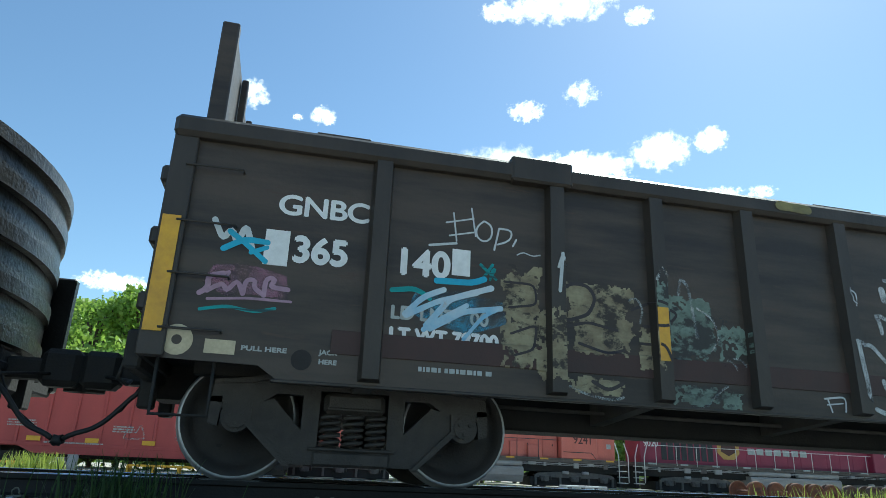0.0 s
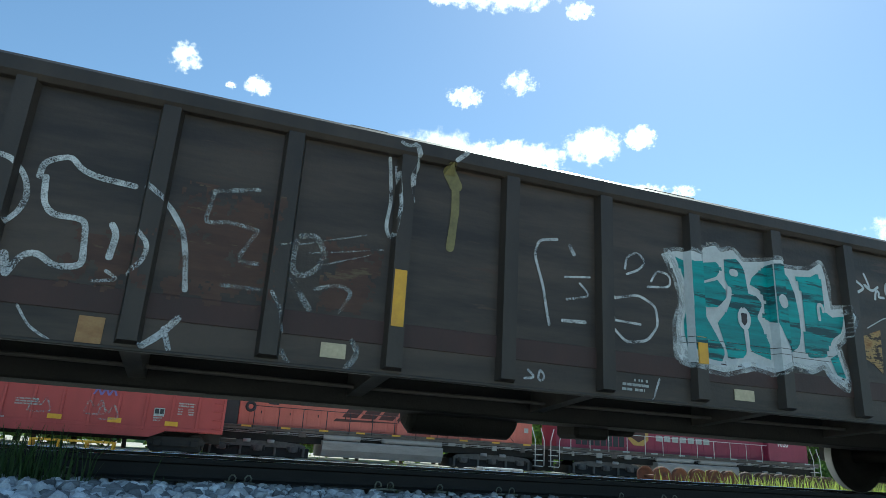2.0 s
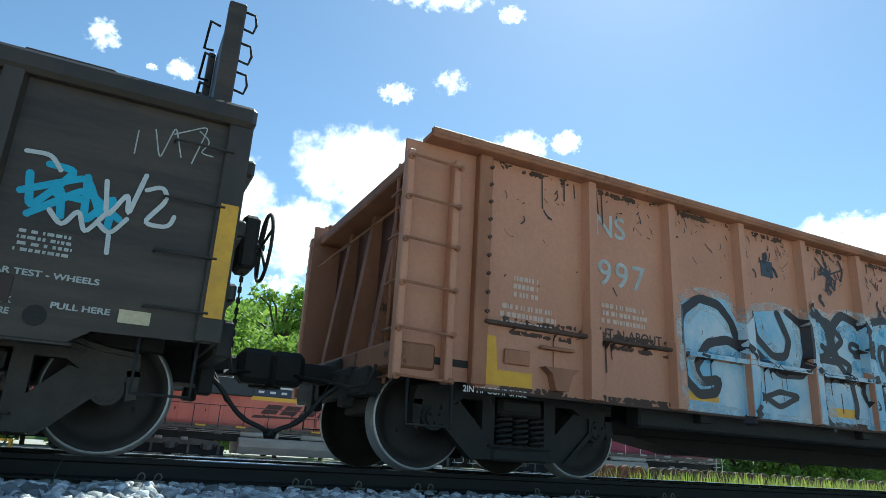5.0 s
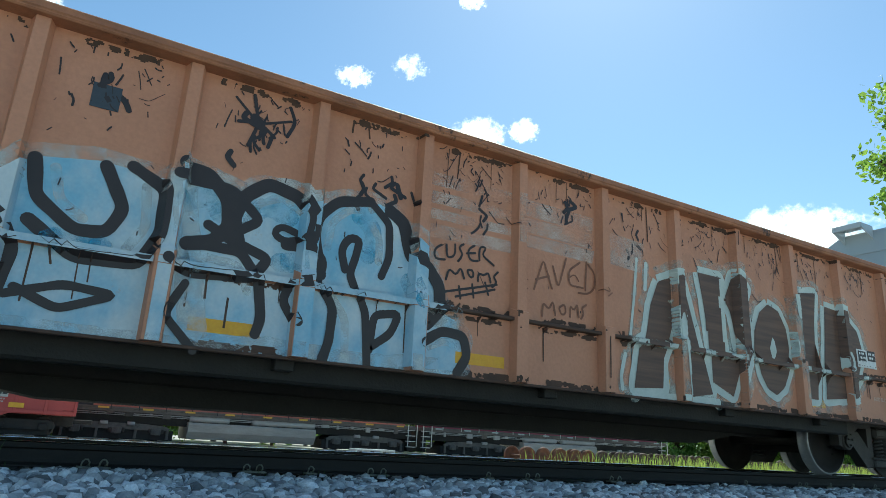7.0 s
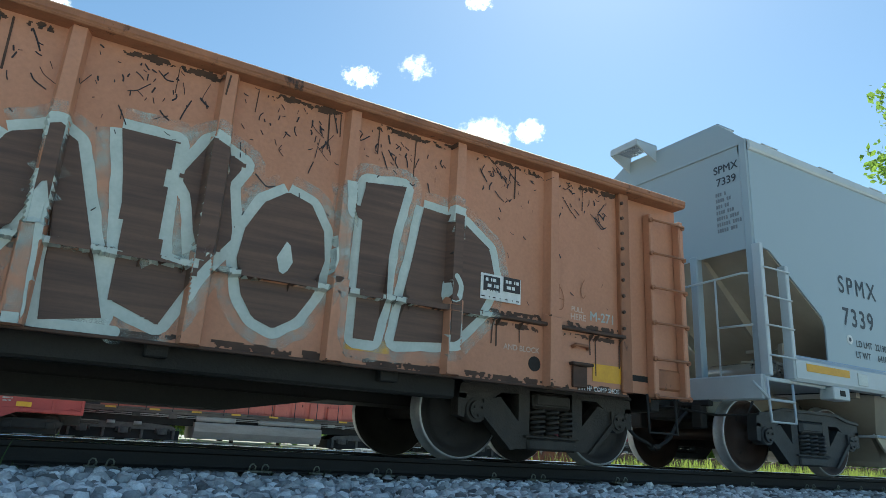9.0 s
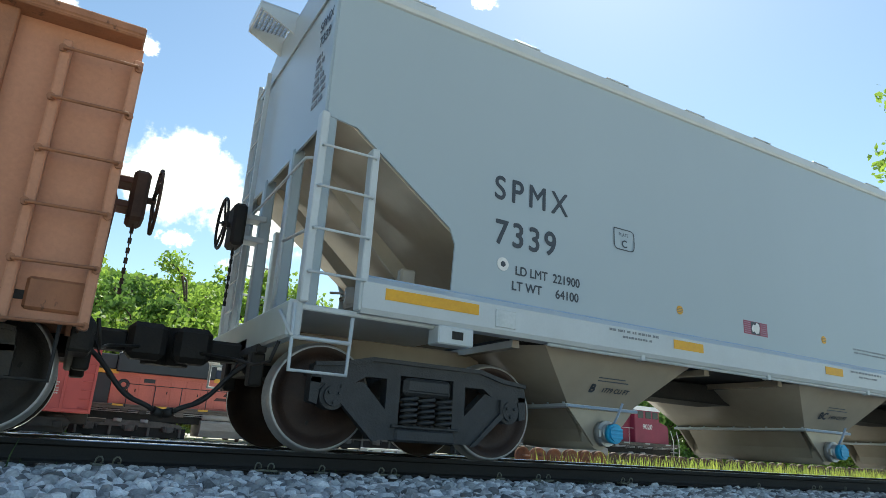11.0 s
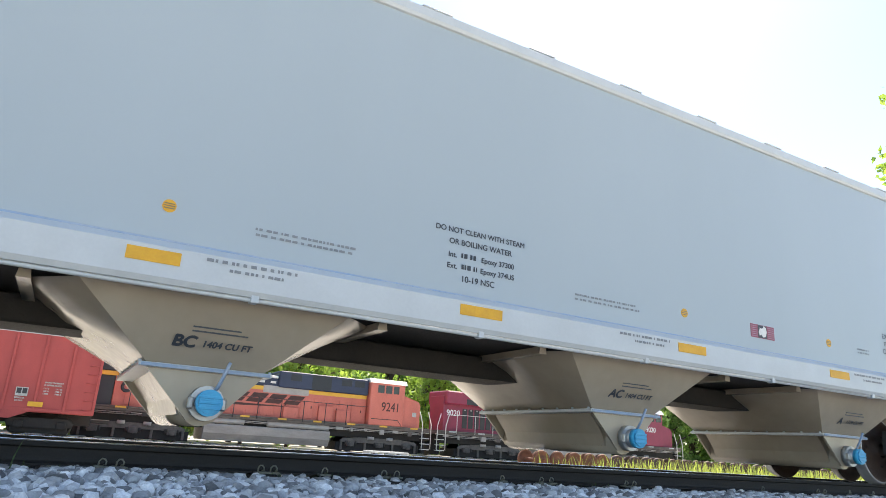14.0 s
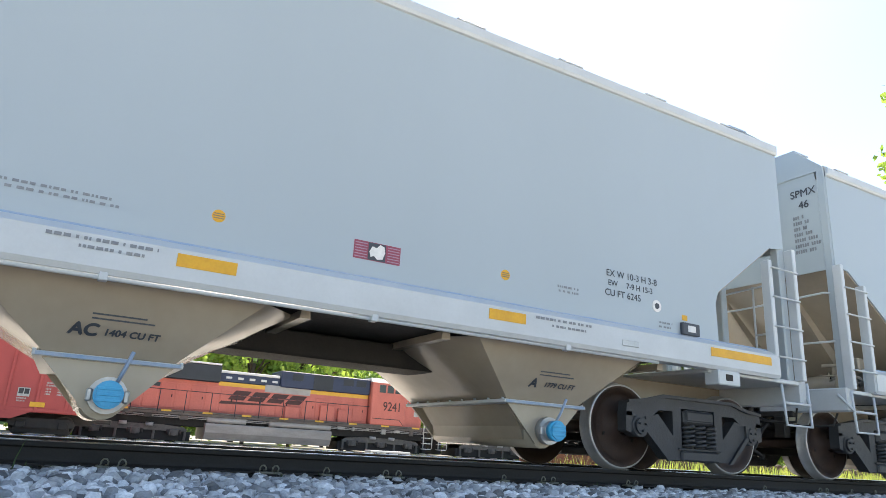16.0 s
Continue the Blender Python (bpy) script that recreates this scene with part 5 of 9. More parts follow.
lettering('AR TEST - WHEELS', 0.057, -10.19, -1.553, 1.1, WHITE_FADED, gondola, bold=0.002, wide=1.3)
lettering('JACK', 0.057, -10.42, -1.553, 0.91, WHITE_FADED, gondola, bold=0.002)
lettering('HERE', 0.057, -10.42, -1.553, 0.84, WHITE_FADED, gondola, bold=0.002)
lettering('PULL HERE', 0.057, -9.96, -1.553, 0.91, WHITE_FADED, gondola, bold=0.002, wide=1.3)
bars(gondola, -26.7, -26.11, 0.83, -1.553, WHITE_FADED, 1, 0.035, 0.05, seed=4)
bars(gondola, -10.43, -10.08, 1.38, -1.553, WHITE_FADED, 4, 0.022, 0.042, seed=5)
bars(gondola, -11.74, -11.13, 0.81, -1.553, WHITE_FADED, 1, 0.022, 0.042, seed=6)
bars(gondola, -16.86, -16.62, 0.80, -1.553, WHITE_FADED, 2, 0.022, 0.042, seed=7)
bars(gondola, -16.74, -16.55, 0.84, -1.553, WHITE_FADED, 2, 0.022, 0.042, seed=8)
p = Paint(gondola_surf, 0.003)
p.patch(-25.87, 1.33, 0.36, 0.85, 1, 0.010, 0.28)
p.patch(-25.18, 1.36, 0.62, 0.60, 2, 0.010, 0.18)
p.patch(-24.75, 1.15, 0.20, 0.4, 17, 0.010, 0.4)
p.patch(-25.23, 0.82, 0.53, 0.15, 3, 0.012, 0.32)
p.patch(-25.61, 1.13, 0.28, 0.66, 4, 0.012, 0.42)
p.patch(-25.02, 1.55, 0.21, 0.26, 9, 0.012, 0.42)
p.done('mural', MURAL, gondola, 'faded yellow and brown mural remains')
p = Paint(gondola_surf, 0.003)
p.patch(-20.25, 1.50, 0.80, 0.92, 31, 0.014, 0.36)
p.patch(-21.0, 1.30, 0.60, 0.50, 32, 0.014, 0.50)
p.patch(-19.30, 1.40, 0.50, 0.60, 33, 0.014, 0.46)
p.patch(-21.90, 1.40, 0.60, 0.40, 34, 0.014, 0.60)
p.done('mural', MURAL_BROWN, gondola, 'dull red-brown mural remains')
p = Paint(gondola_surf, 0.003)
p.patch(-24.36, 1.36, 0.48, 0.55, 5, 0.010, 0.20)
p.patch(-24.62, 1.5, 0.16, 0.5, 15, 0.010, 0.3)
p.patch(-23.95, 1.30, 0.30, 0.40, 16, 0.010, 0.5)
p.patch(-24.36, 0.80, 0.50, 0.18, 6, 0.010, 0.3)
p.patch(-24.23, 1.35, 0.27, 0.37, 7, 0.012, 0.47)
p.patch(-24.02, 0.77, 0.26, 0.16, 8, 0.012, 0.42)
p.done('mural', MURAL_GREEN, gondola, 'faded pale green mural remains')
p = Paint(gondola_surf, 0.006)
p.stroke([(-25.54, 1.57), (-25.44, 1.65), (-25.29, 1.64), (-25.22, 1.54), (-25.29, 1.39), (-25.47, 1.33)], 0.03)
p.stroke([(-25.48, 1.28), (-25.3, 1.33), (-25.04, 1.28)], 0.025)
p.stroke([(-25.38, 1.15), (-25.13, 1.08), (-24.99, 1.12)], 0.025)
p.stroke([(-24.9, 1.47), (-24.69, 1.56), (-24.46, 1.47), (-24.6, 1.34), (-24.8, 1.34)], 0.025)
p.stroke([(-24.83, 1.19), (-24.65, 1.19), (-24.6, 1.06)], 0.025)
p.stroke([(-25.27, 0.85), (-25.14, 0.78), (-25.01, 0.85)], 0.03)
p.stroke([(-26.02, 1.6), (-25.76, 1.6), (-25.74, 1.43), (-25.98, 1.39)], 0.02)
p.stroke([(-25.96, 1.18), (-25.74, 1.27), (-25.77, 1.06), (-25.93, 1.01)], 0.02)
p.done('mural_lines', SPRAY_BLACK, gondola, '')
p = Paint(gondola_surf, 0.006)
p.stroke([(-25.47, 0.8), (-25.31, 0.74), (-25.1, 0.71), (-25.01, 0.74)], 0.02)
p.stroke([(-24.92, 1.55), (-24.85, 1.59), (-24.79, 1.48), (-24.83, 1.36)], 0.02)
p.stroke([(-24.28, 1.54), (-24.13, 1.46), (-24.08, 1.29), (-24.17, 1.18)], 0.02)
p.stroke([(-24.39, 0.71), (-24.24, 0.71), (-24.15, 0.83), (-24.05, 0.89)], 0.02)
p.stroke([(-24.45, 1.65), (-24.42, 1.81), (-24.35, 1.73), (-24.3, 1.29)], 0.03)
p.stroke([(-24.69, 1.74), (-24.63, 1.87), (-24.56, 1.7)], 0.03)
p.stroke([(-24.06, 1.06), (-24.02, 1.14), (-23.95, 1.04)], 0.02)
p.stroke([(-23.96, 1.13), (-23.88, 1.14), (-23.86, 1.07)], 0.02)
p.done('mural_lines', SPRAY_DIM, gondola, '')
p = Paint(gondola_surf, 0.004)
p.stroke([(-28.3, 1.85), (-28.22, 1.69), (-28.17, 1.81), (-28.12, 1.67), (-28.07, 1.84), (-28.0, 1.63)], 0.045)
p.stroke([(-25.57, 1.55), (-25.54, 1.87)], 0.03)
p.stroke([(-25.58, 1.75), (-25.54, 1.88), (-25.5, 1.77)], 0.022)
p.stroke([(-26.46, 2.14), (-26.43, 1.9)], 0.014)
p.stroke([(-26.31, 2.2), (-26.27, 1.96)], 0.014)
p.stroke([(-26.52, 2.05), (-26.29, 2.11)], 0.014)
p.stroke([(-26.49, 1.94), (-26.29, 1.99)], 0.014)
p.stroke([(-26.2, 2.1), (-26.13, 2.08), (-26.13, 1.95), (-26.2, 1.9), (-26.27, 1.95), (-26.27, 2.05), (-26.2, 2.1)], 0.016)
p.stroke([(-26.07, 2.05), (-26.11, 1.86)], 0.016)
p.stroke([(-26.07, 2.05), (-25.95, 2.05), (-25.97, 1.95), (-26.08, 1.91)], 0.016)
p.stroke([(-25.92, 1.97), (-25.95, 1.91)], 0.016)
p.stroke([(-25.91, 1.84), (-25.85, 1.89), (-25.8, 1.83), (-25.71, 1.86)], 0.01)
p.stroke([(-26.65, 1.84), (-26.43, 1.88)], 0.02)
p.stroke([(-22.73, 1.84), (-22.65, 1.82), (-22.71, 1.76), (-22.63, 1.74), (-22.69, 1.7)], 0.014)
p.stroke([(-23.1, 0.85), (-22.88, 0.88), (-22.9, 0.75)], 0.016)
p.stroke([(-23.07, 0.85), (-23.04, 0.74)], 0.016)
p.stroke([(-23.08, 0.8), (-22.92, 0.82)], 0.012)
p.done('tag', SPRAY_WHITE, gondola, '')
p = Paint(gondola_surf, 0.007)
p.stroke([(-28.21, 1.63), (-28.07, 1.72), (-27.9, 1.71)], 0.045)
p.stroke([(-28.18, 1.77), (-28.05, 1.68), (-27.9, 1.56)], 0.04)
p.stroke([(-26.58, 1.55), (-26.28, 1.56), (-26.19, 1.6)], 0.05)
p.stroke([(-28.01, 1.62), (-27.9, 1.67)], 0.035)
p.done('tag', SPRAY_BLUE, gondola, 'sky blue tag')
p = Paint(gondola_surf, 0.009)
p.stroke([(-26.82, 1.26), (-26.68, 1.41), (-26.52, 1.48)], 0.045)
p.stroke([(-26.81, 1.25), (-26.57, 1.38), (-26.25, 1.48)], 0.045)
p.stroke([(-26.65, 1.18), (-26.47, 1.41), (-26.13, 1.53)], 0.05)
p.stroke([(-26.62, 1.16), (-26.35, 1.32), (-26.05, 1.37)], 0.045)
p.stroke([(-26.67, 1.15), (-26.51, 1.26), (-26.33, 1.37)], 0.04)
p.stroke([(-26.35, 1.1), (-26.19, 1.3), (-26.05, 1.37)], 0.03)
p.done('tag', SPRAY_SKY, gondola, 'pale blue tag scribbled over the lettering')
p = Paint(gondola_surf, 0.004)
p.stroke([(-28.33, 1.28), (-28.26, 1.32), (-28.3, 1.41), (-28.18, 1.44)], 0.04)
p.stroke([(-28.28, 1.3), (-28.17, 1.38), (-28.15, 1.29), (-28.08, 1.41), (-28.03, 1.3)], 0.035)
p.stroke([(-28.03, 1.3), (-28.02, 1.42), (-27.93, 1.41), (-27.98, 1.36), (-27.89, 1.31)], 0.035)
p.stroke([(-27.88, 1.3), (-27.88, 1.45), (-27.79, 1.43), (-27.86, 1.37), (-27.71, 1.36)], 0.035)
p.stroke([(-28.16, 1.45), (-28.14, 1.5), (-28.1, 1.46), (-28.15, 1.43)], 0.02)
p.stroke([(-28.27, 1.24), (-27.99, 1.27), (-27.68, 1.27)], 0.02)
p.done('tag', SPRAY_PINK, gondola, '')
p = Paint(gondola_surf, 0.004)
p.stroke([(-28.31, 1.16), (-28.13, 1.2), (-27.93, 1.17), (-27.79, 1.21)], 0.025)
p.stroke([(-26.22, 1.72), (-26.09, 1.61)], 0.025)
p.stroke([(-26.12, 1.73), (-26.22, 1.58)], 0.025)
p.stroke([(-26.14, 1.6), (-26.12, 1.72), (-26.07, 1.71), (-26.12, 1.65)], 0.02)
p.stroke([(-26.93, 1.44), (-26.74, 1.47), (-26.63, 1.4)], 0.04)
p.done('tag', SPRAY_TEAL, gondola, '')
p = Paint(gondola_surf, 0.004)
p.stroke([(-22.73, 1.37), (-22.72, 1.19), (-22.7, 0.99), (-22.71, 0.87), (-22.66, 0.86)], 0.04675)
p.stroke([(-22.74, 1.37), (-22.67, 1.35), (-22.52, 1.37), (-22.43, 1.26), (-22.22, 1.08)], 0.03825)
p.stroke([(-22.3, 1.9), (-22.29, 1.81)], 0.07225000000000001)
p.stroke([(-22.24, 1.82), (-22.22, 1.65), (-22.02, 1.67), (-21.88, 1.64), (-21.85, 1.55), (-21.94, 1.48), (-22.11, 1.53), (-22.38, 1.65)], 0.03825)
p.stroke([(-22.41, 1.64), (-22.38, 1.57), (-22.38, 1.49)], 0.04675)
p.stroke([(-22.25, 2.0), (-22.17, 1.99), (-22.1, 1.91), (-21.93, 1.88), (-21.78, 1.89), (-21.68, 1.87), (-21.6, 1.78), (-21.56, 1.65), (-21.59, 1.52), (-21.66, 1.44)], 0.03825)
p.stroke([(-22.33, 1.42), (-22.3, 1.32), (-22.2, 1.31), (-22.0, 1.26), (-21.9, 1.16), (-21.88, 1.09)], 0.03825)
p.stroke([(-22.03, 1.39), (-21.83, 1.32)], 0.0255)
p.stroke([(-21.52, 1.8), (-21.52, 1.91), (-21.35, 1.99), (-21.29, 1.9), (-21.16, 1.86), (-20.92, 1.84)], 0.0425)
p.stroke([(-21.48, 1.8), (-21.46, 1.62), (-21.4, 1.54), (-21.18, 1.54), (-21.14, 1.21), (-21.31, 1.18), (-21.42, 1.27), (-21.51, 1.24), (-21.56, 1.12)], 0.0425)
p.stroke([(-21.61, 1.23), (-21.57, 1.1)], 0.051)
p.stroke([(-20.84, 1.85), (-20.67, 1.74), (-20.55, 1.57), (-20.5, 1.37), (-20.47, 1.14)], 0.03825)
p.stroke([(-20.84, 1.5), (-20.75, 1.41), (-20.77, 1.28), (-20.85, 1.2)], 0.034)
p.stroke([(-21.01, 1.53), (-20.97, 1.48), (-20.99, 1.3)], 0.04675)
p.stroke([(-21.06, 1.12), (-20.89, 1.15), (-20.99, 1.2)], 0.0255)
p.stroke([(-22.46, 1.04), (-22.43, 0.93), (-22.4, 0.82), (-22.41, 0.71)], 0.0425)
p.stroke([(-22.57, 0.79), (-22.41, 0.73)], 0.0425)
p.stroke([(-22.37, 0.88), (-22.31, 0.83), (-22.19, 0.73), (-21.99, 0.69)], 0.02125)
p.stroke([(-21.46, 0.9), (-21.37, 0.77), (-21.24, 0.7)], 0.017)
p.stroke([(-20.48, 0.93), (-20.58, 0.8), (-20.68, 0.72)], 0.04675)
p.stroke([(-20.56, 0.85), (-20.51, 0.72)], 0.03825)
p.stroke([(-22.73, 1.86), (-22.75, 1.8), (-22.69, 1.79), (-22.74, 1.74), (-22.68, 1.72)], 0.011899999999999999)
p.done('outline_graffiti', SPRAY_THIN, gondola, 'white outline graffiti letters')
p = Paint(gondola_surf, 0.004)
p.stroke([(-20.38, 1.91), (-20.07, 1.98)], 0.035)
p.stroke([(-20.38, 1.89), (-20.42, 1.65), (-20.25, 1.69), (-20.05, 1.66)], 0.03)
p.stroke([(-20.03, 1.66), (-20.16, 1.4), (-20.0, 1.4)], 0.03)
p.stroke([(-20.23, 1.21), (-19.96, 1.21)], 0.03)
p.stroke([(-19.71, 1.67), (-19.6, 1.7), (-19.51, 1.56), (-19.56, 1.42), (-19.7, 1.34), (-19.76, 1.4), (-19.74, 1.62)], 0.045)
p.stroke([(-19.74, 1.32), (-19.59, 1.11)], 0.045)
p.stroke([(-19.88, 1.19), (-19.8, 1.07), (-19.77, 0.92)], 0.03)
p.stroke([(-19.75, 0.78), (-19.69, 0.68)], 0.04)
p.stroke([(-19.24, 0.91), (-19.18, 0.83), (-19.27, 0.7)], 0.045)
p.stroke([(-19.56, 1.27), (-19.4, 1.33), (-19.27, 1.29), (-19.36, 1.12)], 0.03)
p.stroke([(-19.87, 1.55), (-19.21, 1.76)], 0.012)
p.stroke([(-19.65, 1.54), (-19.06, 1.66)], 0.012)
p.stroke([(-19.54, 1.46), (-19.14, 1.61)], 0.01)
p.done('outline_graffiti', SPRAY_DIM, gondola, 'faded white outline graffiti')
p = Paint(gondola_surf, 0.004)
p.stroke([(-19.07, 2.46), (-19.03, 2.09), (-19.06, 1.84), (-19.0, 1.74), (-18.96, 2.03), (-19.01, 2.39)], 0.03)
p.stroke([(-18.86, 2.57), (-18.82, 2.44), (-18.89, 2.3), (-18.85, 2.12)], 0.045)
p.stroke([(-19.0, 2.58), (-18.94, 2.54), (-18.88, 2.59)], 0.03)
p.stroke([(-18.42, 2.61), (-18.51, 2.52)], 0.04)
p.stroke([(-17.5, 2.01), (-17.68, 1.98), (-17.72, 1.84), (-17.63, 1.56), (-17.6, 1.38), (-17.57, 1.24)], 0.025)
p.stroke([(-17.37, 1.97), (-17.33, 1.9)], 0.035)
p.stroke([(-17.42, 1.68), (-17.17, 1.71)], 0.018)
p.stroke([(-17.27, 1.64), (-17.16, 1.54), (-17.4, 1.48)], 0.02)
p.stroke([(-17.44, 1.29), (-17.22, 1.3)], 0.03)
p.stroke([(-16.8, 1.85), (-16.78, 1.97), (-16.66, 2.03), (-16.57, 1.94), (-16.66, 1.85), (-16.78, 1.8)], 0.022)
p.stroke([(-16.56, 1.71), (-16.31, 1.74), (-16.31, 1.86), (-16.46, 1.88), (-16.52, 1.77)], 0.022)
p.stroke([(-16.96, 1.55), (-16.66, 1.62), (-16.48, 1.54), (-16.46, 1.36), (-16.58, 1.21), (-16.8, 1.17), (-16.94, 1.29)], 0.025)
p.stroke([(-16.96, 1.36), (-16.65, 1.35)], 0.02)
p.stroke([(-16.3, 2.08), (-16.23, 1.93), (-16.16, 1.74), (-16.25, 1.34), (-16.2, 1.16), (-16.09, 1.09)], 0.05)
p.stroke([(-17.76, 0.84), (-17.68, 0.78), (-17.79, 0.77)], 0.02)
p.stroke([(-17.65, 0.85), (-17.59, 0.82), (-17.62, 0.75), (-17.68, 0.76), (-17.65, 0.85)], 0.02)
p.stroke([(-16.47, 0.88), (-16.55, 0.68)], 0.02)
p.done('outline_graffiti', SPRAY_THIN, gondola, '')
p = Paint(gondola_surf, 0.005)
p.stroke([(-18.54, 2.44), (-18.48, 2.33)], 0.12)
p.stroke([(-18.48, 2.31), (-18.47, 2.11), (-18.5, 1.77)], 0.07)
p.done('paint_drip', SPRAY_OLIVE, gondola, '')
p = Paint(gondola_surf)
p.stroke([(-23.389999999999997, 2.58), (-23.09, 2.57)], 0.09)
p.done('paint_splash', SPRAY_OLIVE, gondola)
TEAL_EDGE = [(-16.36, 2.07), (-16.22, 2.11), (-16.09, 2.11), (-15.94, 2.08), (-15.91, 2.19), (-15.76, 2.24), (-15.69, 2.18), (-15.55, 2.23), (-15.43, 2.12), (-15.2, 2.16), (-15.01, 2.19), (-14.96, 2.14), (-14.78, 2.14), (-14.58, 2.16), (-14.4, 2.27), (-14.34, 2.06), (-14.36, 1.78), (-14.16, 1.81), (-14.09, 1.72), (-14.2, 1.5), (-14.3, 1.42), (-14.22, 1.16), (-14.23, 0.98), (-14.42, 1.07), (-14.5, 1.21), (-14.69, 1.13), (-14.94, 1.16), (-15.16, 1.06), (-15.41, 1.1), (-15.74, 1.01), (-15.95, 1.03), (-16.25, 1.08), (-16.27, 1.17), (-16.26, 1.42), (-16.18, 1.61), (-16.23, 1.83)]
p = Paint(gondola_surf, 0.0032)
p.stroke(TEAL_EDGE + TEAL_EDGE[:1], 0.085, 0.02, 0.02)
p.done('teal_graffiti_halo', HAZE_WHITE, gondola, 'thin white overspray edge')
p = Paint(gondola_surf, 0.004)
p.fill(TEAL_EDGE)
p.done('teal_graffiti_outline', SPRAY_WHITE, gondola, 'white outline of the teal graffiti piece')
p = Paint(gondola_surf, 0.007)
p.fill([(-16.24, 2.05), (-16.08, 2.01), (-15.76, 2.07), (-15.7, 2.01), (-15.77, 1.92), (-15.97, 1.84), (-15.95, 1.56), (-15.83, 1.38), (-15.72, 1.2), (-15.77, 1.1), (-15.97, 1.13), (-16.15, 1.19), (-16.19, 1.4), (-16.12, 1.61), (-16.14, 1.82)])
p.fill([(-15.67, 2.11), (-15.51, 2.14), (-15.43, 2.06), (-15.4, 1.92), (-15.42, 1.81), (-15.29, 1.79), (-15.23, 1.72), (-15.31, 1.58), (-15.27, 1.52), (-15.18, 1.33), (-15.18, 1.18), (-15.39, 1.23), (-15.44, 1.29), (-15.5, 1.17), (-15.68, 1.14), (-15.75, 1.36), (-15.79, 1.47), (-15.66, 1.61), (-15.59, 1.77), (-15.68, 1.93)])
p.fill([(-15.34, 1.97), (-15.2, 2.09), (-15.14, 2.13), (-15.01, 2.15), (-14.87, 2.05), (-14.8, 1.88), (-14.77, 1.66), (-14.77, 1.48), (-14.81, 1.35), (-14.98, 1.24), (-15.02, 1.35), (-15.12, 1.54), (-15.24, 1.59), (-15.19, 1.75), (-15.25, 1.86), (-15.37, 1.9)])
p.fill([(-14.77, 2.07), (-14.58, 2.09), (-14.46, 2.15), (-14.42, 2.04), (-14.43, 1.75), (-14.33, 1.7), (-14.17, 1.73), (-14.22, 1.56), (-14.35, 1.48), (-14.43, 1.37), (-14.46, 1.28), (-14.7, 1.25), (-14.74, 1.33), (-14.71, 1.64), (-14.72, 1.92)])
p.fill([(-14.42, 1.27), (-14.31, 1.33), (-14.25, 1.09), (-14.35, 1.11)])
p.fill([(-15.97, 1.82), (-15.76, 1.89), (-15.67, 1.8), (-15.67, 1.69), (-15.78, 1.62), (-15.93, 1.6)])
p.done('teal_graffiti', SPRAY_TEAL, gondola, 'large teal bubble-letter graffiti piece')
p = Paint(gondola_surf, 0.012)
p.stroke([(-15.48, 1.64), (-15.41, 1.6), (-15.42, 1.51), (-15.46, 1.43), (-15.53, 1.51), (-15.54, 1.59), (-15.48, 1.64)], 0.05)
p.stroke([(-15.46, 1.43), (-15.45, 1.23)], 0.05)
p.stroke([(-15.58, 1.99), (-15.54, 1.99)], 0.07)
p.stroke([(-15.05, 1.78), (-15.04, 1.74)], 0.1)
p.stroke([(-15.91, 1.55), (-15.77, 1.59), (-15.63, 1.73), (-15.63, 1.82)], 0.05)
p.stroke([(-14.51, 1.66), (-14.52, 1.83), (-14.45, 1.81), (-14.45, 1.75)], 0.04)
p.done('teal_graffiti_detail', SPRAY_WHITE, gondola, '')
p = Paint(gondola_surf, 0.015)
p.fill([(-15.51, 1.6), (-15.44, 1.6), (-15.44, 1.52), (-15.47, 1.47), (-15.51, 1.51)])
p.done('teal_graffiti_eye', SPRAY_BLACK, gondola, '')
p = Paint(gondola_surf, 0.004)
p.stroke([(-13.97, 2.17), (-13.81, 2.08), (-13.93, 2.02)], 0.028)
p.stroke([(-13.8, 2.24), (-13.73, 2.08), (-13.84, 2.13), (-13.71, 2.05), (-13.62, 2.12)], 0.028)
p.stroke([(-13.68, 1.98), (-13.66, 2.09), (-13.59, 2.07), (-13.65, 2.0), (-13.55, 2.01)], 0.028)
p.stroke([(-13.49, 2.17), (-13.53, 2.08), (-13.47, 2.0), (-13.43, 2.09), (-13.49, 2.16)], 0.028)
p.stroke([(-13.43, 2.09), (-13.35, 2.05), (-13.33, 2.13)], 0.028)
p.stroke([(-13.35, 2.05), (-13.33, 1.89), (-13.3, 2.06)], 0.028)
p.stroke([(-13.3, 2.08), (-13.2, 2.13), (-13.23, 1.91)], 0.028)
p.stroke([(-13.21, 2.0), (-13.18, 1.92), (-13.23, 1.85)], 0.028)
p.done('tag', SPRAY_WHITE, gondola, 'white tag')
p = Paint(gondola_surf, 0.004)
p.fill([(-14.01, 1.45), (-13.94, 1.55), (-13.81, 1.6), (-13.67, 1.65), (-13.69, 1.42), (-13.69, 1.17), (-13.81, 1.27), (-13.93, 1.32)])
p.fill([(-13.44, 1.23), (-13.42, 1.36), (-13.41, 1.5), (-13.34, 1.37), (-13.27, 1.35), (-13.25, 1.12), (-13.5, 1.1)])
p.fill([(-12.78, 1.62), (-12.69, 1.62), (-12.62, 1.5), (-12.54, 1.46), (-12.7, 1.33), (-12.83, 1.24), (-12.8, 1.46)])
p.done('rust_patch', RUST_GOLD, gondola, 'flaking gold paint and rust patches')
p = Paint(gondola_surf, 0.006)
p.stroke([(-13.85, 1.65), (-13.58, 1.79), (-13.44, 1.79)], 0.012)
p.stroke([(-13.02, 1.74), (-12.88, 1.75), (-12.69, 1.71)], 0.014)
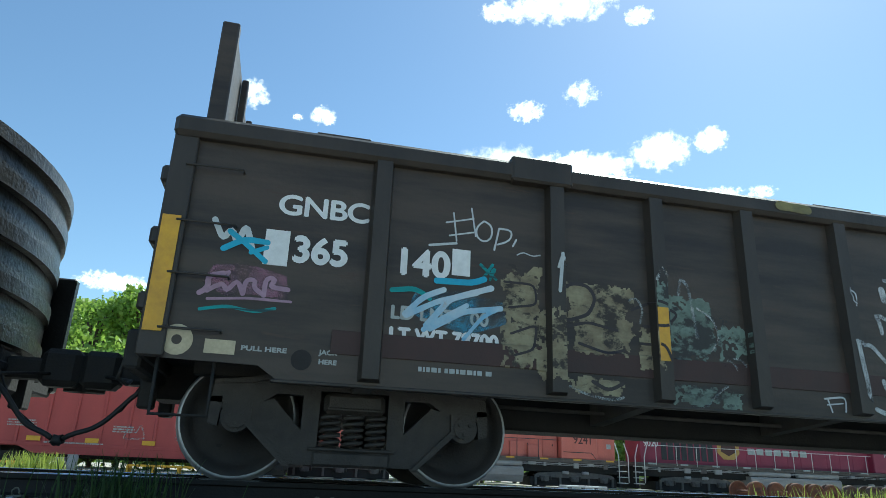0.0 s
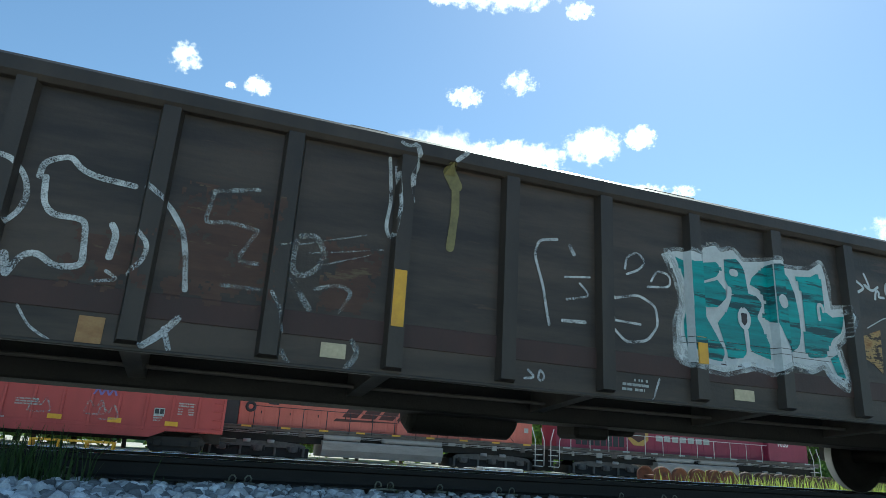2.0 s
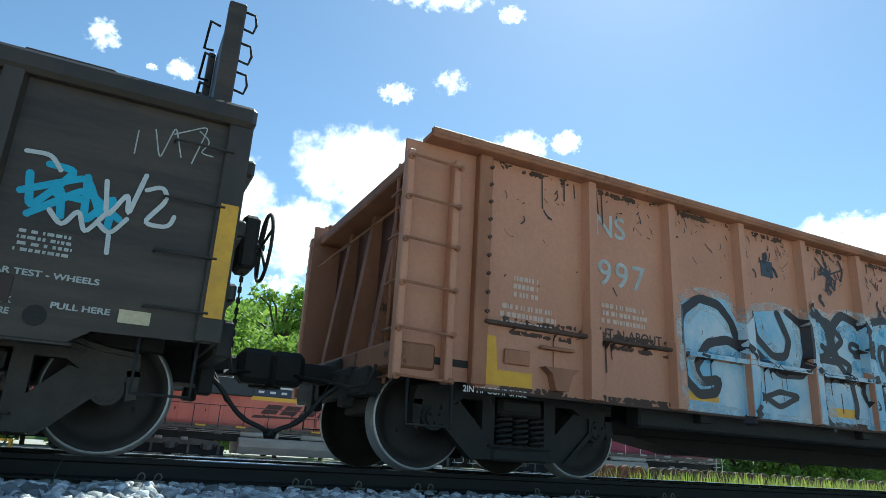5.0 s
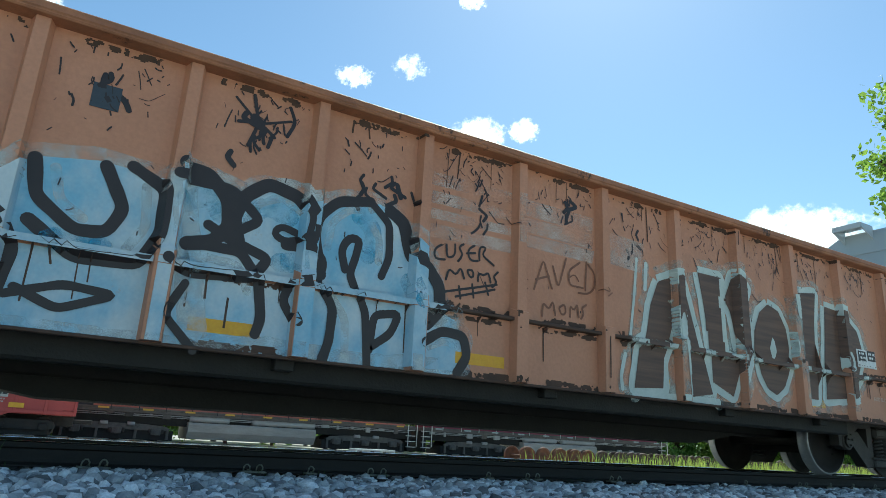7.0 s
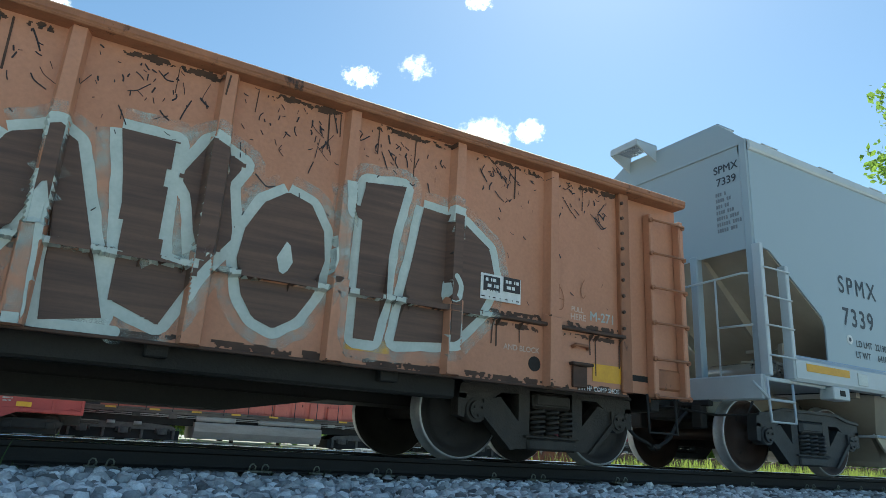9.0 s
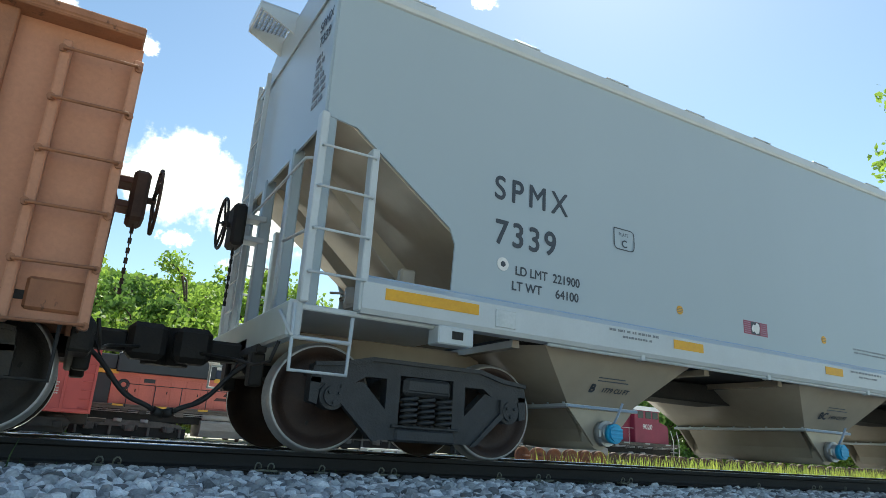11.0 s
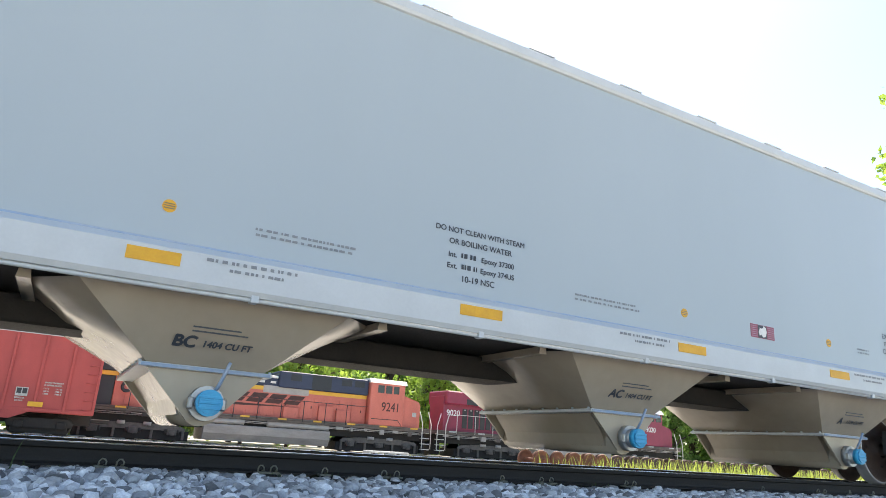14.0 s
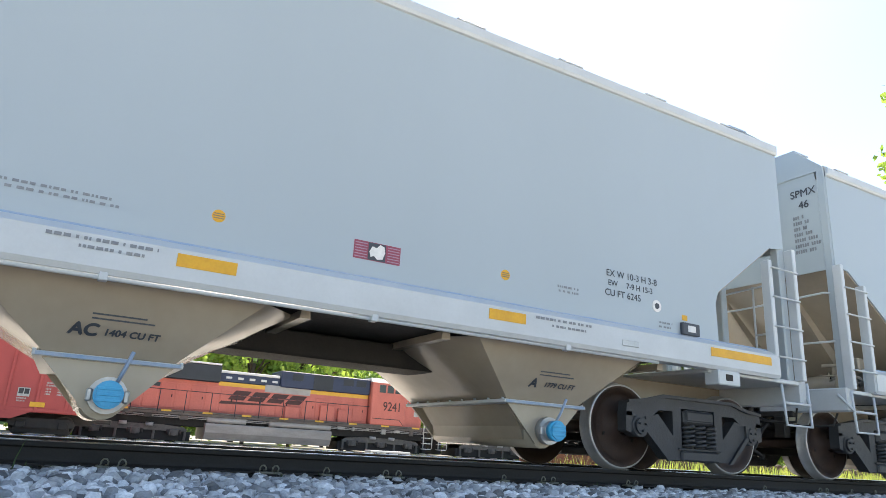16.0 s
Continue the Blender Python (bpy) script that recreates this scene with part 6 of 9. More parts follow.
p.stroke([(-12.13, 1.77), (-12.11, 1.53)], 0.035)
p.stroke([(-12.14, 1.71), (-12.13, 1.78), (-12.09, 1.72)], 0.02)
p.done('scratch', WHITE_FADED, gondola, '')
p = Paint(gondola_surf, 0.004)
p.stroke([(-11.98, 2.07), (-11.89, 1.91), (-11.77, 1.91), (-11.69, 2.08), (-11.56, 2.02), (-11.55, 1.81)], 0.024)
p.stroke([(-11.87, 1.87), (-11.82, 1.65), (-11.59, 1.72)], 0.024)
p.stroke([(-11.45, 2.06), (-11.34, 2.08), (-11.19, 2.05), (-11.17, 1.95), (-11.03, 2.04), (-11.08, 1.89), (-10.94, 1.95)], 0.024)
p.stroke([(-11.43, 2.05), (-11.4, 1.79), (-11.4, 1.52), (-11.29, 1.5), (-11.27, 1.41), (-10.99, 1.27), (-10.88, 1.27), (-10.76, 1.53), (-10.94, 1.79), (-11.21, 1.86)], 0.024)
p.stroke([(-11.88, 1.6), (-11.55, 1.65), (-11.55, 1.54), (-11.87, 1.49)], 0.024)
p.stroke([(-11.27, 1.66), (-10.99, 1.7), (-11.03, 1.58), (-11.25, 1.58)], 0.024)
p.stroke([(-11.21, 1.78), (-10.85, 1.72)], 0.024)
p.done('tag', SPRAY_OLIVE, gondola, 'dull olive outline tag')
p = Paint(gondola_surf, 0.005)
p.stroke([(-11.66, 1.37), (-11.14, 1.37), (-11.16, 1.06), (-11.66, 1.08), (-11.66, 1.37)], 0.03)
p.stroke([(-11.4, 1.38), (-11.41, 1.16)], 0.022)
p.stroke([(-11.65, 1.14), (-11.16, 1.16)], 0.022)
p.done('stencil_frame', WHITE, gondola, 'white stencilled frame')
p = Paint(gondola_surf, 0.005)
p.stroke([(-10.43, 1.79), (-10.39, 1.55), (-10.24, 1.75), (-10.2, 1.53)], 0.05)
p.stroke([(-10.46, 1.66), (-10.09, 1.84), (-9.96, 1.57)], 0.05)
p.stroke([(-10.33, 1.88), (-10.16, 1.87), (-10.29, 1.68), (-10.1, 1.67)], 0.05)
p.stroke([(-10.09, 1.84), (-10.06, 1.51), (-9.9, 1.74), (-9.91, 1.49)], 0.05)
p.stroke([(-10.39, 1.51), (-10.09, 1.75), (-9.85, 1.58)], 0.05)
p.done('tag', SPRAY_BLUE, gondola, 'sky blue tag')
p = Paint(gondola_surf, 0.009)
p.stroke([(-10.48, 1.94), (-10.33, 1.95), (-10.26, 1.85)], 0.032)
p.stroke([(-9.97, 1.84), (-9.93, 1.57), (-9.82, 1.79), (-9.8, 1.61), (-9.73, 1.94)], 0.032)
p.stroke([(-9.71, 1.83), (-9.6, 1.89), (-9.56, 1.79), (-9.7, 1.58), (-9.52, 1.58), (-9.5, 1.67)], 0.032)
p.stroke([(-10.27, 1.56), (-10.18, 1.45), (-10.1, 1.61), (-10.04, 1.43), (-9.93, 1.61)], 0.032)
p.stroke([(-9.96, 1.52), (-9.89, 1.45), (-9.8, 1.59)], 0.032)
p.stroke([(-9.89, 1.45), (-9.88, 1.33)], 0.032)
p.done('tag', SPRAY_WHITE, gondola, 'white tag')
p = Paint(gondola_surf, 0.004)
p.stroke([(-9.73, 2.31), (-9.67, 2.08), (-9.6, 2.38), (-9.53, 2.14)], 0.01)
p.stroke([(-9.6, 2.31), (-9.37, 2.44), (-9.45, 2.11)], 0.01)
p.stroke([(-9.43, 2.38), (-9.33, 2.31), (-9.42, 2.2), (-9.31, 2.2)], 0.01)
p.stroke([(-9.84, 2.27), (-9.84, 2.09)], 0.01)
p.done('tag', WHITE_FADED, gondola, '')


p = Paint(gondola_surf, 0.0035)
p.fill([(-28.32, 1.36), (-28.26, 1.50), (-28.05, 1.53), (-27.86, 1.50), (-27.72, 1.46), (-27.70, 1.28), (-27.95, 1.30), (-28.15, 1.27)])
p.done('tag_fill', spray("pink_overspray", (0.34, 0.17, 0.24), 0.6), gondola, 'dull pink tag fill')
p = Paint(gondola_surf, 0.0034)
p.fill([(-26.80, 1.28), (-26.75, 1.45), (-26.35, 1.48), (-26.02, 1.42), (-26.0, 1.25), (-26.3, 1.14), (-26.6, 1.2)])
p.done('tag_fill', HAZE_BLUE, gondola, 'sky blue overspray')


# ---- lettering and graffiti on the orange gondola ----
p = Paint(orange_surf, 0.003)
for z, h in ((2.47, 0.13), (2.29, 0.12), (2.13, 0.10), (1.97, 0.13)):
    p.fill([(-0.46, z - h / 2), (0.46, z - h / 2 + 0.01), (0.46, z + h / 2), (-0.44, z + h / 2)])
for z, h in ((2.42, 0.16), (2.24, 0.14), (2.08, 0.12)):
    p.fill([(0.60, z - h / 2), (1.50, z - h / 2 - 0.02), (1.52, z + h / 2), (0.60, z + h / 2 + 0.01)])
p.fill([(1.69, 2.05), (2.2, 2.02), (2.25, 2.36), (1.69, 2.40)])
p.fill([(0.46, 2.02), (0.60, 2.02), (0.60, 2.52), (0.46, 2.52)])
p.done('pale_wash', WASH_PEACH, orange, 'chalky pale buffed paint')
BLUE_SHAPES = [
    [(-4.62, 1.75), (-4.31, 1.91), (-3.87, 1.93), (-3.68, 1.66), (-3.5, 1.85), (-3.1, 1.92), (-2.68, 1.89), (-2.24, 1.96), (-1.88, 1.82), (-1.37, 2.01), (-0.81, 1.99), (-0.42, 1.73), (-0.4, 1.27), (-0.13, 1.17), (-0.13, 0.72), (-0.42, 0.63), (-1.29, 0.64), (-2.3, 0.65), (-3.5, 0.67), (-4.2, 0.7), (-4.6, 0.72)],
    [(-2.57, 2.02), (-2.25, 1.95), (-2.14, 1.8), (-2.0, 2.0), (-1.69, 2.03), (-1.52, 1.85), (-1.29, 2.06), (-0.93, 2.09), (-0.75, 2.0), (-0.62, 1.67), (-0.38, 1.54), (-0.28, 1.25), (-0.41, 1.1), (-0.24, 1.08), (-0.06, 1.06), (-0.07, 0.74), (-0.53, 0.73), (-0.96, 0.7), (-1.33, 0.71), (-1.73, 0.73), (-2.3, 0.7)],
]
p = Paint(orange_surf, 0.003)
for poly in BLUE_SHAPES:
    p.stroke(poly + poly[:1], 0.20)
p.done('blue_graffiti_halo', HAZE_WHITE, orange, 'thin white overspray edge')
p = Paint(orange_surf, 0.004)
for poly in BLUE_SHAPES:
    p.fill(poly)
p.done('blue_graffiti_fill', SPRAY_SKY, orange, 'pale blue bubble-letter graffiti fill')
p = Paint(orange_surf, 0.0065)
for line in ([(-4.45, 1.62), (-4.28, 1.80), (-4.02, 1.76), (-3.86, 1.60)], [(-3.36, 1.80), (-3.30, 1.58), (-3.14, 1.48)], [(-2.78, 1.80), (-2.74, 1.50), (-2.84, 1.32)],
             [(-2.05, 1.66), (-1.98, 1.86), (-1.80, 1.95), (-1.62, 1.86)], [(-1.38, 1.62), (-1.36, 1.84), (-1.22, 1.98), (-1.02, 2.02)], [(-1.02, 1.90), (-0.92, 1.78), (-0.92, 1.58)],
             [(-1.16, 0.78), (-1.18, 1.05), (-1.30, 1.20)], [(-0.40, 0.92), (-0.25, 0.99), (-0.12, 0.95)], [(-2.30, 1.36), (-2.06, 1.34), (-1.98, 1.15)], [(-4.48, 1.30), (-4.42, 1.05), (-4.28, 0.95)]):
    p.stroke(line, 0.07)
p.done('blue_graffiti_highlight', HAZE_WHITE, orange, 'white highlight strokes in the blue letters')
p = Paint(orange_surf, 0.0062)
for line in ([(-1.02, 1.62), (-0.98, 1.85), (-1.12, 1.94)], [(-1.72, 1.80), (-1.90, 1.86), (-2.02, 1.76)], [(-3.75, 1.30), (-4.0, 1.36), (-4.2, 1.28)], [(-1.55, 1.45), (-1.75, 1.42)], [(-2.5, 1.75), (-2.35, 1.85), (-2.25, 1.72)], [(-3.3, 1.3), (-3.0, 1.3)], [(-0.62, 1.45), (-0.52, 1.30)]):
    p.stroke(line, 0.16)
p.done('blue_graffiti_shade', HAZE_BLUE, orange, 'brighter blue shading in the letters')
p = Paint(orange_surf, 0.008)
p.stroke([(-3.71, 1.43), (-3.81, 1.69), (-3.99, 1.86), (-4.27, 1.89), (-4.53, 1.71), (-4.6, 1.37), (-4.56, 1.02), (-4.37, 0.87), (-4.13, 0.91), (-4.07, 1.05), (-4.33, 1.0), (-4.41, 1.14), (-4.18, 1.42), (-3.89, 1.49), (-3.6, 1.39), (-3.5, 1.19), (-3.56, 0.81), (-3.72, 0.66)], 0.1)
p.stroke([(-3.49, 1.84), (-3.44, 1.58), (-3.18, 1.39), (-2.98, 1.41), (-2.9, 1.6), (-3.06, 1.89)], 0.09)
p.stroke([(-2.89, 1.93), (-2.65, 1.81), (-2.64, 1.46), (-2.75, 1.22), (-3.15, 1.2), (-3.45, 1.41)], 0.09)
p.stroke([(-3.48, 0.9), (-3.17, 1.01), (-2.85, 0.98), (-3.18, 0.84), (-3.44, 0.95)], 0.06)
p.stroke([(-2.55, 2.02), (-2.36, 2.0), (-2.2, 1.83), (-2.17, 1.62), (-2.28, 1.48), (-2.45, 1.44)], 0.11)
p.stroke([(-2.34, 1.45), (-2.06, 1.45), (-1.91, 1.27), (-1.85, 0.95), (-1.88, 0.84)], 0.08)
p.stroke([(-2.09, 1.52), (-2.15, 1.71), (-2.08, 1.9), (-1.91, 2.04), (-1.65, 1.98), (-1.52, 1.83), (-1.55, 1.63)], 0.11)
p.stroke([(-1.59, 1.64), (-1.74, 1.59), (-1.84, 1.64), (-1.78, 1.72), (-1.65, 1.68)], 0.06)
p.stroke([(-1.72, 1.57), (-1.49, 1.58), (-1.4, 1.48), (-1.44, 1.31), (-1.58, 1.28)], 0.09)
p.stroke([(-1.65, 1.27), (-1.71, 1.12), (-1.59, 0.96)], 0.07)
p.stroke([(-1.4, 1.28), (-1.29, 1.12), (-1.3, 0.85), (-1.34, 0.71)], 0.08)
p.stroke([(-1.41, 1.38), (-1.49, 1.69), (-1.48, 1.86), (-1.32, 2.03), (-1.03, 2.09)], 0.09)
p.stroke([(-1.03, 2.09), (-0.84, 1.93), (-0.82, 1.63), (-0.88, 1.46)], 0.07)
p.stroke([(-0.84, 2.05), (-0.7, 1.97), (-0.62, 1.67), (-0.46, 1.64), (-0.31, 1.46), (-0.3, 1.26), (-0.44, 1.11)], 0.12)
p.stroke([(-1.21, 1.46), (-1.26, 1.62), (-1.2, 1.74), (-1.1, 1.74), (-1.13, 1.56), (-1.17, 1.43), (-1.01, 1.13), (-0.96, 0.7)], 0.07)
p.stroke([(-0.95, 0.83), (-0.93, 1.12), (-0.7, 1.16), (-0.77, 0.98), (-0.93, 0.86)], 0.07)
p.stroke([(-0.48, 0.94), (-0.28, 1.07), (-0.06, 1.05), (-0.01, 0.87), (-0.11, 0.73)], 0.09)
p.stroke([(-2.59, 1.93), (-2.19, 1.93), (-1.94, 1.72), (-2.19, 1.54), (-2.32, 1.61)], 0.08)
p.stroke([(-2.19, 1.54), (-1.84, 1.43), (-1.96, 1.25), (-2.41, 1.22), (-2.57, 1.29)], 0.08)
p.stroke([(-2.42, 1.14), (-2.53, 0.9), (-2.38, 0.75), (-2.3, 0.67)], 0.06)
p.done('blue_graffiti_outline', SPRAY_BLACK, orange, 'black outline of the blue graffiti')
p = Paint(orange_surf, 0.005)
p.stroke([(-0.31, 1.85), (-0.39, 1.81), (-0.38, 1.7), (-0.27, 1.72)], 0.022)
p.stroke([(-0.26, 1.86), (-0.25, 1.73), (-0.16, 1.77), (-0.17, 1.88)], 0.022)
p.stroke([(-0.08, 1.9), (-0.15, 1.86), (-0.07, 1.81), (-0.13, 1.73)], 0.022)
p.stroke([(0.04, 1.91), (-0.04, 1.86), (-0.01, 1.75), (0.08, 1.77)], 0.022)
p.stroke([(-0.04, 1.82), (0.05, 1.84)], 0.022)
p.stroke([(0.1, 1.78), (0.09, 1.92), (0.19, 1.92), (0.11, 1.84), (0.26, 1.76)], 0.022)
p.stroke([(-0.25, 1.54), (-0.22, 1.66), (-0.15, 1.58), (-0.1, 1.69), (-0.06, 1.58)], 0.022)
p.stroke([(-0.03, 1.66), (0.03, 1.69), (0.05, 1.6), (-0.01, 1.59), (-0.03, 1.66)], 0.022)
p.stroke([(0.09, 1.58), (0.09, 1.68), (0.15, 1.62), (0.2, 1.7), (0.23, 1.59)], 0.022)
p.stroke([(0.31, 1.7), (0.24, 1.64), (0.32, 1.61), (0.25, 1.55)], 0.022)
p.stroke([(-0.28, 1.42), (0.3, 1.58)], 0.022)
p.stroke([(-0.14, 1.4), (0.28, 1.53)], 0.022)
p.stroke([(-0.11, 1.5), (-0.09, 1.39)], 0.022)
p.stroke([(0.03, 1.54), (0.05, 1.42)], 0.022)
p.stroke([(0.17, 1.58), (0.21, 1.47)], 0.022)
p.done('tag', SPRAY_BLACK, orange, 'black hand-written tag')
p = Paint(orange_surf, 0.005)
p.stroke([(0.74, 1.61), (0.85, 1.93), (0.96, 1.65)], 0.022)
p.stroke([(0.76, 1.71), (0.92, 1.77)], 0.022)
p.stroke([(0.97, 1.88), (1.04, 1.67), (1.14, 1.99)], 0.022)
p.stroke([(1.32, 1.98), (1.17, 1.87), (1.18, 1.72), (1.36, 1.72)], 0.022)
p.stroke([(1.41, 2.0), (1.39, 1.7)], 0.022)
p.stroke([(0.84, 1.36), (0.85, 1.51), (0.92, 1.42), (0.97, 1.54), (1.0, 1.39)], 0.022)
p.stroke([(1.05, 1.47), (1.12, 1.53), (1.14, 1.41), (1.06, 1.39), (1.05, 1.47)], 0.022)
p.stroke([(1.19, 1.4), (1.19, 1.53), (1.24, 1.45), (1.28, 1.56), (1.3, 1.41)], 0.022)
p.stroke([(1.4, 1.55), (1.32, 1.5), (1.39, 1.46), (1.33, 1.4)], 0.022)
p.stroke([(1.43, 1.98), (1.52, 1.90), (1.52, 1.74), (1.42, 1.66), (1.30, 1.66)], 0.022)
p.stroke([(1.18, 1.80), (1.26, 1.86), (1.30, 1.78)], 0.016)
p.stroke([(0.58, 1.66), (0.66, 1.60)], 0.014)
p.stroke([(0.62, 1.68), (0.62, 1.58)], 0.014)
p.stroke([(1.55, 1.72), (1.66, 1.70), (1.61, 1.75)], 0.014)
p.stroke([(1.66, 1.70), (1.61, 1.66)], 0.014)
p.done('tag', TAG_BROWN, orange, 'rust-brown hand-written tag')
AVOID_LETTERS = [
    [(2.44, 1.97), (2.73, 2.08), (2.85, 2.01), (3.21, 0.81), (2.84, 0.75), (2.8, 1.38), (2.72, 1.69), (2.58, 1.35), (2.44, 1.09), (2.45, 0.81), (2.01, 0.78), (2.11, 1.24), (2.23, 1.33), (2.31, 1.69)],
    [(3.1, 2.19), (3.49, 2.19), (3.45, 1.91), (3.5, 1.27), (3.75, 1.23), (3.64, 1.79), (3.54, 1.93), (3.72, 2.26), (4.0, 2.14), (3.9, 1.96), (3.98, 1.53), (3.77, 1.24), (3.56, 0.81), (3.21, 0.95), (3.24, 1.27), (3.17, 1.82)],
    [(4.36, 2.0), (4.56, 1.94), (4.69, 1.73), (4.72, 1.49), (4.65, 1.2), (4.52, 0.99), (4.36, 0.89), (4.2, 0.95), (4.08, 1.13), (4.03, 1.39), (4.06, 1.63), (4.18, 1.87)],
    [(4.89, 2.19), (4.97, 1.97), (5.02, 2.25), (5.4, 2.3), (5.29, 1.78), (5.26, 1.31), (5.19, 0.9), (5.01, 0.9), (5.02, 1.9), (4.91, 1.94)],
    [(5.58, 2.15), (5.97, 2.12), (6.3, 1.9), (6.38, 1.59), (6.19, 1.25), (5.91, 0.97), (5.37, 0.92), (5.43, 1.29), (5.51, 1.69)],
]
for width, lift, mat, label in ((0.34, 0.003, HAZE_PALE, 'thin pale overspray round graffiti letters'), (0.16, 0.0055, SPRAY_MINT, 'pale mint outline of a graffiti piece')):
    p = Paint(orange_surf, lift)
    for poly in AVOID_LETTERS:
        p.stroke(poly + poly[:1], width, 0.015, 0.015)
    p.stroke([(2.13, 2.17), (2.07, 1.71), (2.0, 1.29)], width * 0.22)
    p.stroke([(1.9, 1.11), (1.83, 0.88), (1.85, 0.76)], width * 0.3)
    p.stroke([(2.27, 2.14), (2.24, 1.85)], width * 0.3)
    p.stroke([(2.02, 0.72), (3.3, 0.73)], width * 0.5)
    p.done('avoid_graffiti_outline', mat, orange, label)
p = Paint(orange_surf, 0.012)
for poly in AVOID_LETTERS:
    p.fill(poly)
p.done('avoid_graffiti_fill', SPRAY_BROWN, orange, 'dark brown graffiti letters reading AVOID')
p = Paint(orange_surf, 0.0165)
p.fill([(4.4, 1.6), (4.45, 1.53), (4.46, 1.43), (4.41, 1.32), (4.36, 1.34), (4.33, 1.45)])
p.fill([(2.70, 1.66), (2.78, 1.36), (2.60, 1.34)])
p.stroke([(5.9, 1.55), (5.96, 1.47), (5.92, 1.33), (5.83, 1.34), (5.84, 1.49)], 0.05)
p.done('avoid_graffiti_eye', SPRAY_MINT, orange, '')
lettering('NS', 0.329, -5.45, -1.503, 2.34, WHITE_FADED, orange, bold=0.004)
lettering('997', 0.371, -5.31, -1.503, 1.83, WHITE_FADED, orange, bold=0.004, spacing=1.15)
lettering('OUT-N-ABOUT', 0.129, -5.26, -1.503, 1.31, SPRAY_BLACK, orange, bold=0.002)
bars(orange, -5.58, -5.0, 1.60, -1.503, SPRAY_PEACH, 3, 0.045, 0.075, seed=21)
bars(orange, -6.6, -6.28, 1.70, -1.503, SPRAY_PEACH, 3, 0.045, 0.075, seed=22)
bars(orange, -6.72, -6.09, 1.43, -1.503, SPRAY_PEACH, 3, 0.045, 0.075, seed=23)
lettering('2IN HF COMP SHOE', 0.071, -6.75, -1.529, 0.66, WHITE, orange, bold=0.002)
lettering('2IN HF COMP SHOE', 0.060, 7.62, -1.529, 0.705, WHITE, orange, bold=0.002)
lettering('M-271', 0.13, 7.70, -1.503, 1.40, WHITE_FADED, orange, bold=0.003)
lettering('PULL', 0.071, 7.37, -1.503, 1.46, SPRAY_PEACH, orange, bold=0.002)
lettering('HERE', 0.086, 7.38, -1.503, 1.38, SPRAY_PEACH, orange, bold=0.002)
lettering('AND BLOCK', 0.071, 6.68, -1.529, 0.99, SPRAY_PEACH, orange, bold=0.002)
m = Mesh()
m.box(6.21, 6.66, -1.5230, -1.52, 1.42, 1.66)
part('data_panel', m, WHITE, orange, '')
m = Mesh()
m.box(6.24, 6.42, -1.5270, -1.524, 1.5, 1.64)
part('data_panel_field', m, SPRAY_BLACK, orange, '')
m = Mesh()
m.box(6.46, 6.65, -1.5270, -1.524, 1.52, 1.66)
part('data_panel_field', m, SPRAY_BLACK, orange, '')
m = Mesh()
m.box(6.22, 6.64, -1.5270, -1.524, 1.44, 1.45)
part('data_panel_field', m, SPRAY_BLACK, orange, '')
bars(orange, 6.26, 6.4, 1.59, -1.528, WHITE, 3, 0.03, 0.055, seed=31)
bars(orange, 6.48, 6.63, 1.60, -1.528, WHITE, 2, 0.03, 0.055, seed=32)
bars(orange, 6.24, 6.63, 1.42, -1.528, WHITE, 1, 0.03, 0.055, seed=33)
m = Mesh()
m.box(-3.25, -3.06, -1.5070, -1.503, 2.31, 2.5)
part('blue_patch', m, DARK_PAINT, orange, '')
m = Mesh()
m.cyl((6.83, -1.53, 0.89), (6.83, -1.526, 0.89), 0.07, 16)
part('jacking_hole', m, UNDER, orange)
# grime along the ledge, the sill and under the top rail
rnd = random.Random(17)
p = Paint(orange_surf, 0.0035)
for i in range(14):
    x = -6.3 + i * 1.07
    p.patch(x, 1.325, 0.95, 0.07, 50 + i, 0.009, 0.62)
    p.patch(x, 1.215, 0.95, 0.06, 70 + i, 0.009, 0.62)
    p.patch(x, 0.725, 0.95, 0.07, 90 + i, 0.009, 0.5)
    p.patch(x, 2.80, 0.95, 0.08, 110 + i, 0.009, 0.66)
    for q in range(4):
        xx, zz = x + rnd.uniform(-0.45, 0.45), rnd.choice((1.24, 2.80, 1.24))
        p.stroke([(xx, zz), (xx + rnd.gauss(0, 0.01), zz - rnd.uniform(0.1, 0.4))], rnd.uniform(0.006, 0.018), 0.05)
p.done("grime", GRIME, orange, "dark grime and rust stains")
# scrapes and burnt scars on the upper panels
rnd = random.Random(31)
p = Paint(orange_surf, 0.005)
for i in range(700):
    x = rnd.uniform(-6.7, 7.8)
    z = 2.82 - abs(rnd.gauss(0, 0.26)) if rnd.random() < 0.75 else rnd.uniform(1.4, 2.7)
    if min(abs(x - r) for r in (-5.73, -4.68, -3.63, -2.59, -1.55, -0.54, 0.53, 1.61, 2.71, 3.78, 4.84, 5.91, 7.01)) < 0.12 or (x < -3.8 and rnd.random() < 0.6):
        continue
    a, l = rnd.gauss(1.4, 0.9), rnd.uniform(0.01, 0.05) if rnd.random() < 0.85 else rnd.uniform(0.05, 0.22)
    p.stroke([(x, z), (x + l * math.cos(a) * 0.6, z - l * 0.5), (x + l * math.cos(a), z - l * abs(math.sin(a)))], rnd.uniform(0.004, 0.013), 0.012)
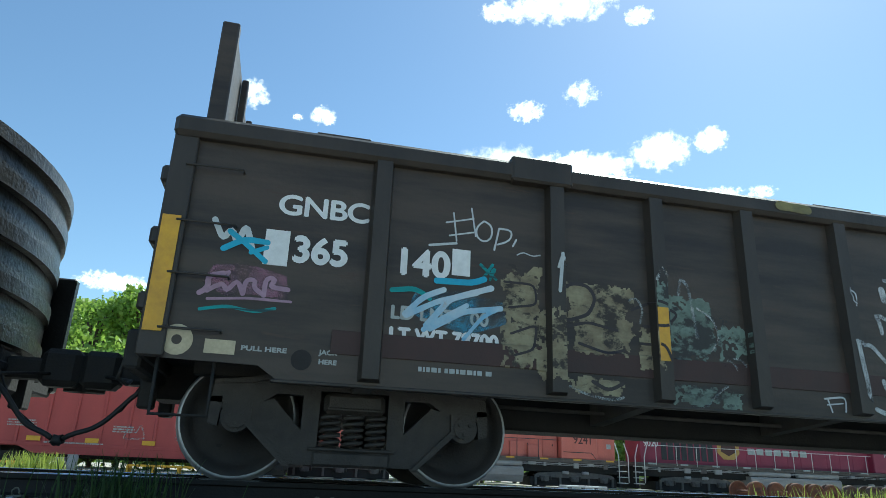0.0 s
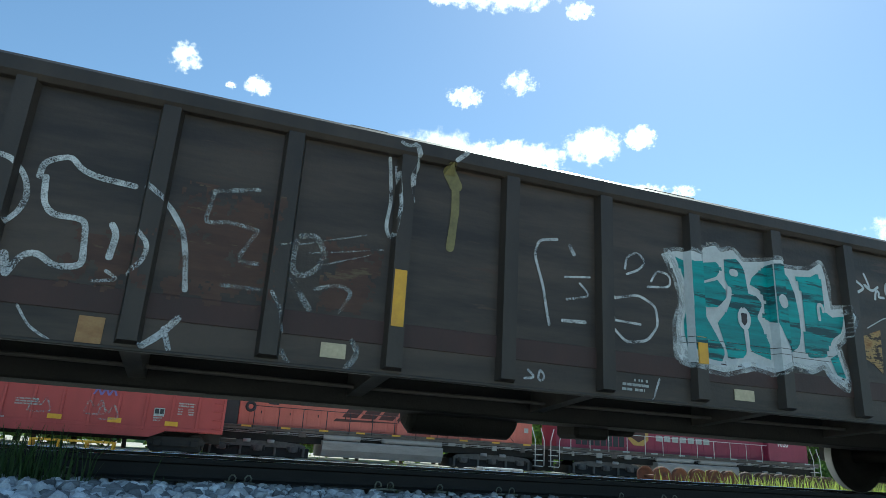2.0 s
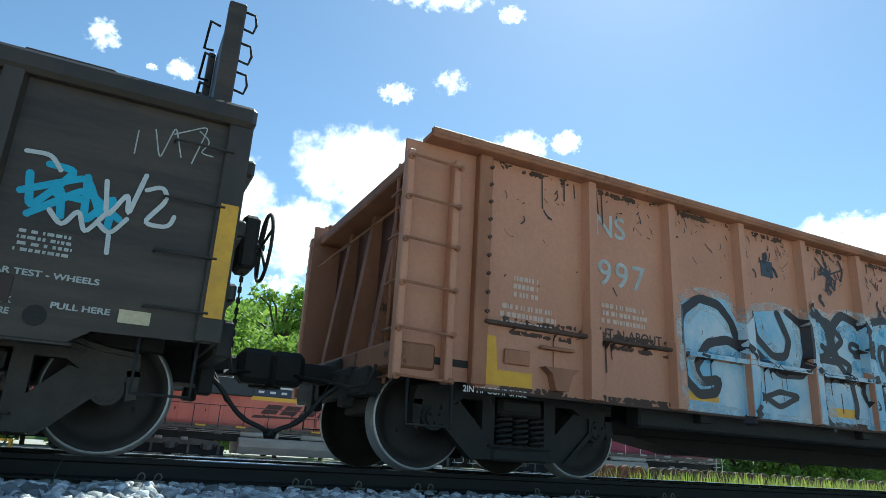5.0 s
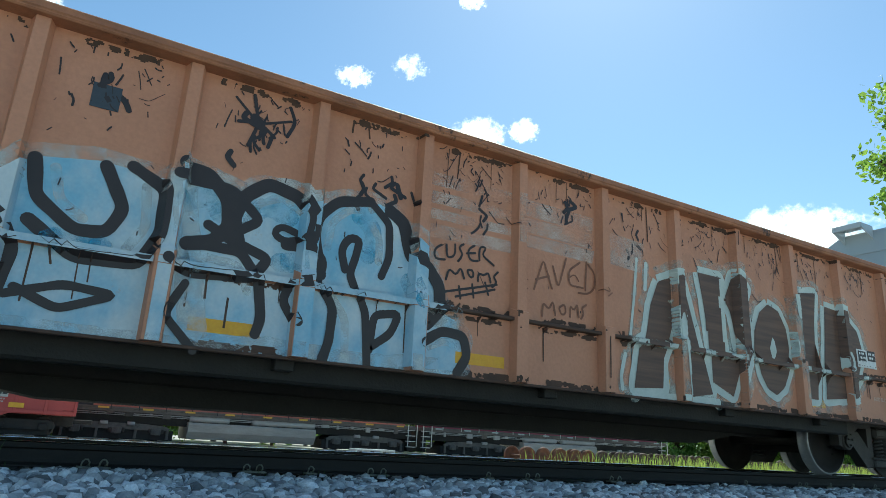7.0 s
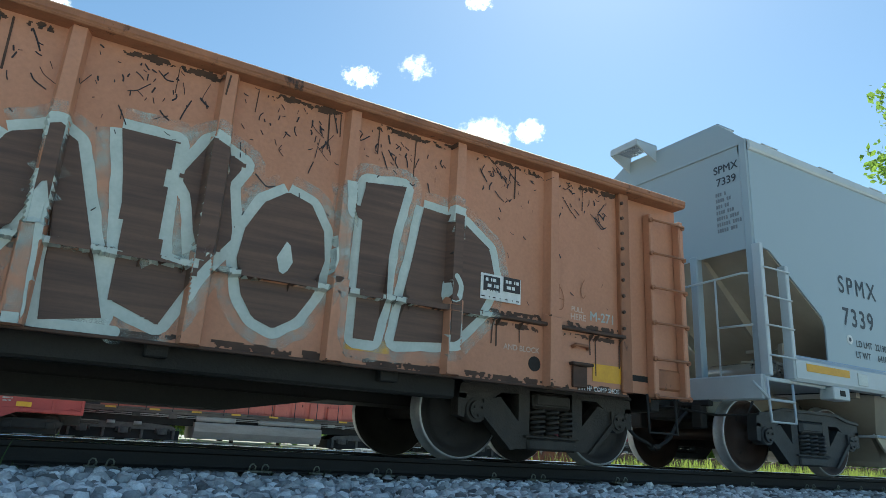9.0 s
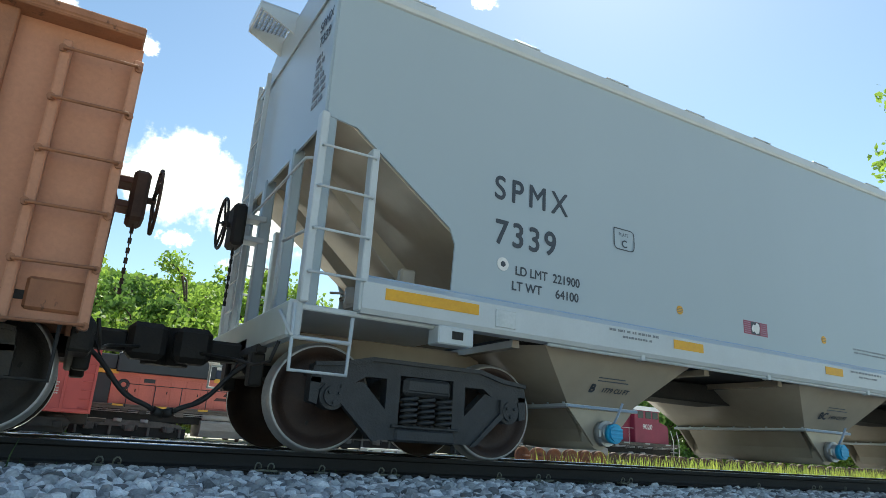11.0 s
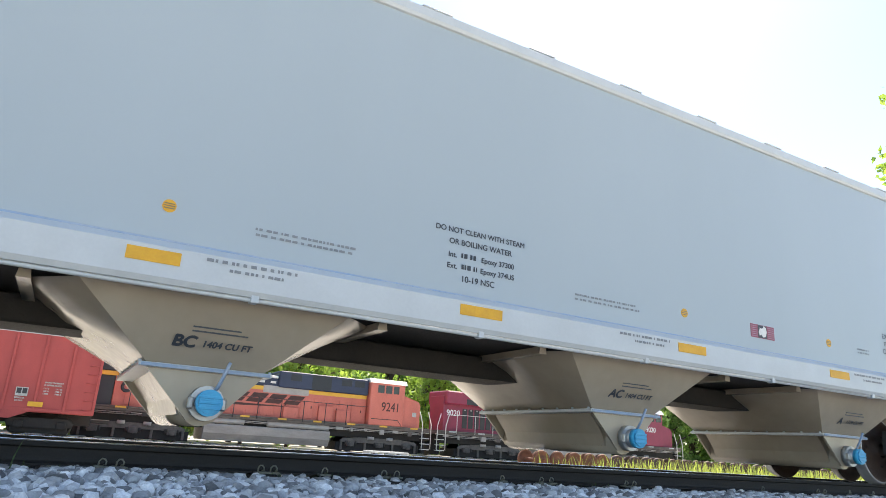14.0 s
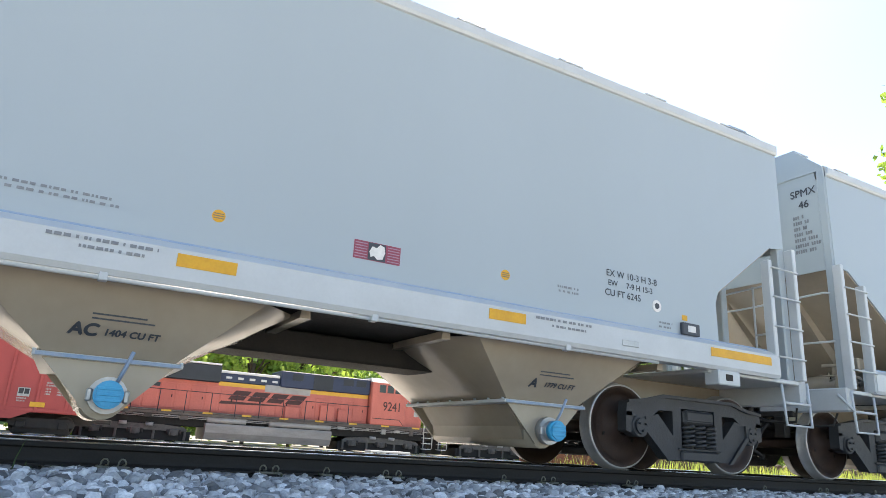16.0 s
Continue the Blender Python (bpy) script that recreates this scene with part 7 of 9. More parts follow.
for x, z in ((-3.15, 2.50), (-2.1, 2.35), (-2.0, 2.45), (-1.1, 2.2), (-0.75, 2.25), (0.1, 2.2), (1.15, 2.45), (2.1, 2.3)):
    for q in range(5):
        dx, dz = rnd.gauss(0, 0.06), rnd.gauss(0, 0.07)
        p.stroke([(x + dx, z + dz + 0.05), (x + dx + rnd.gauss(0, 0.03), z + dz), (x + dx + rnd.gauss(0, 0.05), z + dz - 0.06)], rnd.uniform(0.012, 0.045), 0.012)
EDGES = (-6.86, -5.73, -4.68, -3.63, -2.59, -1.55, -0.54, 0.53, 1.61, 2.71, 3.78, 4.84, 5.91, 7.01, 7.9)
for k, (a, b) in enumerate(zip(EDGES[:-1], EDGES[1:])):
    cx, cz = (a + b) / 2 + rnd.uniform(-0.12, 0.12), rnd.uniform(2.50, 2.64)
    for q in range(5 if k < 3 else 13):
        x, z = cx + rnd.gauss(0, 0.24), cz + rnd.gauss(0, 0.09)
        if not a + 0.14 < x < b - 0.14 or z > 2.8:
            continue
        l, tilt = rnd.uniform(0.02, 0.10), rnd.choice((0.25, -0.35, 1.2))
        p.stroke([(x, z), (x + l * tilt * 0.4 + rnd.gauss(0, 0.012), z - l * 0.5), (x + l * tilt, z - l)], rnd.uniform(0.005, 0.017), 0.012)
p.done("scar", SPRAY_BLACK, orange, "dark scrapes and rust scars")
p = Paint(orange_surf, 0.006)
p.stroke([(-2.26, 2.70), (-2.06, 2.52), (-1.80, 2.62)], 0.022)
p.stroke([(-2.12, 2.76), (-2.06, 2.52), (-2.12, 2.32)], 0.03)
p.stroke([(-2.22, 2.50), (-2.06, 2.54), (-1.92, 2.44)], 0.028)
p.stroke([(-1.82, 2.74), (-1.76, 2.62), (-1.82, 2.48)], 0.03)
p.stroke([(-2.09, 2.56), (-2.05, 2.52)], 0.09)
p.done("burnt_scar", SPRAY_BLACK, orange, "black burnt scar on the upper side")
p = Paint(orange_surf, 0.005)
p.stroke([(7.10, 1.45), (7.08, 1.58), (7.14, 1.71), (7.20, 1.58), (7.19, 1.45), (7.10, 1.45)], 0.010)
p.stroke([(7.13, 1.45), (7.14, 1.70)], 0.008)
p.stroke([(7.08, 1.56), (7.20, 1.56)], 0.008)
p.stroke([(7.46, 1.80), (7.40, 1.70), (7.44, 1.58), (7.47, 1.64)], 0.012)
p.done("tag", ORANGE_RUST, orange, "thin rust-brown drawn tag")
m = Mesh()
m.tube([(7.28, -1.53, 1.10), (7.30, -1.57, 1.125), (7.44, -1.57, 1.12), (7.47, -1.53, 1.10)], 0.018, 8)
part("grab_handle", m, ORANGE_RUST, orange)
m = Mesh()
m.box(7.24, 7.50, -1.60, -1.525, 0.925, 0.955, 0.008)
m.box(7.27, 7.45, -1.56, -1.525, 0.72, 0.925, 0.008)
part("jacking_bracket", m, GRIME, orange)



# ---- lettering on the grey hoppers ----
lettering('SPMX', 0.34, 12.515, -1.453, 2.435, DARK_PAINT, hopper, bold=0.006, spacing=1.36, wide=0.89)
lettering('7339', 0.345, 12.455, -1.453, 1.985, DARK_PAINT, hopper, bold=0.007, spacing=1.22, wide=0.93)
lettering('LD LMT  221900', 0.125, 12.73, -1.453, 1.712, DARK_PAINT, hopper, bold=0.003, wide=0.92)
lettering('LT WT     64100', 0.125, 12.705, -1.453, 1.56, DARK_PAINT, hopper, bold=0.003, wide=0.95)
m = Mesh()
m.cyl((12.19, -1.456, 1.79), (12.19, -1.451, 1.79), 0.065, 20)
part('round_emblem', m, WHITE, hopper)
m = Mesh()
m.cyl((12.19, -1.459, 1.79), (12.19, -1.455, 1.79), 0.03, 6)
part('round_emblem_mark', m, DARK_PAINT, hopper)
p = Paint(lambda x, z: -1.45)
p.stroke([(13.6, 2.46), (13.89, 2.46), (13.89, 2.23), (13.6, 2.23), (13.6, 2.46)], 0.012)
p.done('plate_frame', DARK_PAINT, hopper)
lettering('C', 0.114, 13.75, -1.453, 2.26, DARK_PAINT, hopper, bold=0.003)
lettering('PLATE', 0.057, 13.74, -1.453, 2.38, DARK_PAINT, hopper, wide=0.9)
for x in (14.56, 17.19, 22.57, 25.2):
    m = Mesh()
    m.cyl((x, -1.455, 1.70), (x, -1.451, 1.70), 0.05, 18)
    disc = part('yellow_sticker', m, YELLOW, hopper)
    for dz, w in ((0.018, 0.038), (0.0, 0.042), (-0.018, 0.038)):
        m = Mesh()
        m.box(x - w, x + w, -1.457, -1.4552, 1.70 + dz - 0.004, 1.70 + dz + 0.004)
        part('small_lettering', m, STICKER_GREY, disc)
for x in (15.84, 23.89):
    m = Mesh()
    m.box(x - 0.215, x + 0.215, -1.454, -1.451, 1.585, 1.745)
    st = part('maroon_sticker', m, RED_STICKER, hopper)
    m = Mesh()
    m.box(x - 0.085, x + 0.075, -1.456, -1.4545, 1.59, 1.74)
    part('sticker_field', m, DARK_PAINT, st)
    m = Mesh()
    m.prism([(x - 0.075, 1.66), (x - 0.05, 1.71), (x - 0.01, 1.70), (x + 0.02, 1.735), (x + 0.06, 1.72), (x + 0.07, 1.67), (x + 0.05, 1.61), (x, 1.60), (x - 0.03, 1.63), (x - 0.06, 1.615)], -1.458, -1.4565)
    part('sticker_picture', m, WHITE, st)
    for g in (-1, 1):
        for k in range(6):
            m = Mesh()
            a, b = sorted((x + g * 0.095, x + g * 0.205))
            m.box(a, b, -1.456, -1.4545, 1.60 + k * 0.024, 1.608 + k * 0.024)
            part('sticker_line', m, SPRAY_PINK, st)
lettering('DO NOT CLEAN WITH STEAM', 0.072, 19.90, -1.453, 2.01, DARK_PAINT, hopper, bold=0.002)
lettering('OR BOILING WATER', 0.074, 19.90, -1.453, 1.9, DARK_PAINT, hopper, bold=0.002)
for z, head, tail, seed in ((1.775, "Int.", "Epoxy 37300", 41), (1.67, "Ext.", "Epoxy 374US", 42)):
    lettering(head, 0.07, 19.60, -1.453, z, DARK_PAINT, hopper, bold=0.002)
    lettering(tail, 0.07, 20.09, -1.453, z, DARK_PAINT, hopper, bold=0.002)
    bars(hopper, 19.68, 19.86, z + 0.005, -1.453, DARK_PAINT, 1, 0.045, 0.05, seed=seed)
lettering('10-19 NSC', 0.08, 19.88, -1.453, 1.56, DARK_PAINT, hopper, bold=0.002)
lettering('EX W 10-3 H 3-8', 0.100, 26.81, -1.453, 1.92, DARK_PAINT, hopper, bold=0.001)
lettering('EW     7-9 H 15-3', 0.086, 26.79, -1.453, 1.82, DARK_PAINT, hopper, bold=0.001)
lettering('CU FT 6245', 0.100, 26.68, -1.453, 1.71, DARK_PAINT, hopper, bold=0.001)
bars(hopper, 17.83, 18.74, 1.65, -1.453, GREY_INK, 2, 0.02, 0.045, seed=43)
bars(hopper, 21.01, 21.89, 1.65, -1.453, GREY_INK, 2, 0.02, 0.045, seed=44)
bars(hopper, 25.81, 26.11, 1.69, -1.453, GREY_INK, 2, 0.02, 0.045, seed=45)
bars(hopper, 27.18, 27.39, 1.52, -1.453, GREY_INK, 2, 0.02, 0.045, seed=47)
m = Mesh()
m.box(10.96, 11.87, -1.577, -1.5725, 1.235, 1.33)
part('reflective_strip', m, YELLOW, hopper, 'yellow reflective strip')
m = Mesh()
m.box(14.31, 14.76, -1.577, -1.5725, 1.235, 1.33)
part('reflective_strip', m, YELLOW, hopper, 'yellow reflective strip')
m = Mesh()
m.box(16.96, 17.32, -1.577, -1.5725, 1.235, 1.33)
part('reflective_strip', m, YELLOW, hopper, 'yellow reflective strip')
m = Mesh()
m.box(19.64, 20.08, -1.577, -1.5725, 1.235, 1.33)
part('reflective_strip', m, YELLOW, hopper, 'yellow reflective strip')
m = Mesh()
m.box(22.32, 22.74, -1.577, -1.5725, 1.235, 1.33)
part('reflective_strip', m, YELLOW, hopper, 'yellow reflective strip')
m = Mesh()
m.box(24.96, 25.36, -1.577, -1.5725, 1.235, 1.33)
part('reflective_strip', m, YELLOW, hopper, 'yellow reflective strip')
m = Mesh()
m.box(27.83, 28.84, -1.577, -1.5725, 1.235, 1.33)
part('reflective_strip', m, YELLOW, hopper, 'yellow reflective strip')
for x in (13.40, 17.48, 21.49, 25.46):
    bars(hopper, x, x + 0.76, 1.31, -1.575, GREY_INK, 1, 0.024, 0.05, seed=int(x))
    bars(hopper, x + 0.18, x + 0.62, 1.255, -1.575, GREY_INK, 1, 0.022, 0.05, seed=int(x) + 1)
m = Mesh()
m.box(26.54, 26.76, -1.58, -1.5725, 1.19, 1.25, 0.004)
part('reader_plate', m, GALV, hopper)
m = Mesh()
m.box(27.50, 27.76, -1.50, -1.452, 1.44, 1.57, 0.006)
box_ = part('valve_box', m, DARK_PAINT, hopper)
m = Mesh()
m.box(27.57, 27.69, -1.506, -1.50, 1.47, 1.54, 0.003)
part('valve_window', m, WHITE, box_)
m = Mesh()
m.box(27.54, 27.62, -1.455, -1.451, 1.60, 1.66)
part('yellow_sticker', m, YELLOW, hopper)
m = Mesh()
m.cyl((27.16, -1.456, 1.70), (27.16, -1.451, 1.70), 0.065, 20)
emblem = part('round_emblem', m, WHITE, hopper)
m = Mesh()
m.cyl((27.16, -1.459, 1.70), (27.16, -1.455, 1.70), 0.035, 6)
part('round_emblem_mark', m, DARK_PAINT, emblem)
m = Mesh()
m.box(12.05, 12.27, -1.58, -1.5725, 1.16, 1.32, 0.003)
part('card_holder', m, GALV, hopper)
pocket_mark('B  1779 CU FT', 13.77, hopper)
pocket_mark('BC 1404 CU FT', 17.71, hopper)
pocket_mark('AC 1404 CU FT', 22.05, hopper)
pocket_mark('A  1779 CU FT', 25.99, hopper)
for xe, car, num in ((19.88 - 9.554, hopper, "7339"), (40.08 - 9.554, next_hopper, "46")):
    lettering("SPMX", 0.155, xe, -1.10, 3.88, DARK_PAINT, car, bold=0.003, facing="x")
    lettering(num, 0.155, xe, -1.10, 3.70, DARK_PAINT, car, bold=0.003, facing="x")
    for k, n in enumerate((4, 6, 5, 7, 9, 10, 8)):
        for q in range(n):
            m = Mesh()
            ya = -0.92 - q * 0.035 - (0.03 if q > n // 2 else 0)
            m.box(xe - 0.002, xe + 0.001, ya - 0.024, ya, 3.55 - k * 0.085, 3.60 - k * 0.085)
            part("small_lettering", m, GREY_INK, car)



# ---- the near track ----
YARD_Z = -0.66


def ground_sheet():
    m = Mesh()
    xs = [-1500, -400, -120, -40, -14, 0, 14, 30, 60, 120, 400, 1500]
    ys = [-1200, -300, -60, -20, -10, -7.6, -5.5, -4.6, -3.6, -2.6, -1.2, 1.6, 3.4, 5.0, 8, 20, 38, 60, 100, 300, 2500]
    z = {-7.6: -0.7, -5.5: -0.36, -4.6: -0.29, -3.6: -0.27, -2.6: -0.27, -1.2: -0.27, 1.6: -0.27, 3.4: -0.5}
    v = [(x, y, z.get(y, YARD_Z)) for y in ys for x in xs]
    n = len(xs)
    m.add(v, [(j * n + i, j * n + i + 1, (j + 1) * n + i + 1, (j + 1) * n + i) for j in range(len(ys) - 1) for i in range(n - 1)])
    return solo("ground", m, GROUND, "dusty rail yard ground of gravel and dirt", "ground", kind="structure")


ground_sheet()

m = Mesh()
m.prism([(-4.4, -0.265), (-3.4, -0.245), (-1.2, -0.24), (1.4, -0.24), (3.2, -0.42), (3.2, -0.6), (-4.4, -0.6)], -60, 140, "x")
solo("ballast_bed", m, BED, "dark packed ballast under the near track", "ballast", kind="structure")


def rail(y, g, name="rail"):
    """One rail: foot, web and head; g points to the field side."""
    track = thing(name, "rusty steel rail with a polished head", "rail", "rails of the near track", "structure")
    m = Mesh()
    m.prism([(y - 0.07, -0.171), (y + 0.07, -0.171), (y + 0.07, -0.160), (y + 0.016, -0.142), (y + 0.009, -0.12), (y + 0.009, -0.055),
             (y + 0.034, -0.043), (y + 0.036, -0.010), (y - 0.036, -0.010), (y - 0.034, -0.043), (y - 0.009, -0.055), (y - 0.009, -0.12), (y - 0.016, -0.142), (y - 0.07, -0.160)], -60, 140, "x")
    part("rail_section", m, RAIL, track)
    m = Mesh()
    m.prism([(y - 0.035, -0.0095), (y + 0.035, -0.0095), (y + 0.030, -0.002), (y + 0.018, 0.0), (y - 0.018, 0.0), (y - 0.030, -0.002)], -60, 140, "x")
    part("rail_head", m, RAILHEAD, track, "polished running surface")
    return track


near_rail = rail(-0.755, -1)
rail(0.755, 1)


def clip_mesh():
    """A bent spring clip that holds the rail foot."""
    m = Mesh()
    m.tube([(-0.020, -0.02, 0), (-0.025, -0.04, 0.015), (-0.024, -0.045, 0.035), (-0.010, -0.04, 0.052), (0.010, -0.04, 0.052), (0.024, -0.045, 0.035), (0.025, -0.04, 0.015), (0.02, 0.0, 0.010)], 0.006, 6)
    m.box(-0.05, 0.05, -0.07, 0.0, -0.012, 0.004, 0.003)
    return m


CLIP_METAL = material("pale_weathered_clip", (0.24, 0.24, 0.20), (0.14, 0.14, 0.11), 20.0, 0.6, 0.3, 0.1)
CLIP = clip_mesh().data("rail_clip", CLIP_METAL)
TIE_M = Mesh()
TIE_M.box(-0.115, 0.115, -1.16, 1.16, -0.18, 0.0, 0.012)
TIE_DATA = TIE_M.data("sleeper", TIE)
PLATE_M = Mesh()
PLATE_M.box(-0.09, 0.09, -0.19, 0.19, -0.004, 0.008, 0.003)
PLATE_DATA = PLATE_M.data("tie_plate", RAIL)
rnd = random.Random(11)
for i in range(-14, 60):
    x = 0.40 + i * 0.565
    sleeper = tagged(new("sleeper", TIE_DATA), "creosoted timber sleeper bedded in ballast", "sleeper", "sleepers of the near track", "structure")
    sleeper.matrix_world = pose(x, rnd.uniform(-0.04, 0.04), -0.184, 0, 0, rnd.uniform(-0.6, 0.6))
    for y in (-0.755, 0.755):
        pl = new("tie_plate", PLATE_DATA)
        pl.parent = sleeper
        pl.location = (0, y, 0.004)
    for dx in (-0.055, 0.06):
        if rnd.random() < 0.45:
            c = new("rail_clip", CLIP)
            c.parent = near_rail
            c.matrix_local = pose(x + dx + rnd.uniform(-0.02, 0.02), -0.835, -0.160, 0, rnd.uniform(-6, 6), rnd.uniform(-12, 12))


# ---- ballast stones ----
def stones(x0, x1, y0, y1, count, seed, size=(0.022, 0.045), z=-0.225, layers=2):
    """Broken stones, each an angular lump of its own, heaped in two layers."""
    rg = np.random.default_rng(seed)
    base = np.array([(sx, sy, sz) for sx in (-1, 1) for sy in (-1, 1) for sz in (-1, 1)], float)
    quads = np.array([(0, 1, 3, 2), (4, 6, 7, 5), (0, 4, 5, 1), (2, 3, 7, 6), (0, 2, 6, 4), (1, 5, 7, 3)])
    tips = np.array([(0, 0, 1.35), (0, 0, -1.35), (1.35, 0, 0), (-1.35, 0, 0), (0, 1.35, 0), (0, -1.35, 0)])
    tri = []
    for q, axis in zip(quads, (3, 2, 5, 4, 1, 0)):
        for k in range(4):
            tri.append((q[k], q[(k + 1) % 4], 8 + axis))
    tri = np.array(tri)
    n = count
    shape = np.concatenate([base * 0.68, tips * 0.80])[None] * (1 + rg.normal(0, 0.19, (n, 14, 3)))
    r = rg.uniform(size[0], size[1], (n, 1, 1)) * np.stack([rg.uniform(0.8, 1.35, n), rg.uniform(0.7, 1.1, n), rg.uniform(0.6, 1.0, n)], 1)[:, None]
    shape = shape * r
    a, b = rg.uniform(0, 2 * np.pi, n), rg.normal(0, 0.7, n)
    ca, sa, cb, sb = np.cos(a), np.sin(a), np.cos(b), np.sin(b)
    x, y, zz = shape[..., 0], shape[..., 1], shape[..., 2]
    y, zz = y * cb[:, None] - zz * sb[:, None], y * sb[:, None] + zz * cb[:, None]
    x, y = x * ca[:, None] - y * sa[:, None], x * sa[:, None] + y * ca[:, None]
    px, py = rg.uniform(x0, x1, n), rg.uniform(y0, y1, n)
    mound = np.array([noise.noise((p * 0.9, q * 0.9, seed)) for p, q in zip(px, py)])
    edge = np.clip((py + 0.86) / -0.10, 0, 1)
    pz = z + rg.uniform(0, 0.050, n) + 0.022 * mound - 0.03 * (1 - edge)
    v = np.stack([x + px[:, None], y + py[:, None], zz + pz[:, None]], -1).reshape(-1, 3)
    f = (tri[None] + (np.arange(n) * 14)[:, None, None]).reshape(-1, 3)
    me = bpy.data.meshes.new("ballast_stones")
    me.vertices.add(len(v))
    me.vertices.foreach_set("co", v.ravel())
    me.loops.add(f.size)
    me.loops.foreach_set("vertex_index", f.ravel().astype(np.int32))
    me.polygons.add(len(f))
    me.polygons.foreach_set("loop_start", np.arange(0, f.size, 3, dtype=np.int32))
    me.update(calc_edges=True)
    me.materials.append(STONE)
    return tagged(new("ballast_stones", me), "loose blue-grey crushed ballast stones beside the rail", "ballast", kind="stuff")


stones(-3.5, 13.5, -4.3, -0.90, 17000, 3, (0.023, 0.050), -0.240)
stones(-4, 30, -0.66, 2.2, 9000, 4, (0.03, 0.05), -0.235)


# ---- weeds and grass ----
def blades(name, label, spots, mat, h=(0.2, 0.5), w=0.012, seed=1, z=None):
    """Blades of grass, each a bent, tapering strip; spots gives x, y and z."""
    rnd, m = random.Random(seed), Mesh()
    for x, y, zz in spots:
        hh, a, lean = rnd.uniform(*h), rnd.uniform(0, 6.283), rnd.uniform(0.05, 0.5)
        dx, dy = math.cos(a), math.sin(a)
        ww = w * rnd.uniform(0.6, 1.3)
        v = []
        for k, (u, q) in enumerate(((0, 1), (0.5, 0.75), (0.85, 0.4))):
            cx, cy = x + dx * lean * hh * u * u, y + dy * lean * hh * u * u
            v += [(cx - dy * ww * q, cy + dx * ww * q, zz + hh * u), (cx + dy * ww * q, cy - dx * ww * q, zz + hh * u)]
        v.append((x + dx * lean * hh, y + dy * lean * hh, zz + hh))
        m.add(v, [(0, 1, 3, 2), (2, 3, 5, 4), (4, 5, 6)])
    return solo(name, m, mat, label, "grass", kind="stuff")


rnd = random.Random(21)
blades("grass", "bright yellow-green tall grass in the sunlit yard",
       
       [(x, y, YARD_Z) for x, y in ((12 + 58 * rnd.random() ** 1.1, rnd.uniform(9, 24)) for _ in range(6500)) if x / (y + 6.5) > 0.84 + 0.10 * math.sin(y) and rnd.random() < 0.25 + 0.75 * min(1, (x / (y + 6.5) - 0.8) * 2.2)],
       GRASS, (0.35, 0.95), 0.020, 5)
blades("grass", "dark weeds growing at the rail", [(rnd.gauss(-1.05, 0.22), rnd.gauss(-1.25, 0.10), -0.23) for _ in range(260)], WEED, (0.15, 0.42), 0.006, 6)
blades("grass", "sparse green sprouts beside the rail", [(cx + rnd.gauss(0, 0.03), cy + rnd.gauss(0, 0.02), -0.225) for cx, cy in ((rnd.uniform(-2, 12), rnd.uniform(-1.0, -0.86)) for _ in range(60)) for _ in range(5)], WEED, (0.03, 0.10), 0.004, 7)
blades("grass", "patch of yellow-green weeds in the yard", [(rnd.gauss(-9.2, 0.5), rnd.gauss(24, 0.6), YARD_Z) for _ in range(400)], GRASS, (0.4, 1.0), 0.03, 8)
blades("grass", "sparse weeds along the yard tracks", [(cx + rnd.gauss(0, 0.3), cy + rnd.gauss(0, 0.3), YARD_Z) for cx, cy in ((rnd.uniform(-8, 40), rnd.uniform(10, 34)) for _ in range(90)) for _ in range(14)], GRASS, (0.1, 0.3), 0.02, 9)


# ---- yard tracks ----
BACK_Y, BOX_Y = 36.3, 32.3
for yc in (BACK_Y, BOX_Y, 12.0):
    for g in (-1, 1):
        m = Mesh()
        m.box(-60, 130, yc + g * 0.755 - 0.036, yc + g * 0.755 + 0.036, YARD_Z, YARD_Z + 0.15, 0.008)
        m.box(-60, 130, yc + g * 0.755 - 0.07, yc + g * 0.755 + 0.07, YARD_Z, YARD_Z + 0.02, 0.004)
        solo("yard_rail", m, RAILHEAD if g < 0 else RAIL, "worn steel rail of a yard track", "rail", "rails of the yard", "structure")
m = Mesh()
m.prism([(BOX_Y - 3.2, YARD_Z - 0.02), (BOX_Y - 1.8, YARD_Z + 0.02), (BACK_Y + 1.8, YARD_Z + 0.02), (BACK_Y + 3.0, YARD_Z - 0.02)], -70, 140, "x")
solo("yard_ballast", m, material("pale_yard_ballast", (0.52, 0.49, 0.45), (0.36, 0.34, 0.31), 9.0, 0.95, 0, 0.6, 40), "pale ballast strip under the yard track", "ballast", kind="structure")


# ---- stored wheelsets ----
RUSTY = material("bright_rust", (0.20, 0.075, 0.035), (0.09, 0.04, 0.025), 3.0, 0.8, 0, 0.2)
RUSTY2 = material("brown_rust", (0.105, 0.055, 0.042), (0.055, 0.032, 0.027), 3.0, 0.75, 0, 0.2)


def stored_wheelset(mat):
    ws = tagged(new("stored_wheelset", Mesh().cyl((0, -1.1, 0), (0, 1.1, 0), 0.08, 8).data("axle", mat)), "rusty railway wheelset standing in a storage row", "wheelset", "stored wheelsets")
    for s in (-1, 1):
        w = Mesh()
        prof = [(0.08, s * 0.84), (0.16, s * 0.80), (0.34, s * 0.765), (0.38, s * 0.82), (0.46, s * 0.815), (0.465, s * 0.71), (0.49, s * 0.69), (0.47, s * 0.68), (0.38, s * 0.69), (0.34, s * 0.74), (0.08, s * 0.73)]
        w.lathe(prof if s > 0 else prof[::-1], 20)
        part("wheel", w, mat, ws)
    return ws


first = stored_wheelset(RUSTY)
second = stored_wheelset(RUSTY2)
rnd = random.Random(4)
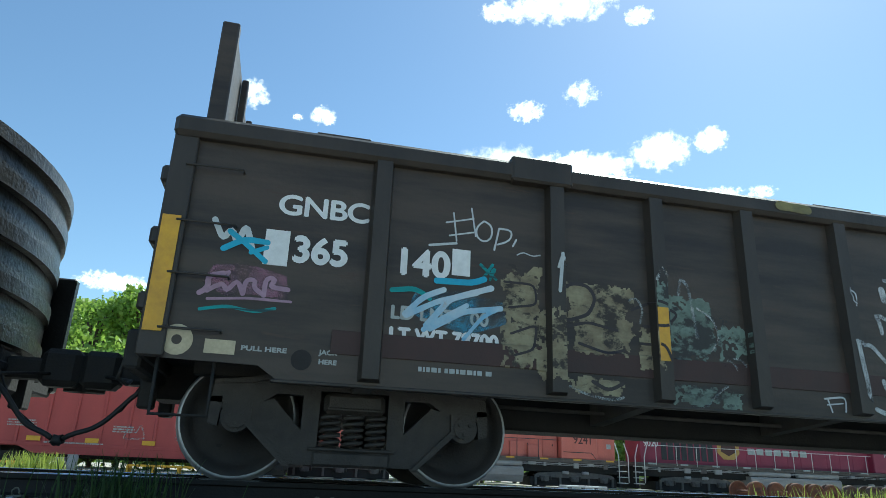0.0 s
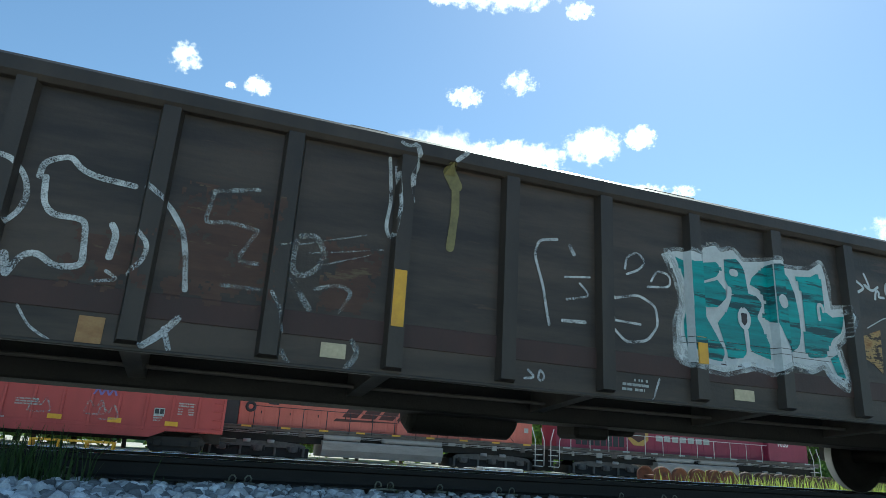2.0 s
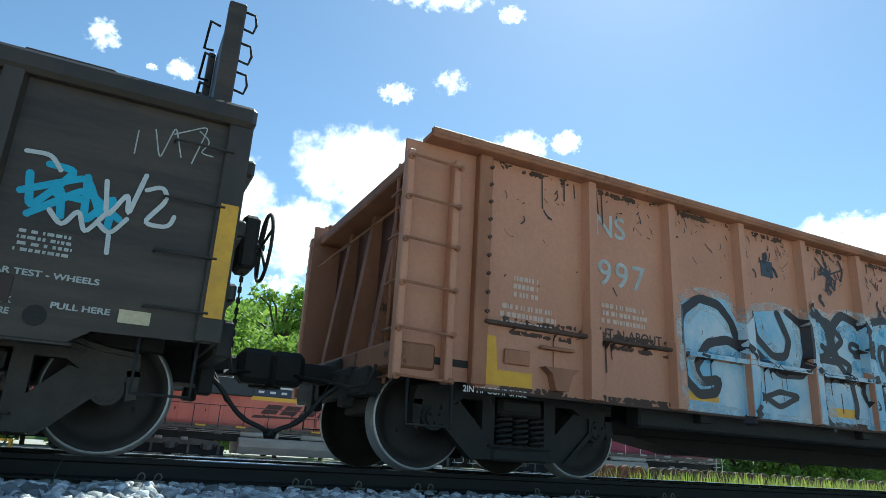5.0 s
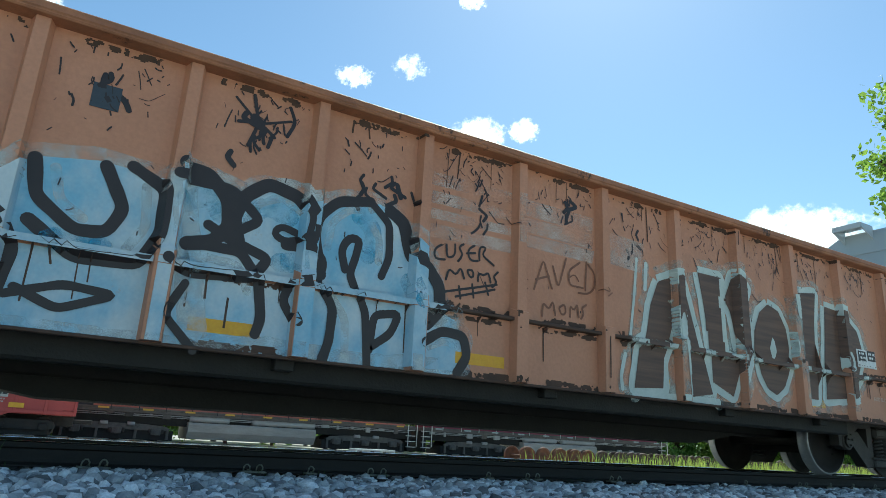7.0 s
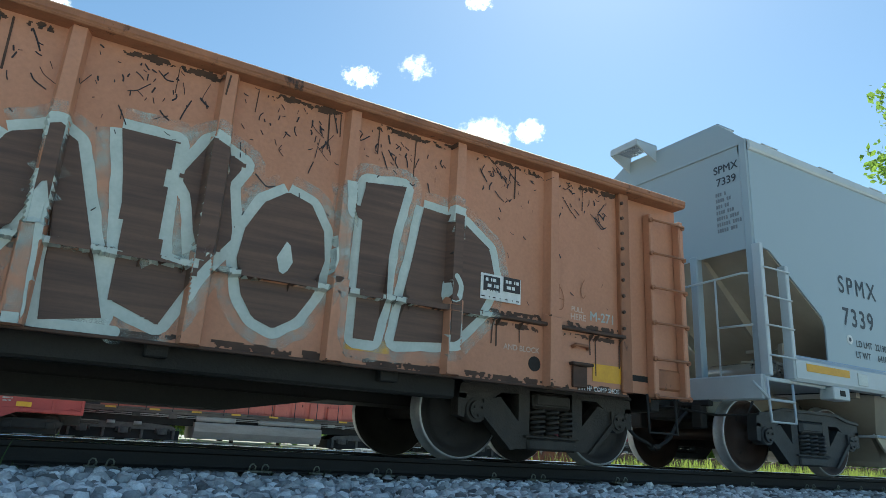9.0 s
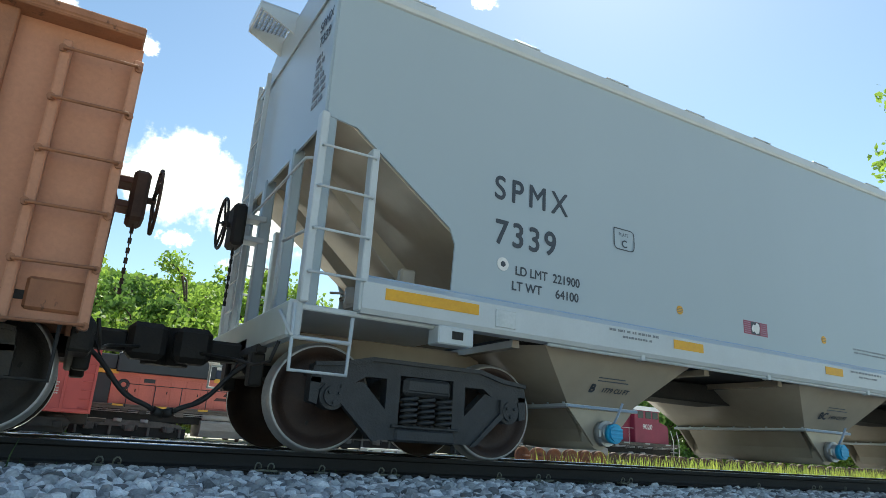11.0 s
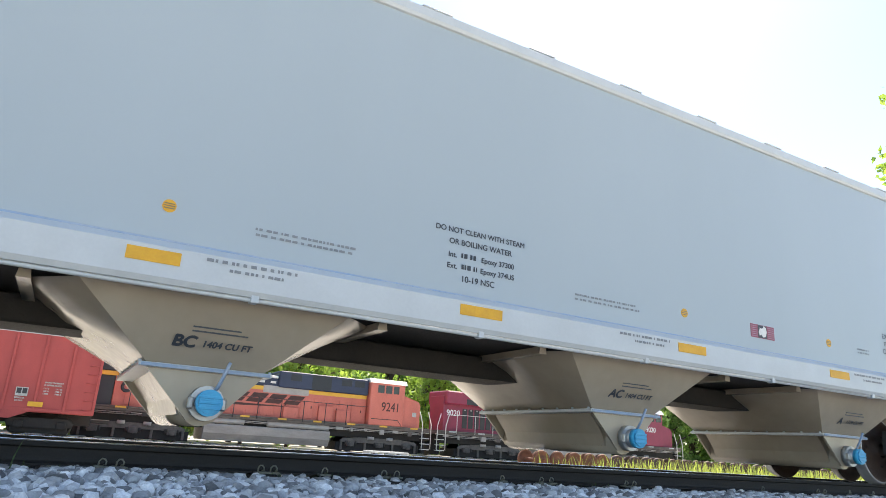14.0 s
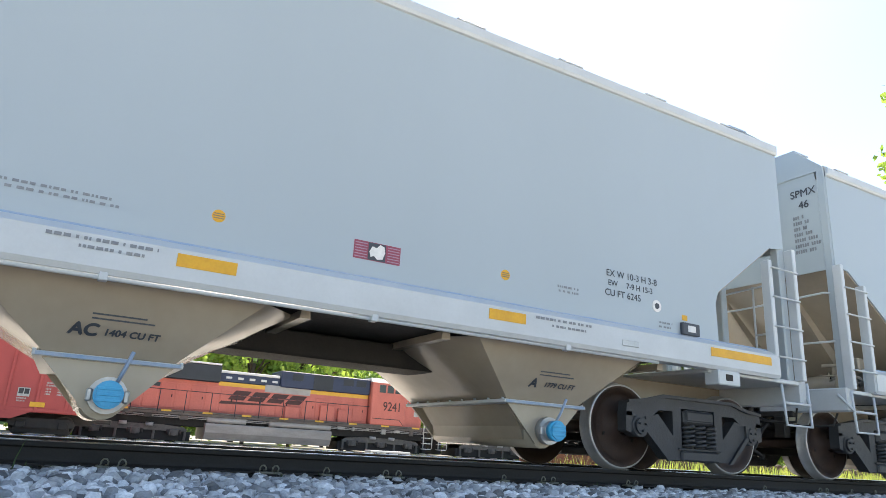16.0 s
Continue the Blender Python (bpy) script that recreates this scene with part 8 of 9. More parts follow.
for i in range(36):
    src = first if i < 5 else second
    m4 = pose(22.0 + i * 1.05 + rnd.uniform(-0.08, 0.08), 23.0 + rnd.uniform(-0.15, 0.15), YARD_Z + 0.46, 0, rnd.uniform(0, 360), rnd.uniform(-3, 3))
    if i in (0, 5):
        src.matrix_world = m4
    else:
        copy_thing(src, m4)


# ---- yard clutter ----
def pallet_frame(x, y, w, d, h, mat, label):
    t = thing("steel_frame", label, "frame")
    for a in (0, 1):
        m = Mesh()
        m.box(x - w / 2, x + w / 2, y + (a - 0.5) * d - 0.05, y + (a - 0.5) * d + 0.05, YARD_Z + h - 0.1, YARD_Z + h, 0.01)
        m.box(x - w / 2, x + w / 2, y + (a - 0.5) * d - 0.05, y + (a - 0.5) * d + 0.05, YARD_Z, YARD_Z + 0.09, 0.01)
        part("rail_bar", m, mat, t)
    for k in range(4):
        m = Mesh()
        xx = x - w / 2 + w * k / 3
        m.box(xx - 0.05, xx + 0.05, y - d / 2, y + d / 2, YARD_Z, YARD_Z + h - 0.02, 0.01)
        part("cross_bar", m, mat, t)


pallet_frame(-5.1, 29.4, 3.4, 0.9, 0.55, YELLOW, "low yellow steel frame beside the yard track")
pallet_frame(-12.3, 29.4, 2.9, 0.9, 0.5, YELLOW_OLD, "scuffed yellow steel frame on the yard ground")
pallet_frame(19.6, 23.5, 2.6, 1.4, 0.28, RUSTY, "rusty steel plates stacked on the yard ground")
pallet_frame(17.0, 30.5, 2.4, 1.0, 0.35, GALV, "pale metal rack on the yard ground")
for x, y, h in ((-9.3, 29.3, 0.85), (-9.85, 29.4, 0.7)):
    m = Mesh()
    m.cyl((x, y, YARD_Z), (x, y, YARD_Z + h), 0.22, 14, 0.24)
    m.cyl((x, y, YARD_Z + h), (x, y, YARD_Z + h + 0.03), 0.25, 14)
    solo("drum", m, LOCO_GREY, "dusty pale steel drum in the yard", "drum", "drums in the yard")


# ---- the boxcar and locomotives behind ----
def bg_truck(parent, x, axles, y, mat=UNDER, span=1.778, r=0.48):
    z0 = YARD_Z + 0.15
    m = Mesh()
    h = span * (axles - 1) / 2
    m.prism([(x - h - 0.55, z0 + 0.62), (x - h - 0.2, z0 + 0.80), (x + h + 0.2, z0 + 0.80), (x + h + 0.55, z0 + 0.62), (x + h + 0.45, z0 + 0.42), (x + h - 0.4, z0 + 0.36), (x - h + 0.4, z0 + 0.36), (x - h - 0.45, z0 + 0.42)], y - 1.14, y - 1.0)
    for k in range(axles):
        xx = x - h + span * k
        m.cyl((xx, y - 1.24, z0 + r), (xx, y - 1.0, z0 + r), 0.15, 12)
        m.box(xx - 0.2, xx + 0.2, y - 1.2, y - 1.05, z0 + 0.35, z0 + 0.66, 0.02)
    part("truck_frame", m, mat, parent)
    # solid dark box for rigging, also standing in for the shadow between wheels
    m = Mesh()
    m.box(x - h - 0.3, x + h + 0.3, y - 0.95, y + 0.95, z0 + 0.10, z0 + 0.5, 0.03)
    part("brake_rigging", m, UNDER, parent)
    for k in range(axles):
        xx = x - h + span * k
        for s in (-1, 1):
            w = Mesh()
            prof = [(0.08, s * 0.82), (r * 0.8, s * 0.77), (r * 0.83, s * 0.82), (r, s * 0.815), (r + 0.01, s * 0.69), (0.08, s * 0.70)]
            w.lathe(prof if s > 0 else prof[::-1], 24, y, (xx, z0 + r))
            part("wheel", w, WHEEL, parent)


def boxcar(x0, x1, label, seed):
    car = thing("boxcar", label, "freight car", "red boxcars in the yard")
    y, z0 = BOX_Y, YARD_Z + 0.15
    m = Mesh()
    m.box(x0, x1, y - 1.50, y + 1.50, z0 + 1.05, z0 + 4.74, 0.02)
    part("body", m, CAR_RED, car)
    m = Mesh()
    m.prism([(y - 1.55, z0 + 4.74), (y, z0 + 4.92), (y + 1.55, z0 + 4.74), (y + 1.55, z0 + 4.66), (y - 1.55, z0 + 4.66)], x0 - 0.05, x1 + 0.05, "x")
    part("roof", m, GALV, car)
    n = int((x1 - x0) / 1.22)
    for k in range(n + 1):
        x = x0 + (x1 - x0) * k / n
        m = Mesh()
        m.box(x - 0.07, x + 0.07, y - 1.58, y - 1.50, z0 + 1.05, z0 + 4.66, 0.02)
        part("side_post", m, CAR_RED, car)
    m = Mesh()
    m.prism([(x0, z0 + 1.08), (x0 + 2.6, z0 + 1.08), (x0 + 3.4, z0 + 0.72), (x1 - 3.4, z0 + 0.72), (x1 - 2.6, z0 + 1.08), (x1, z0 + 1.08), (x1, z0 + 1.14), (x0, z0 + 1.14)], y - 1.56, y - 1.46)
    m.box(x0, x1, y - 1.57, y - 1.49, z0 + 1.08, z0 + 1.24, 0.01)
    part("side_sill", m, CAR_RED, car)
    m = Mesh()
    m.box(x0 - 0.05, x1 + 0.05, y - 0.3, y + 0.3, z0 + 0.55, z0 + 1.05, 0.02)
    m.box(x0 - 0.9, x1 + 0.9, y - 0.14, y + 0.14, z0 + 0.72, z0 + 0.92, 0.03)
    part("centre_sill", m, UNDER, car)
    rnd = random.Random(seed)
    k = x0 + 0.35
    while k < x1 - 0.5:
        m = Mesh()
        m.box(k, k + 0.62, y - 1.588, y - 1.582, z0 + 1.30, z0 + 1.52)
        part("reflective_strip", m, YELLOW, car, "yellow reflective strip")
        k += 2.63
    for a, b, zz, rows in ((x1 - 2.25, x1 - 1.45, 2.40, 2), (x1 - 2.25, x1 - 2.0, 2.12, 3), (x1 - 1.75, x1 - 1.45, 2.12, 3), (x1 - 3.35, x1 - 2.95, 1.62, 2), (x0 + 2, x0 + 3.4, 2.2, 3), (x1 - 9.5, x1 - 8.4, 2.1, 3), (x1 - 12.5, x1 - 9.5, 1.22, 1)):
        bars(car, a, b, z0 + zz, y - 1.592, WHITE_FADED, rows, 0.07, 0.12, seed=seed + rows)
    m = Mesh()
    m.box(x1 - 3.35, x1 - 2.85, y - 1.592, y - 1.585, z0 + 1.74, z0 + 2.14)
    panel = part("data_panel", m, WHITE_FADED, car)
    for a in (0.04, 0.27):
        m = Mesh()
        m.box(x1 - 3.35 + a, x1 - 3.35 + a + 0.19, y - 1.597, y - 1.593, z0 + 1.86, z0 + 2.10)
        part("data_panel_field", m, LOCO_DARK, panel)
    P = Paint(lambda x, z: y - 1.59)
    for cx, cz in ((x1 - 6.0, z0 + 1.95), (x1 - 5.4, z0 + 1.75), (x1 - 8.4, z0 + 1.9)):
        P.stroke([(cx - 0.5, cz - 0.3), (cx - 0.35, cz + 0.4), (cx, cz - 0.1), (cx + 0.2, cz + 0.45), (cx + 0.5, cz - 0.3), (cx - 0.4, cz - 0.32)], 0.08, 0.1)
    P.done("graffiti", SPRAY_DIM, car)
    P = Paint(lambda x, z: y - 1.592)
    for q in range(3):
        P.stroke([(x1 - 6.2 + q * 0.35, z0 + 2.6), (x1 - 6.05 + q * 0.35, z0 + 2.95), (x1 - 5.9 + q * 0.35, z0 + 2.6)], 0.09, 0.1)
    P.done("graffiti", material("violet_spray_paint", (0.20, 0.16, 0.42), None, 4.0, 0.6, 0, 0.0), car)
    m = Mesh()
    for k in range(7):
        m.tube([(x1 - 0.06, y - 1.58, z0 + 1.3 + k * 0.42), (x1 - 0.06, y - 1.66, z0 + 1.3 + k * 0.42), (x1 - 0.5, y - 1.66, z0 + 1.3 + k * 0.42), (x1 - 0.5, y - 1.58, z0 + 1.3 + k * 0.42)], 0.02, 5)
    part("ladder_rungs", m, CAR_RED, car)
    bg_truck(car, x1 - 2.1, 2, y)
    bg_truck(car, x0 + 2.1, 2, y)
    return car


boxcar(-14.9, 1.36, "oxide red ribbed boxcar with yellow reflective strips", 5)
boxcar(-33.0, -16.3, "oxide red boxcar at the end of the yard train", 9)


def yard_locomotive(name, label, x0, x1, axle_sets, tank_span, tanks, sill_mark):
    """Walkway, underframe, trucks, tank, steps and rails of a six-axle hood locomotive; returns the thing."""
    lo = thing(name, label, "locomotive")
    y, z0 = BACK_Y, YARD_Z + 0.15
    zd = 1.24
    m = Mesh()
    m.box(x0, x1, y - 1.55, y + 1.55, zd - 0.10, zd, 0.02)
    m.box(x0, x1, y - 1.50, y + 1.50, zd - 0.26, zd - 0.10, 0.02)
    part("walkway", m, SILL_GREY, lo)
    m = Mesh()
    m.box(x0 + 0.3, x1 - 0.3, y - 1.0, y + 1.0, z0 + 0.9, zd - 0.24, 0.03)
    part("underframe", m, UNDER, lo)
    n = int((x1 - x0) / 2.15)
    for k in range(n):
        m = Mesh()
        xx = x0 + 0.9 + (x1 - x0 - 2.4) * k / (n - 1)
        m.box(xx, xx + 0.55, y - 1.57, y - 1.552, zd - 0.11, zd - 0.01)
        part("sill_marker", m, sill_mark, lo)
    rnd = random.Random(int(x0 * 7) + 3)
    # pipes, boxes and brackets hung under the walkway
    for k in range(22):
        xx = x0 + 0.6 + (x1 - x0 - 1.4) * k / 21 + rnd.uniform(-0.2, 0.2)
        if tank_span[0] - 0.2 < xx < tank_span[1] + 0.1:
            continue
        m = Mesh()
        m.box(xx, xx + rnd.uniform(0.12, 0.5), y - 1.46, y - 1.30, zd - 0.26 - rnd.uniform(0.1, 0.32), zd - 0.26, 0.02)
        part("equipment_box", m, rnd.choice((TRUCK, SILL_GREY, LOCO_GREY)), lo)
    for zz_, r in ((zd - 0.33, 0.03), (zd - 0.42, 0.02)):
        m = Mesh()
        m.tube([(x0 + 0.5, y - 1.42, zz_), (x1 - 0.5, y - 1.42, zz_)], r, 6)
        part("pipe", m, LOCO_GREY, lo)
    # trucks
    for axles in axle_sets:
        a, b = axles[0], axles[-1]
        m = Mesh()
        top, low = z0 + 0.92, z0 + 0.62
        m.prism([(a - 0.75, low + 0.05), (a - 0.5, top - 0.1), (a + 0.6, top), (b - 0.6, top), (b + 0.5, top - 0.1), (b + 0.75, low + 0.05), (b + 0.5, low - 0.04), (a - 0.5, low - 0.04)], y - 1.18, y - 1.02)
        m.prism([(a - 0.75, low + 0.05), (a - 0.5, top - 0.1), (b + 0.5, top - 0.1), (b + 0.75, low + 0.05), (b + 0.5, low - 0.04), (a - 0.5, low - 0.04)], y + 1.02, y + 1.18)
        part("truck_frame", m, TRUCK_DUST, lo)
        for xx in axles:
            m = Mesh()
            m.box(xx - 0.26, xx + 0.26, y - 1.24, y - 1.06, z0 + 0.34, z0 + 0.70, 0.04)
            m.cyl((xx, y - 1.32, z0 + 0.50), (xx, y - 1.2, z0 + 0.50), 0.17, 14)
            m.cyl((xx, y - 1.36, z0 + 0.50), (xx, y - 1.32, z0 + 0.50), 0.10, 12)
            part("axle_box", m, TRUCK_DUST, lo)
            for g in (-1, 1):
                h = Mesh()
                h.cyl((xx + g * 0.34, y - 1.16, z0 + 0.42), (xx + g * 0.34, y - 1.16, z0 + 0.66), 0.075, 10)
                part("spring", h, TRUCK, lo)
            for s_ in (-1, 1):
                w = Mesh()
                prof = [(0.08, s_ * 0.82), (0.40, s_ * 0.77), (0.42, s_ * 0.82), (0.508, s_ * 0.815), (0.52, s_ * 0.69), (0.08, s_ * 0.70)]
                w.lathe(prof if s_ > 0 else prof[::-1], 24, y, (xx, z0 + 0.508))
                part("wheel", w, WHEEL, lo)
        # dark box fills in gear and shadow, hiding bright ground behind the wheels
        m = Mesh()
        m.box(a - 0.95, b + 0.95, y - 1.0, y + 1.0, z0 + 0.06, z0 + 0.60, 0.03)
        part("traction_gear", m, UNDER, lo)
        for xx in (a - 0.62, (a + b * 1.0) / 2 - 0.98, (a + b) / 2 + 0.98, b + 0.62):
            m = Mesh()
            m.box(xx - 0.07, xx + 0.07, y - 1.15, y - 1.02, z0 + 0.10, z0 + 0.66, 0.02)
            part("brake_hanger", m, TRUCK_DUST, lo)
        for xx in ((a * 2 + b) / 3, (a + 2 * b) / 3):
            m = Mesh()
            m.cyl((xx - 0.2, y - 1.25, top - 0.02), (xx + 0.2, y - 1.25, top - 0.02), 0.10, 10)
            part("brake_cylinder", m, LOCO_GREY, lo)
    # fuel tank and air reservoirs
    t0, t1 = tank_span
    m = Mesh()
    m.prism([(y - 1.45, 0.64), (y - 1.55, 0.52), (y - 1.55, 0.12), (y - 1.30, -0.28), (y + 1.3, -0.28), (y + 1.55, 0.12), (y + 1.55, 0.52), (y + 1.45, 0.64)], t0, t1, "x")
    part("fuel_tank", m, TANK_DUST, lo)
    for a, b in tanks:
        m = Mesh()
        m.cyl((a, y - 1.32, 0.84), (b, y - 1.32, 0.84), 0.17, 14)
        part("air_reservoir", m, LOCO_GREY, lo)
    # end steps, rails, couplers
    for xx, g in ((x1 - 0.28, 1), (x0 + 0.28, -1)):
        for k in range(4):
            m = Mesh()
            m.box(xx - 0.28, xx + 0.28, y - 1.58 + 0.05 * k, y - 1.15, z0 + 0.38 + k * 0.36, z0 + 0.43 + k * 0.36)
            part("step", m, CAB_WHITE, lo)
        for q in (-0.33, 0.33):
            m = Mesh()
            m.tube([(xx + q, y - 1.58, z0 + 0.45), (xx + q, y - 1.58, zd + 0.3), (xx + q - g * 0.25, y - 1.55, zd + 1.1)], 0.032, 6)
            part("step_rail", m, CAB_WHITE, lo)
        m = Mesh()
        m.box(min(xx, xx + g * 0.8), max(xx, xx + g * 0.8), y - 0.15, y + 0.15, z0 + 0.72, z0 + 0.98, 0.03)
        m.prism([(xx - 0.1, z0 + 0.12), (xx + 0.15, z0 + 0.12), (xx + 0.15, z0 + 1.5), (xx - 0.1, z0 + 1.5)], y - 1.1, y + 1.1)
        part("pilot", m, UNDER, lo)
    return lo


def hand_rails(lo, x0, x1, step, mat):
    y, zd = BACK_Y, 1.24
    x = x0
    while x < x1:
        m = Mesh()
        m.tube([(x, y - 1.54, zd - 0.15), (x, y - 1.54, zd + 1.10)], 0.024, 6)
        part("rail_post", m, mat, lo)
        x += step
    m = Mesh()
    m.tube([(x0, y - 1.54, zd + 1.10), (x1, y - 1.54, zd + 1.10)], 0.020, 6)
    part("hand_rail", m, mat, lo)


SILL_GREY = material("dusty_brown_sill_steel", (0.17, 0.14, 0.12), (0.08, 0.068, 0.06), 2.0, 0.8, 0, 0.2, 20)
TRUCK_DUST = material("dusty_truck_casting", (0.15, 0.135, 0.12), (0.075, 0.068, 0.06), 3.0, 0.8, 0, 0.3, 25)
TANK_DUST = material("dusty_silver_tank_steel", (0.42, 0.375, 0.33), (0.26, 0.23, 0.20), 0.8, 0.6, 0, 0.08, 12, (1, 1, 3))


def orange_locomotive():
    lo = yard_locomotive("orange_locomotive", "faded orange diesel locomotive with dark roof and yellow stripe", -0.60, 22.1,
                         ((1.64, 3.68, 5.72), (16.58, 18.60, 20.62)), (7.35, 15.0), ((7.42, 9.65), (11.05, 14.95)), LOCO_YELLOW)
    y, zd = BACK_Y, 1.24

    def block(name, a, b, half, lowz, topz, mat, c=0.03, parent=None, label=""):
        m = Mesh()
        m.box(a, b, y - half, y + half, lowz, topz, c)
        return part(name, m, mat, parent or lo, label)
    block("hood", 2.35, 17.5, 1.02, zd, 3.06, LOCO_ORANGE)
    block("rear_hood", 0.6, 2.35, 0.92, zd, 2.86, LOCO_DARK)
    block("rear_stripe", 0.62, 2.62, 1.04, 2.86, 3.10, LOCO_YELLOW, 0.01)
    block("rear_top", 0.7, 2.48, 1.12, 3.10, 3.92, LOCO_DARK, 0.05)
    block("radiator_section", 2.48, 7.82, 1.42, 2.98, 3.98, LOCO_DARK, 0.05)
    block("radiator_roof", 2.52, 7.78, 1.44, 3.98, 4.08, CAB_WHITE, 0.02)
    block("engine_top", 7.84, 11.5, 1.00, 3.10, 3.60, LOCO_NAVY, 0.03)
    block("engine_roof", 7.86, 11.46, 1.04, 3.60, 3.76, CAB_WHITE, 0.03)
    inv = block("inverter_cabinet", 11.5, 17.5, 1.20, 3.08, 4.10, LOCO_NAVY, 0.05)
    block("dark_panel", 13.6, 14.9, 1.215, 3.12, 4.02, LOCO_DARK, 0.004, inv)
    for x in (12.2, 15.6, 16.5):
        block("louvre", x, x + 0.7, 1.21, 3.55, 3.95, LOCO_DARK, 0.004, inv)
    for a, b, half in ((7.82, 11.6, 1.035), (11.6, 17.48, 1.035)):
        block("yellow_stripe", a, b, half, 2.84, 3.08, LOCO_YELLOW, 0.004)
    block("faded_patch", 10.6, 13.5, 1.042, 2.70, 3.14, LOCO_GREY, 0.004)
    n = 17
    for k in range(n):
        a = 2.95 + (17.3 - 2.95) * k / n
        b = a + (17.3 - 2.95) / n - 0.10
        m = Mesh()
        m.box(a, b, y - 1.045, y - 1.015, zd + 0.10, 2.60 if a > 7.7 else 2.76, 0.012)
        part("hood_door", m, LOCO_ORANGE, lo)
        if k % 2 == 0:
            m = Mesh()
            m.box(b - 0.10, b - 0.04, y - 1.065, y - 1.045, 1.95, 2.10, 0.006)
            part("door_latch", m, UNDER, lo)
    m = Mesh()
    m.lathe([(0.14, 0.0), (0.20, -0.05), (0.30, -0.05), (0.32, 0.0)], 18, y - 1.05, (2.98, 2.30))
    part("hose_reel", m, LOCO_DARK, lo)
    block("small_grille", 4.0, 4.6, 1.05, 2.50, 2.72, LOCO_DARK, 0.004)
    for k in range(5):
        block("air_duct", 8.2 + k * 0.7, 8.55 + k * 0.7, 1.03, 3.28, 3.42, CAB_WHITE, 0.02)
    for a, z1_ in ((11.95, 1.95), (14.2, 2.2), (15.4, 2.0)):
        block("equipment_locker", a, a + 0.95, 1.25, zd, z1_, LOCO_ORANGE, 0.03)
    cab = block("cab", 17.55, 20.05, 1.50, zd, 3.98, LOCO_ORANGE, 0.05)
    m = Mesh()
    m.prism([(y - 1.52, 3.95), (y - 1.25, 4.24), (y + 1.25, 4.24), (y + 1.52, 3.95)], 17.5, 20.2, "x")
    part("cab_roof", m, CAB_WHITE, cab)
    for a, w in ((18.05, 0.46), (18.62, 0.46), (19.2, 0.40)):
        m = Mesh()
        m.box(a, a + w, y - 1.52, y - 1.50, 3.32, 3.82, 0.006)
        part("cab_window", m, GLASS, cab)
    m = Mesh()
    m.prism([(20.05, zd), (21.42, zd), (21.42, 2.78), (21.25, 2.98), (20.05, 3.32)], y - 1.18, y + 1.18)
    part("nose", m, LOCO_ORANGE, lo)
    m = Mesh()
    m.box(20.85, 21.15, y - 1.19, y - 1.18, 1.95, 2.25)
    part("nose_marker", m, WHITE_FADED, lo)
    m = Mesh()
    m.prism([(17.7, 1.62), (19.6, 1.62), (19.9, 1.30), (19.93, 1.32), (19.62, 1.66), (17.7, 1.66)], y - 1.512, y - 1.502)
    part("cab_stripe", m, LOCO_DARK, cab)
    hand_rails(lo, 3.2, 17.4, 1.42, LOCO_DARK)
    # the dark mark on the hood as plain slanted bars over a tapering one
    for k in range(4):
        for z1_, z2_ in ((0.0, 0.25), (0.31, 0.56)):
            x = 8.45 + k * 1.16
            m = Mesh()
            m.prism([(x + z1_ * 0.8, 2.08 + z1_), (x + 0.94 + z1_ * 0.8, 2.08 + z1_), (x + 0.94 + z2_ * 0.8, 2.08 + z2_), (x + z2_ * 0.8, 2.08 + z2_)], y - 1.056, y - 1.047)
            part("word_mark", m, MARK_BROWN, lo)
    m = Mesh()
    m.prism([(7.95, 1.80), (12.2, 1.93), (12.2, 1.97), (8.1, 1.98)], y - 1.056, y - 1.047)
    part("word_mark", m, MARK_BROWN, lo)
    lettering("9241", 0.80, 19.05, y - 1.515, 2.18, MARK_BROWN, lo, bold=0.01, wide=0.85)
    return lo


LOCO_NAVY = material("dark_navy_loco_paint", (0.030, 0.042, 0.085), (0.018, 0.026, 0.055), 1.2, 0.45, 0, 0.05)
MARK_BROWN = material("dark_brown_lettering", (0.085, 0.032, 0.026), (0.06, 0.024, 0.02), 3.0, 0.6, 0, 0.0)
GOLD = material("dull_gold_emblem", (0.55, 0.36, 0.10), (0.42, 0.25, 0.06), 3.0, 0.6, 0, 0.0)


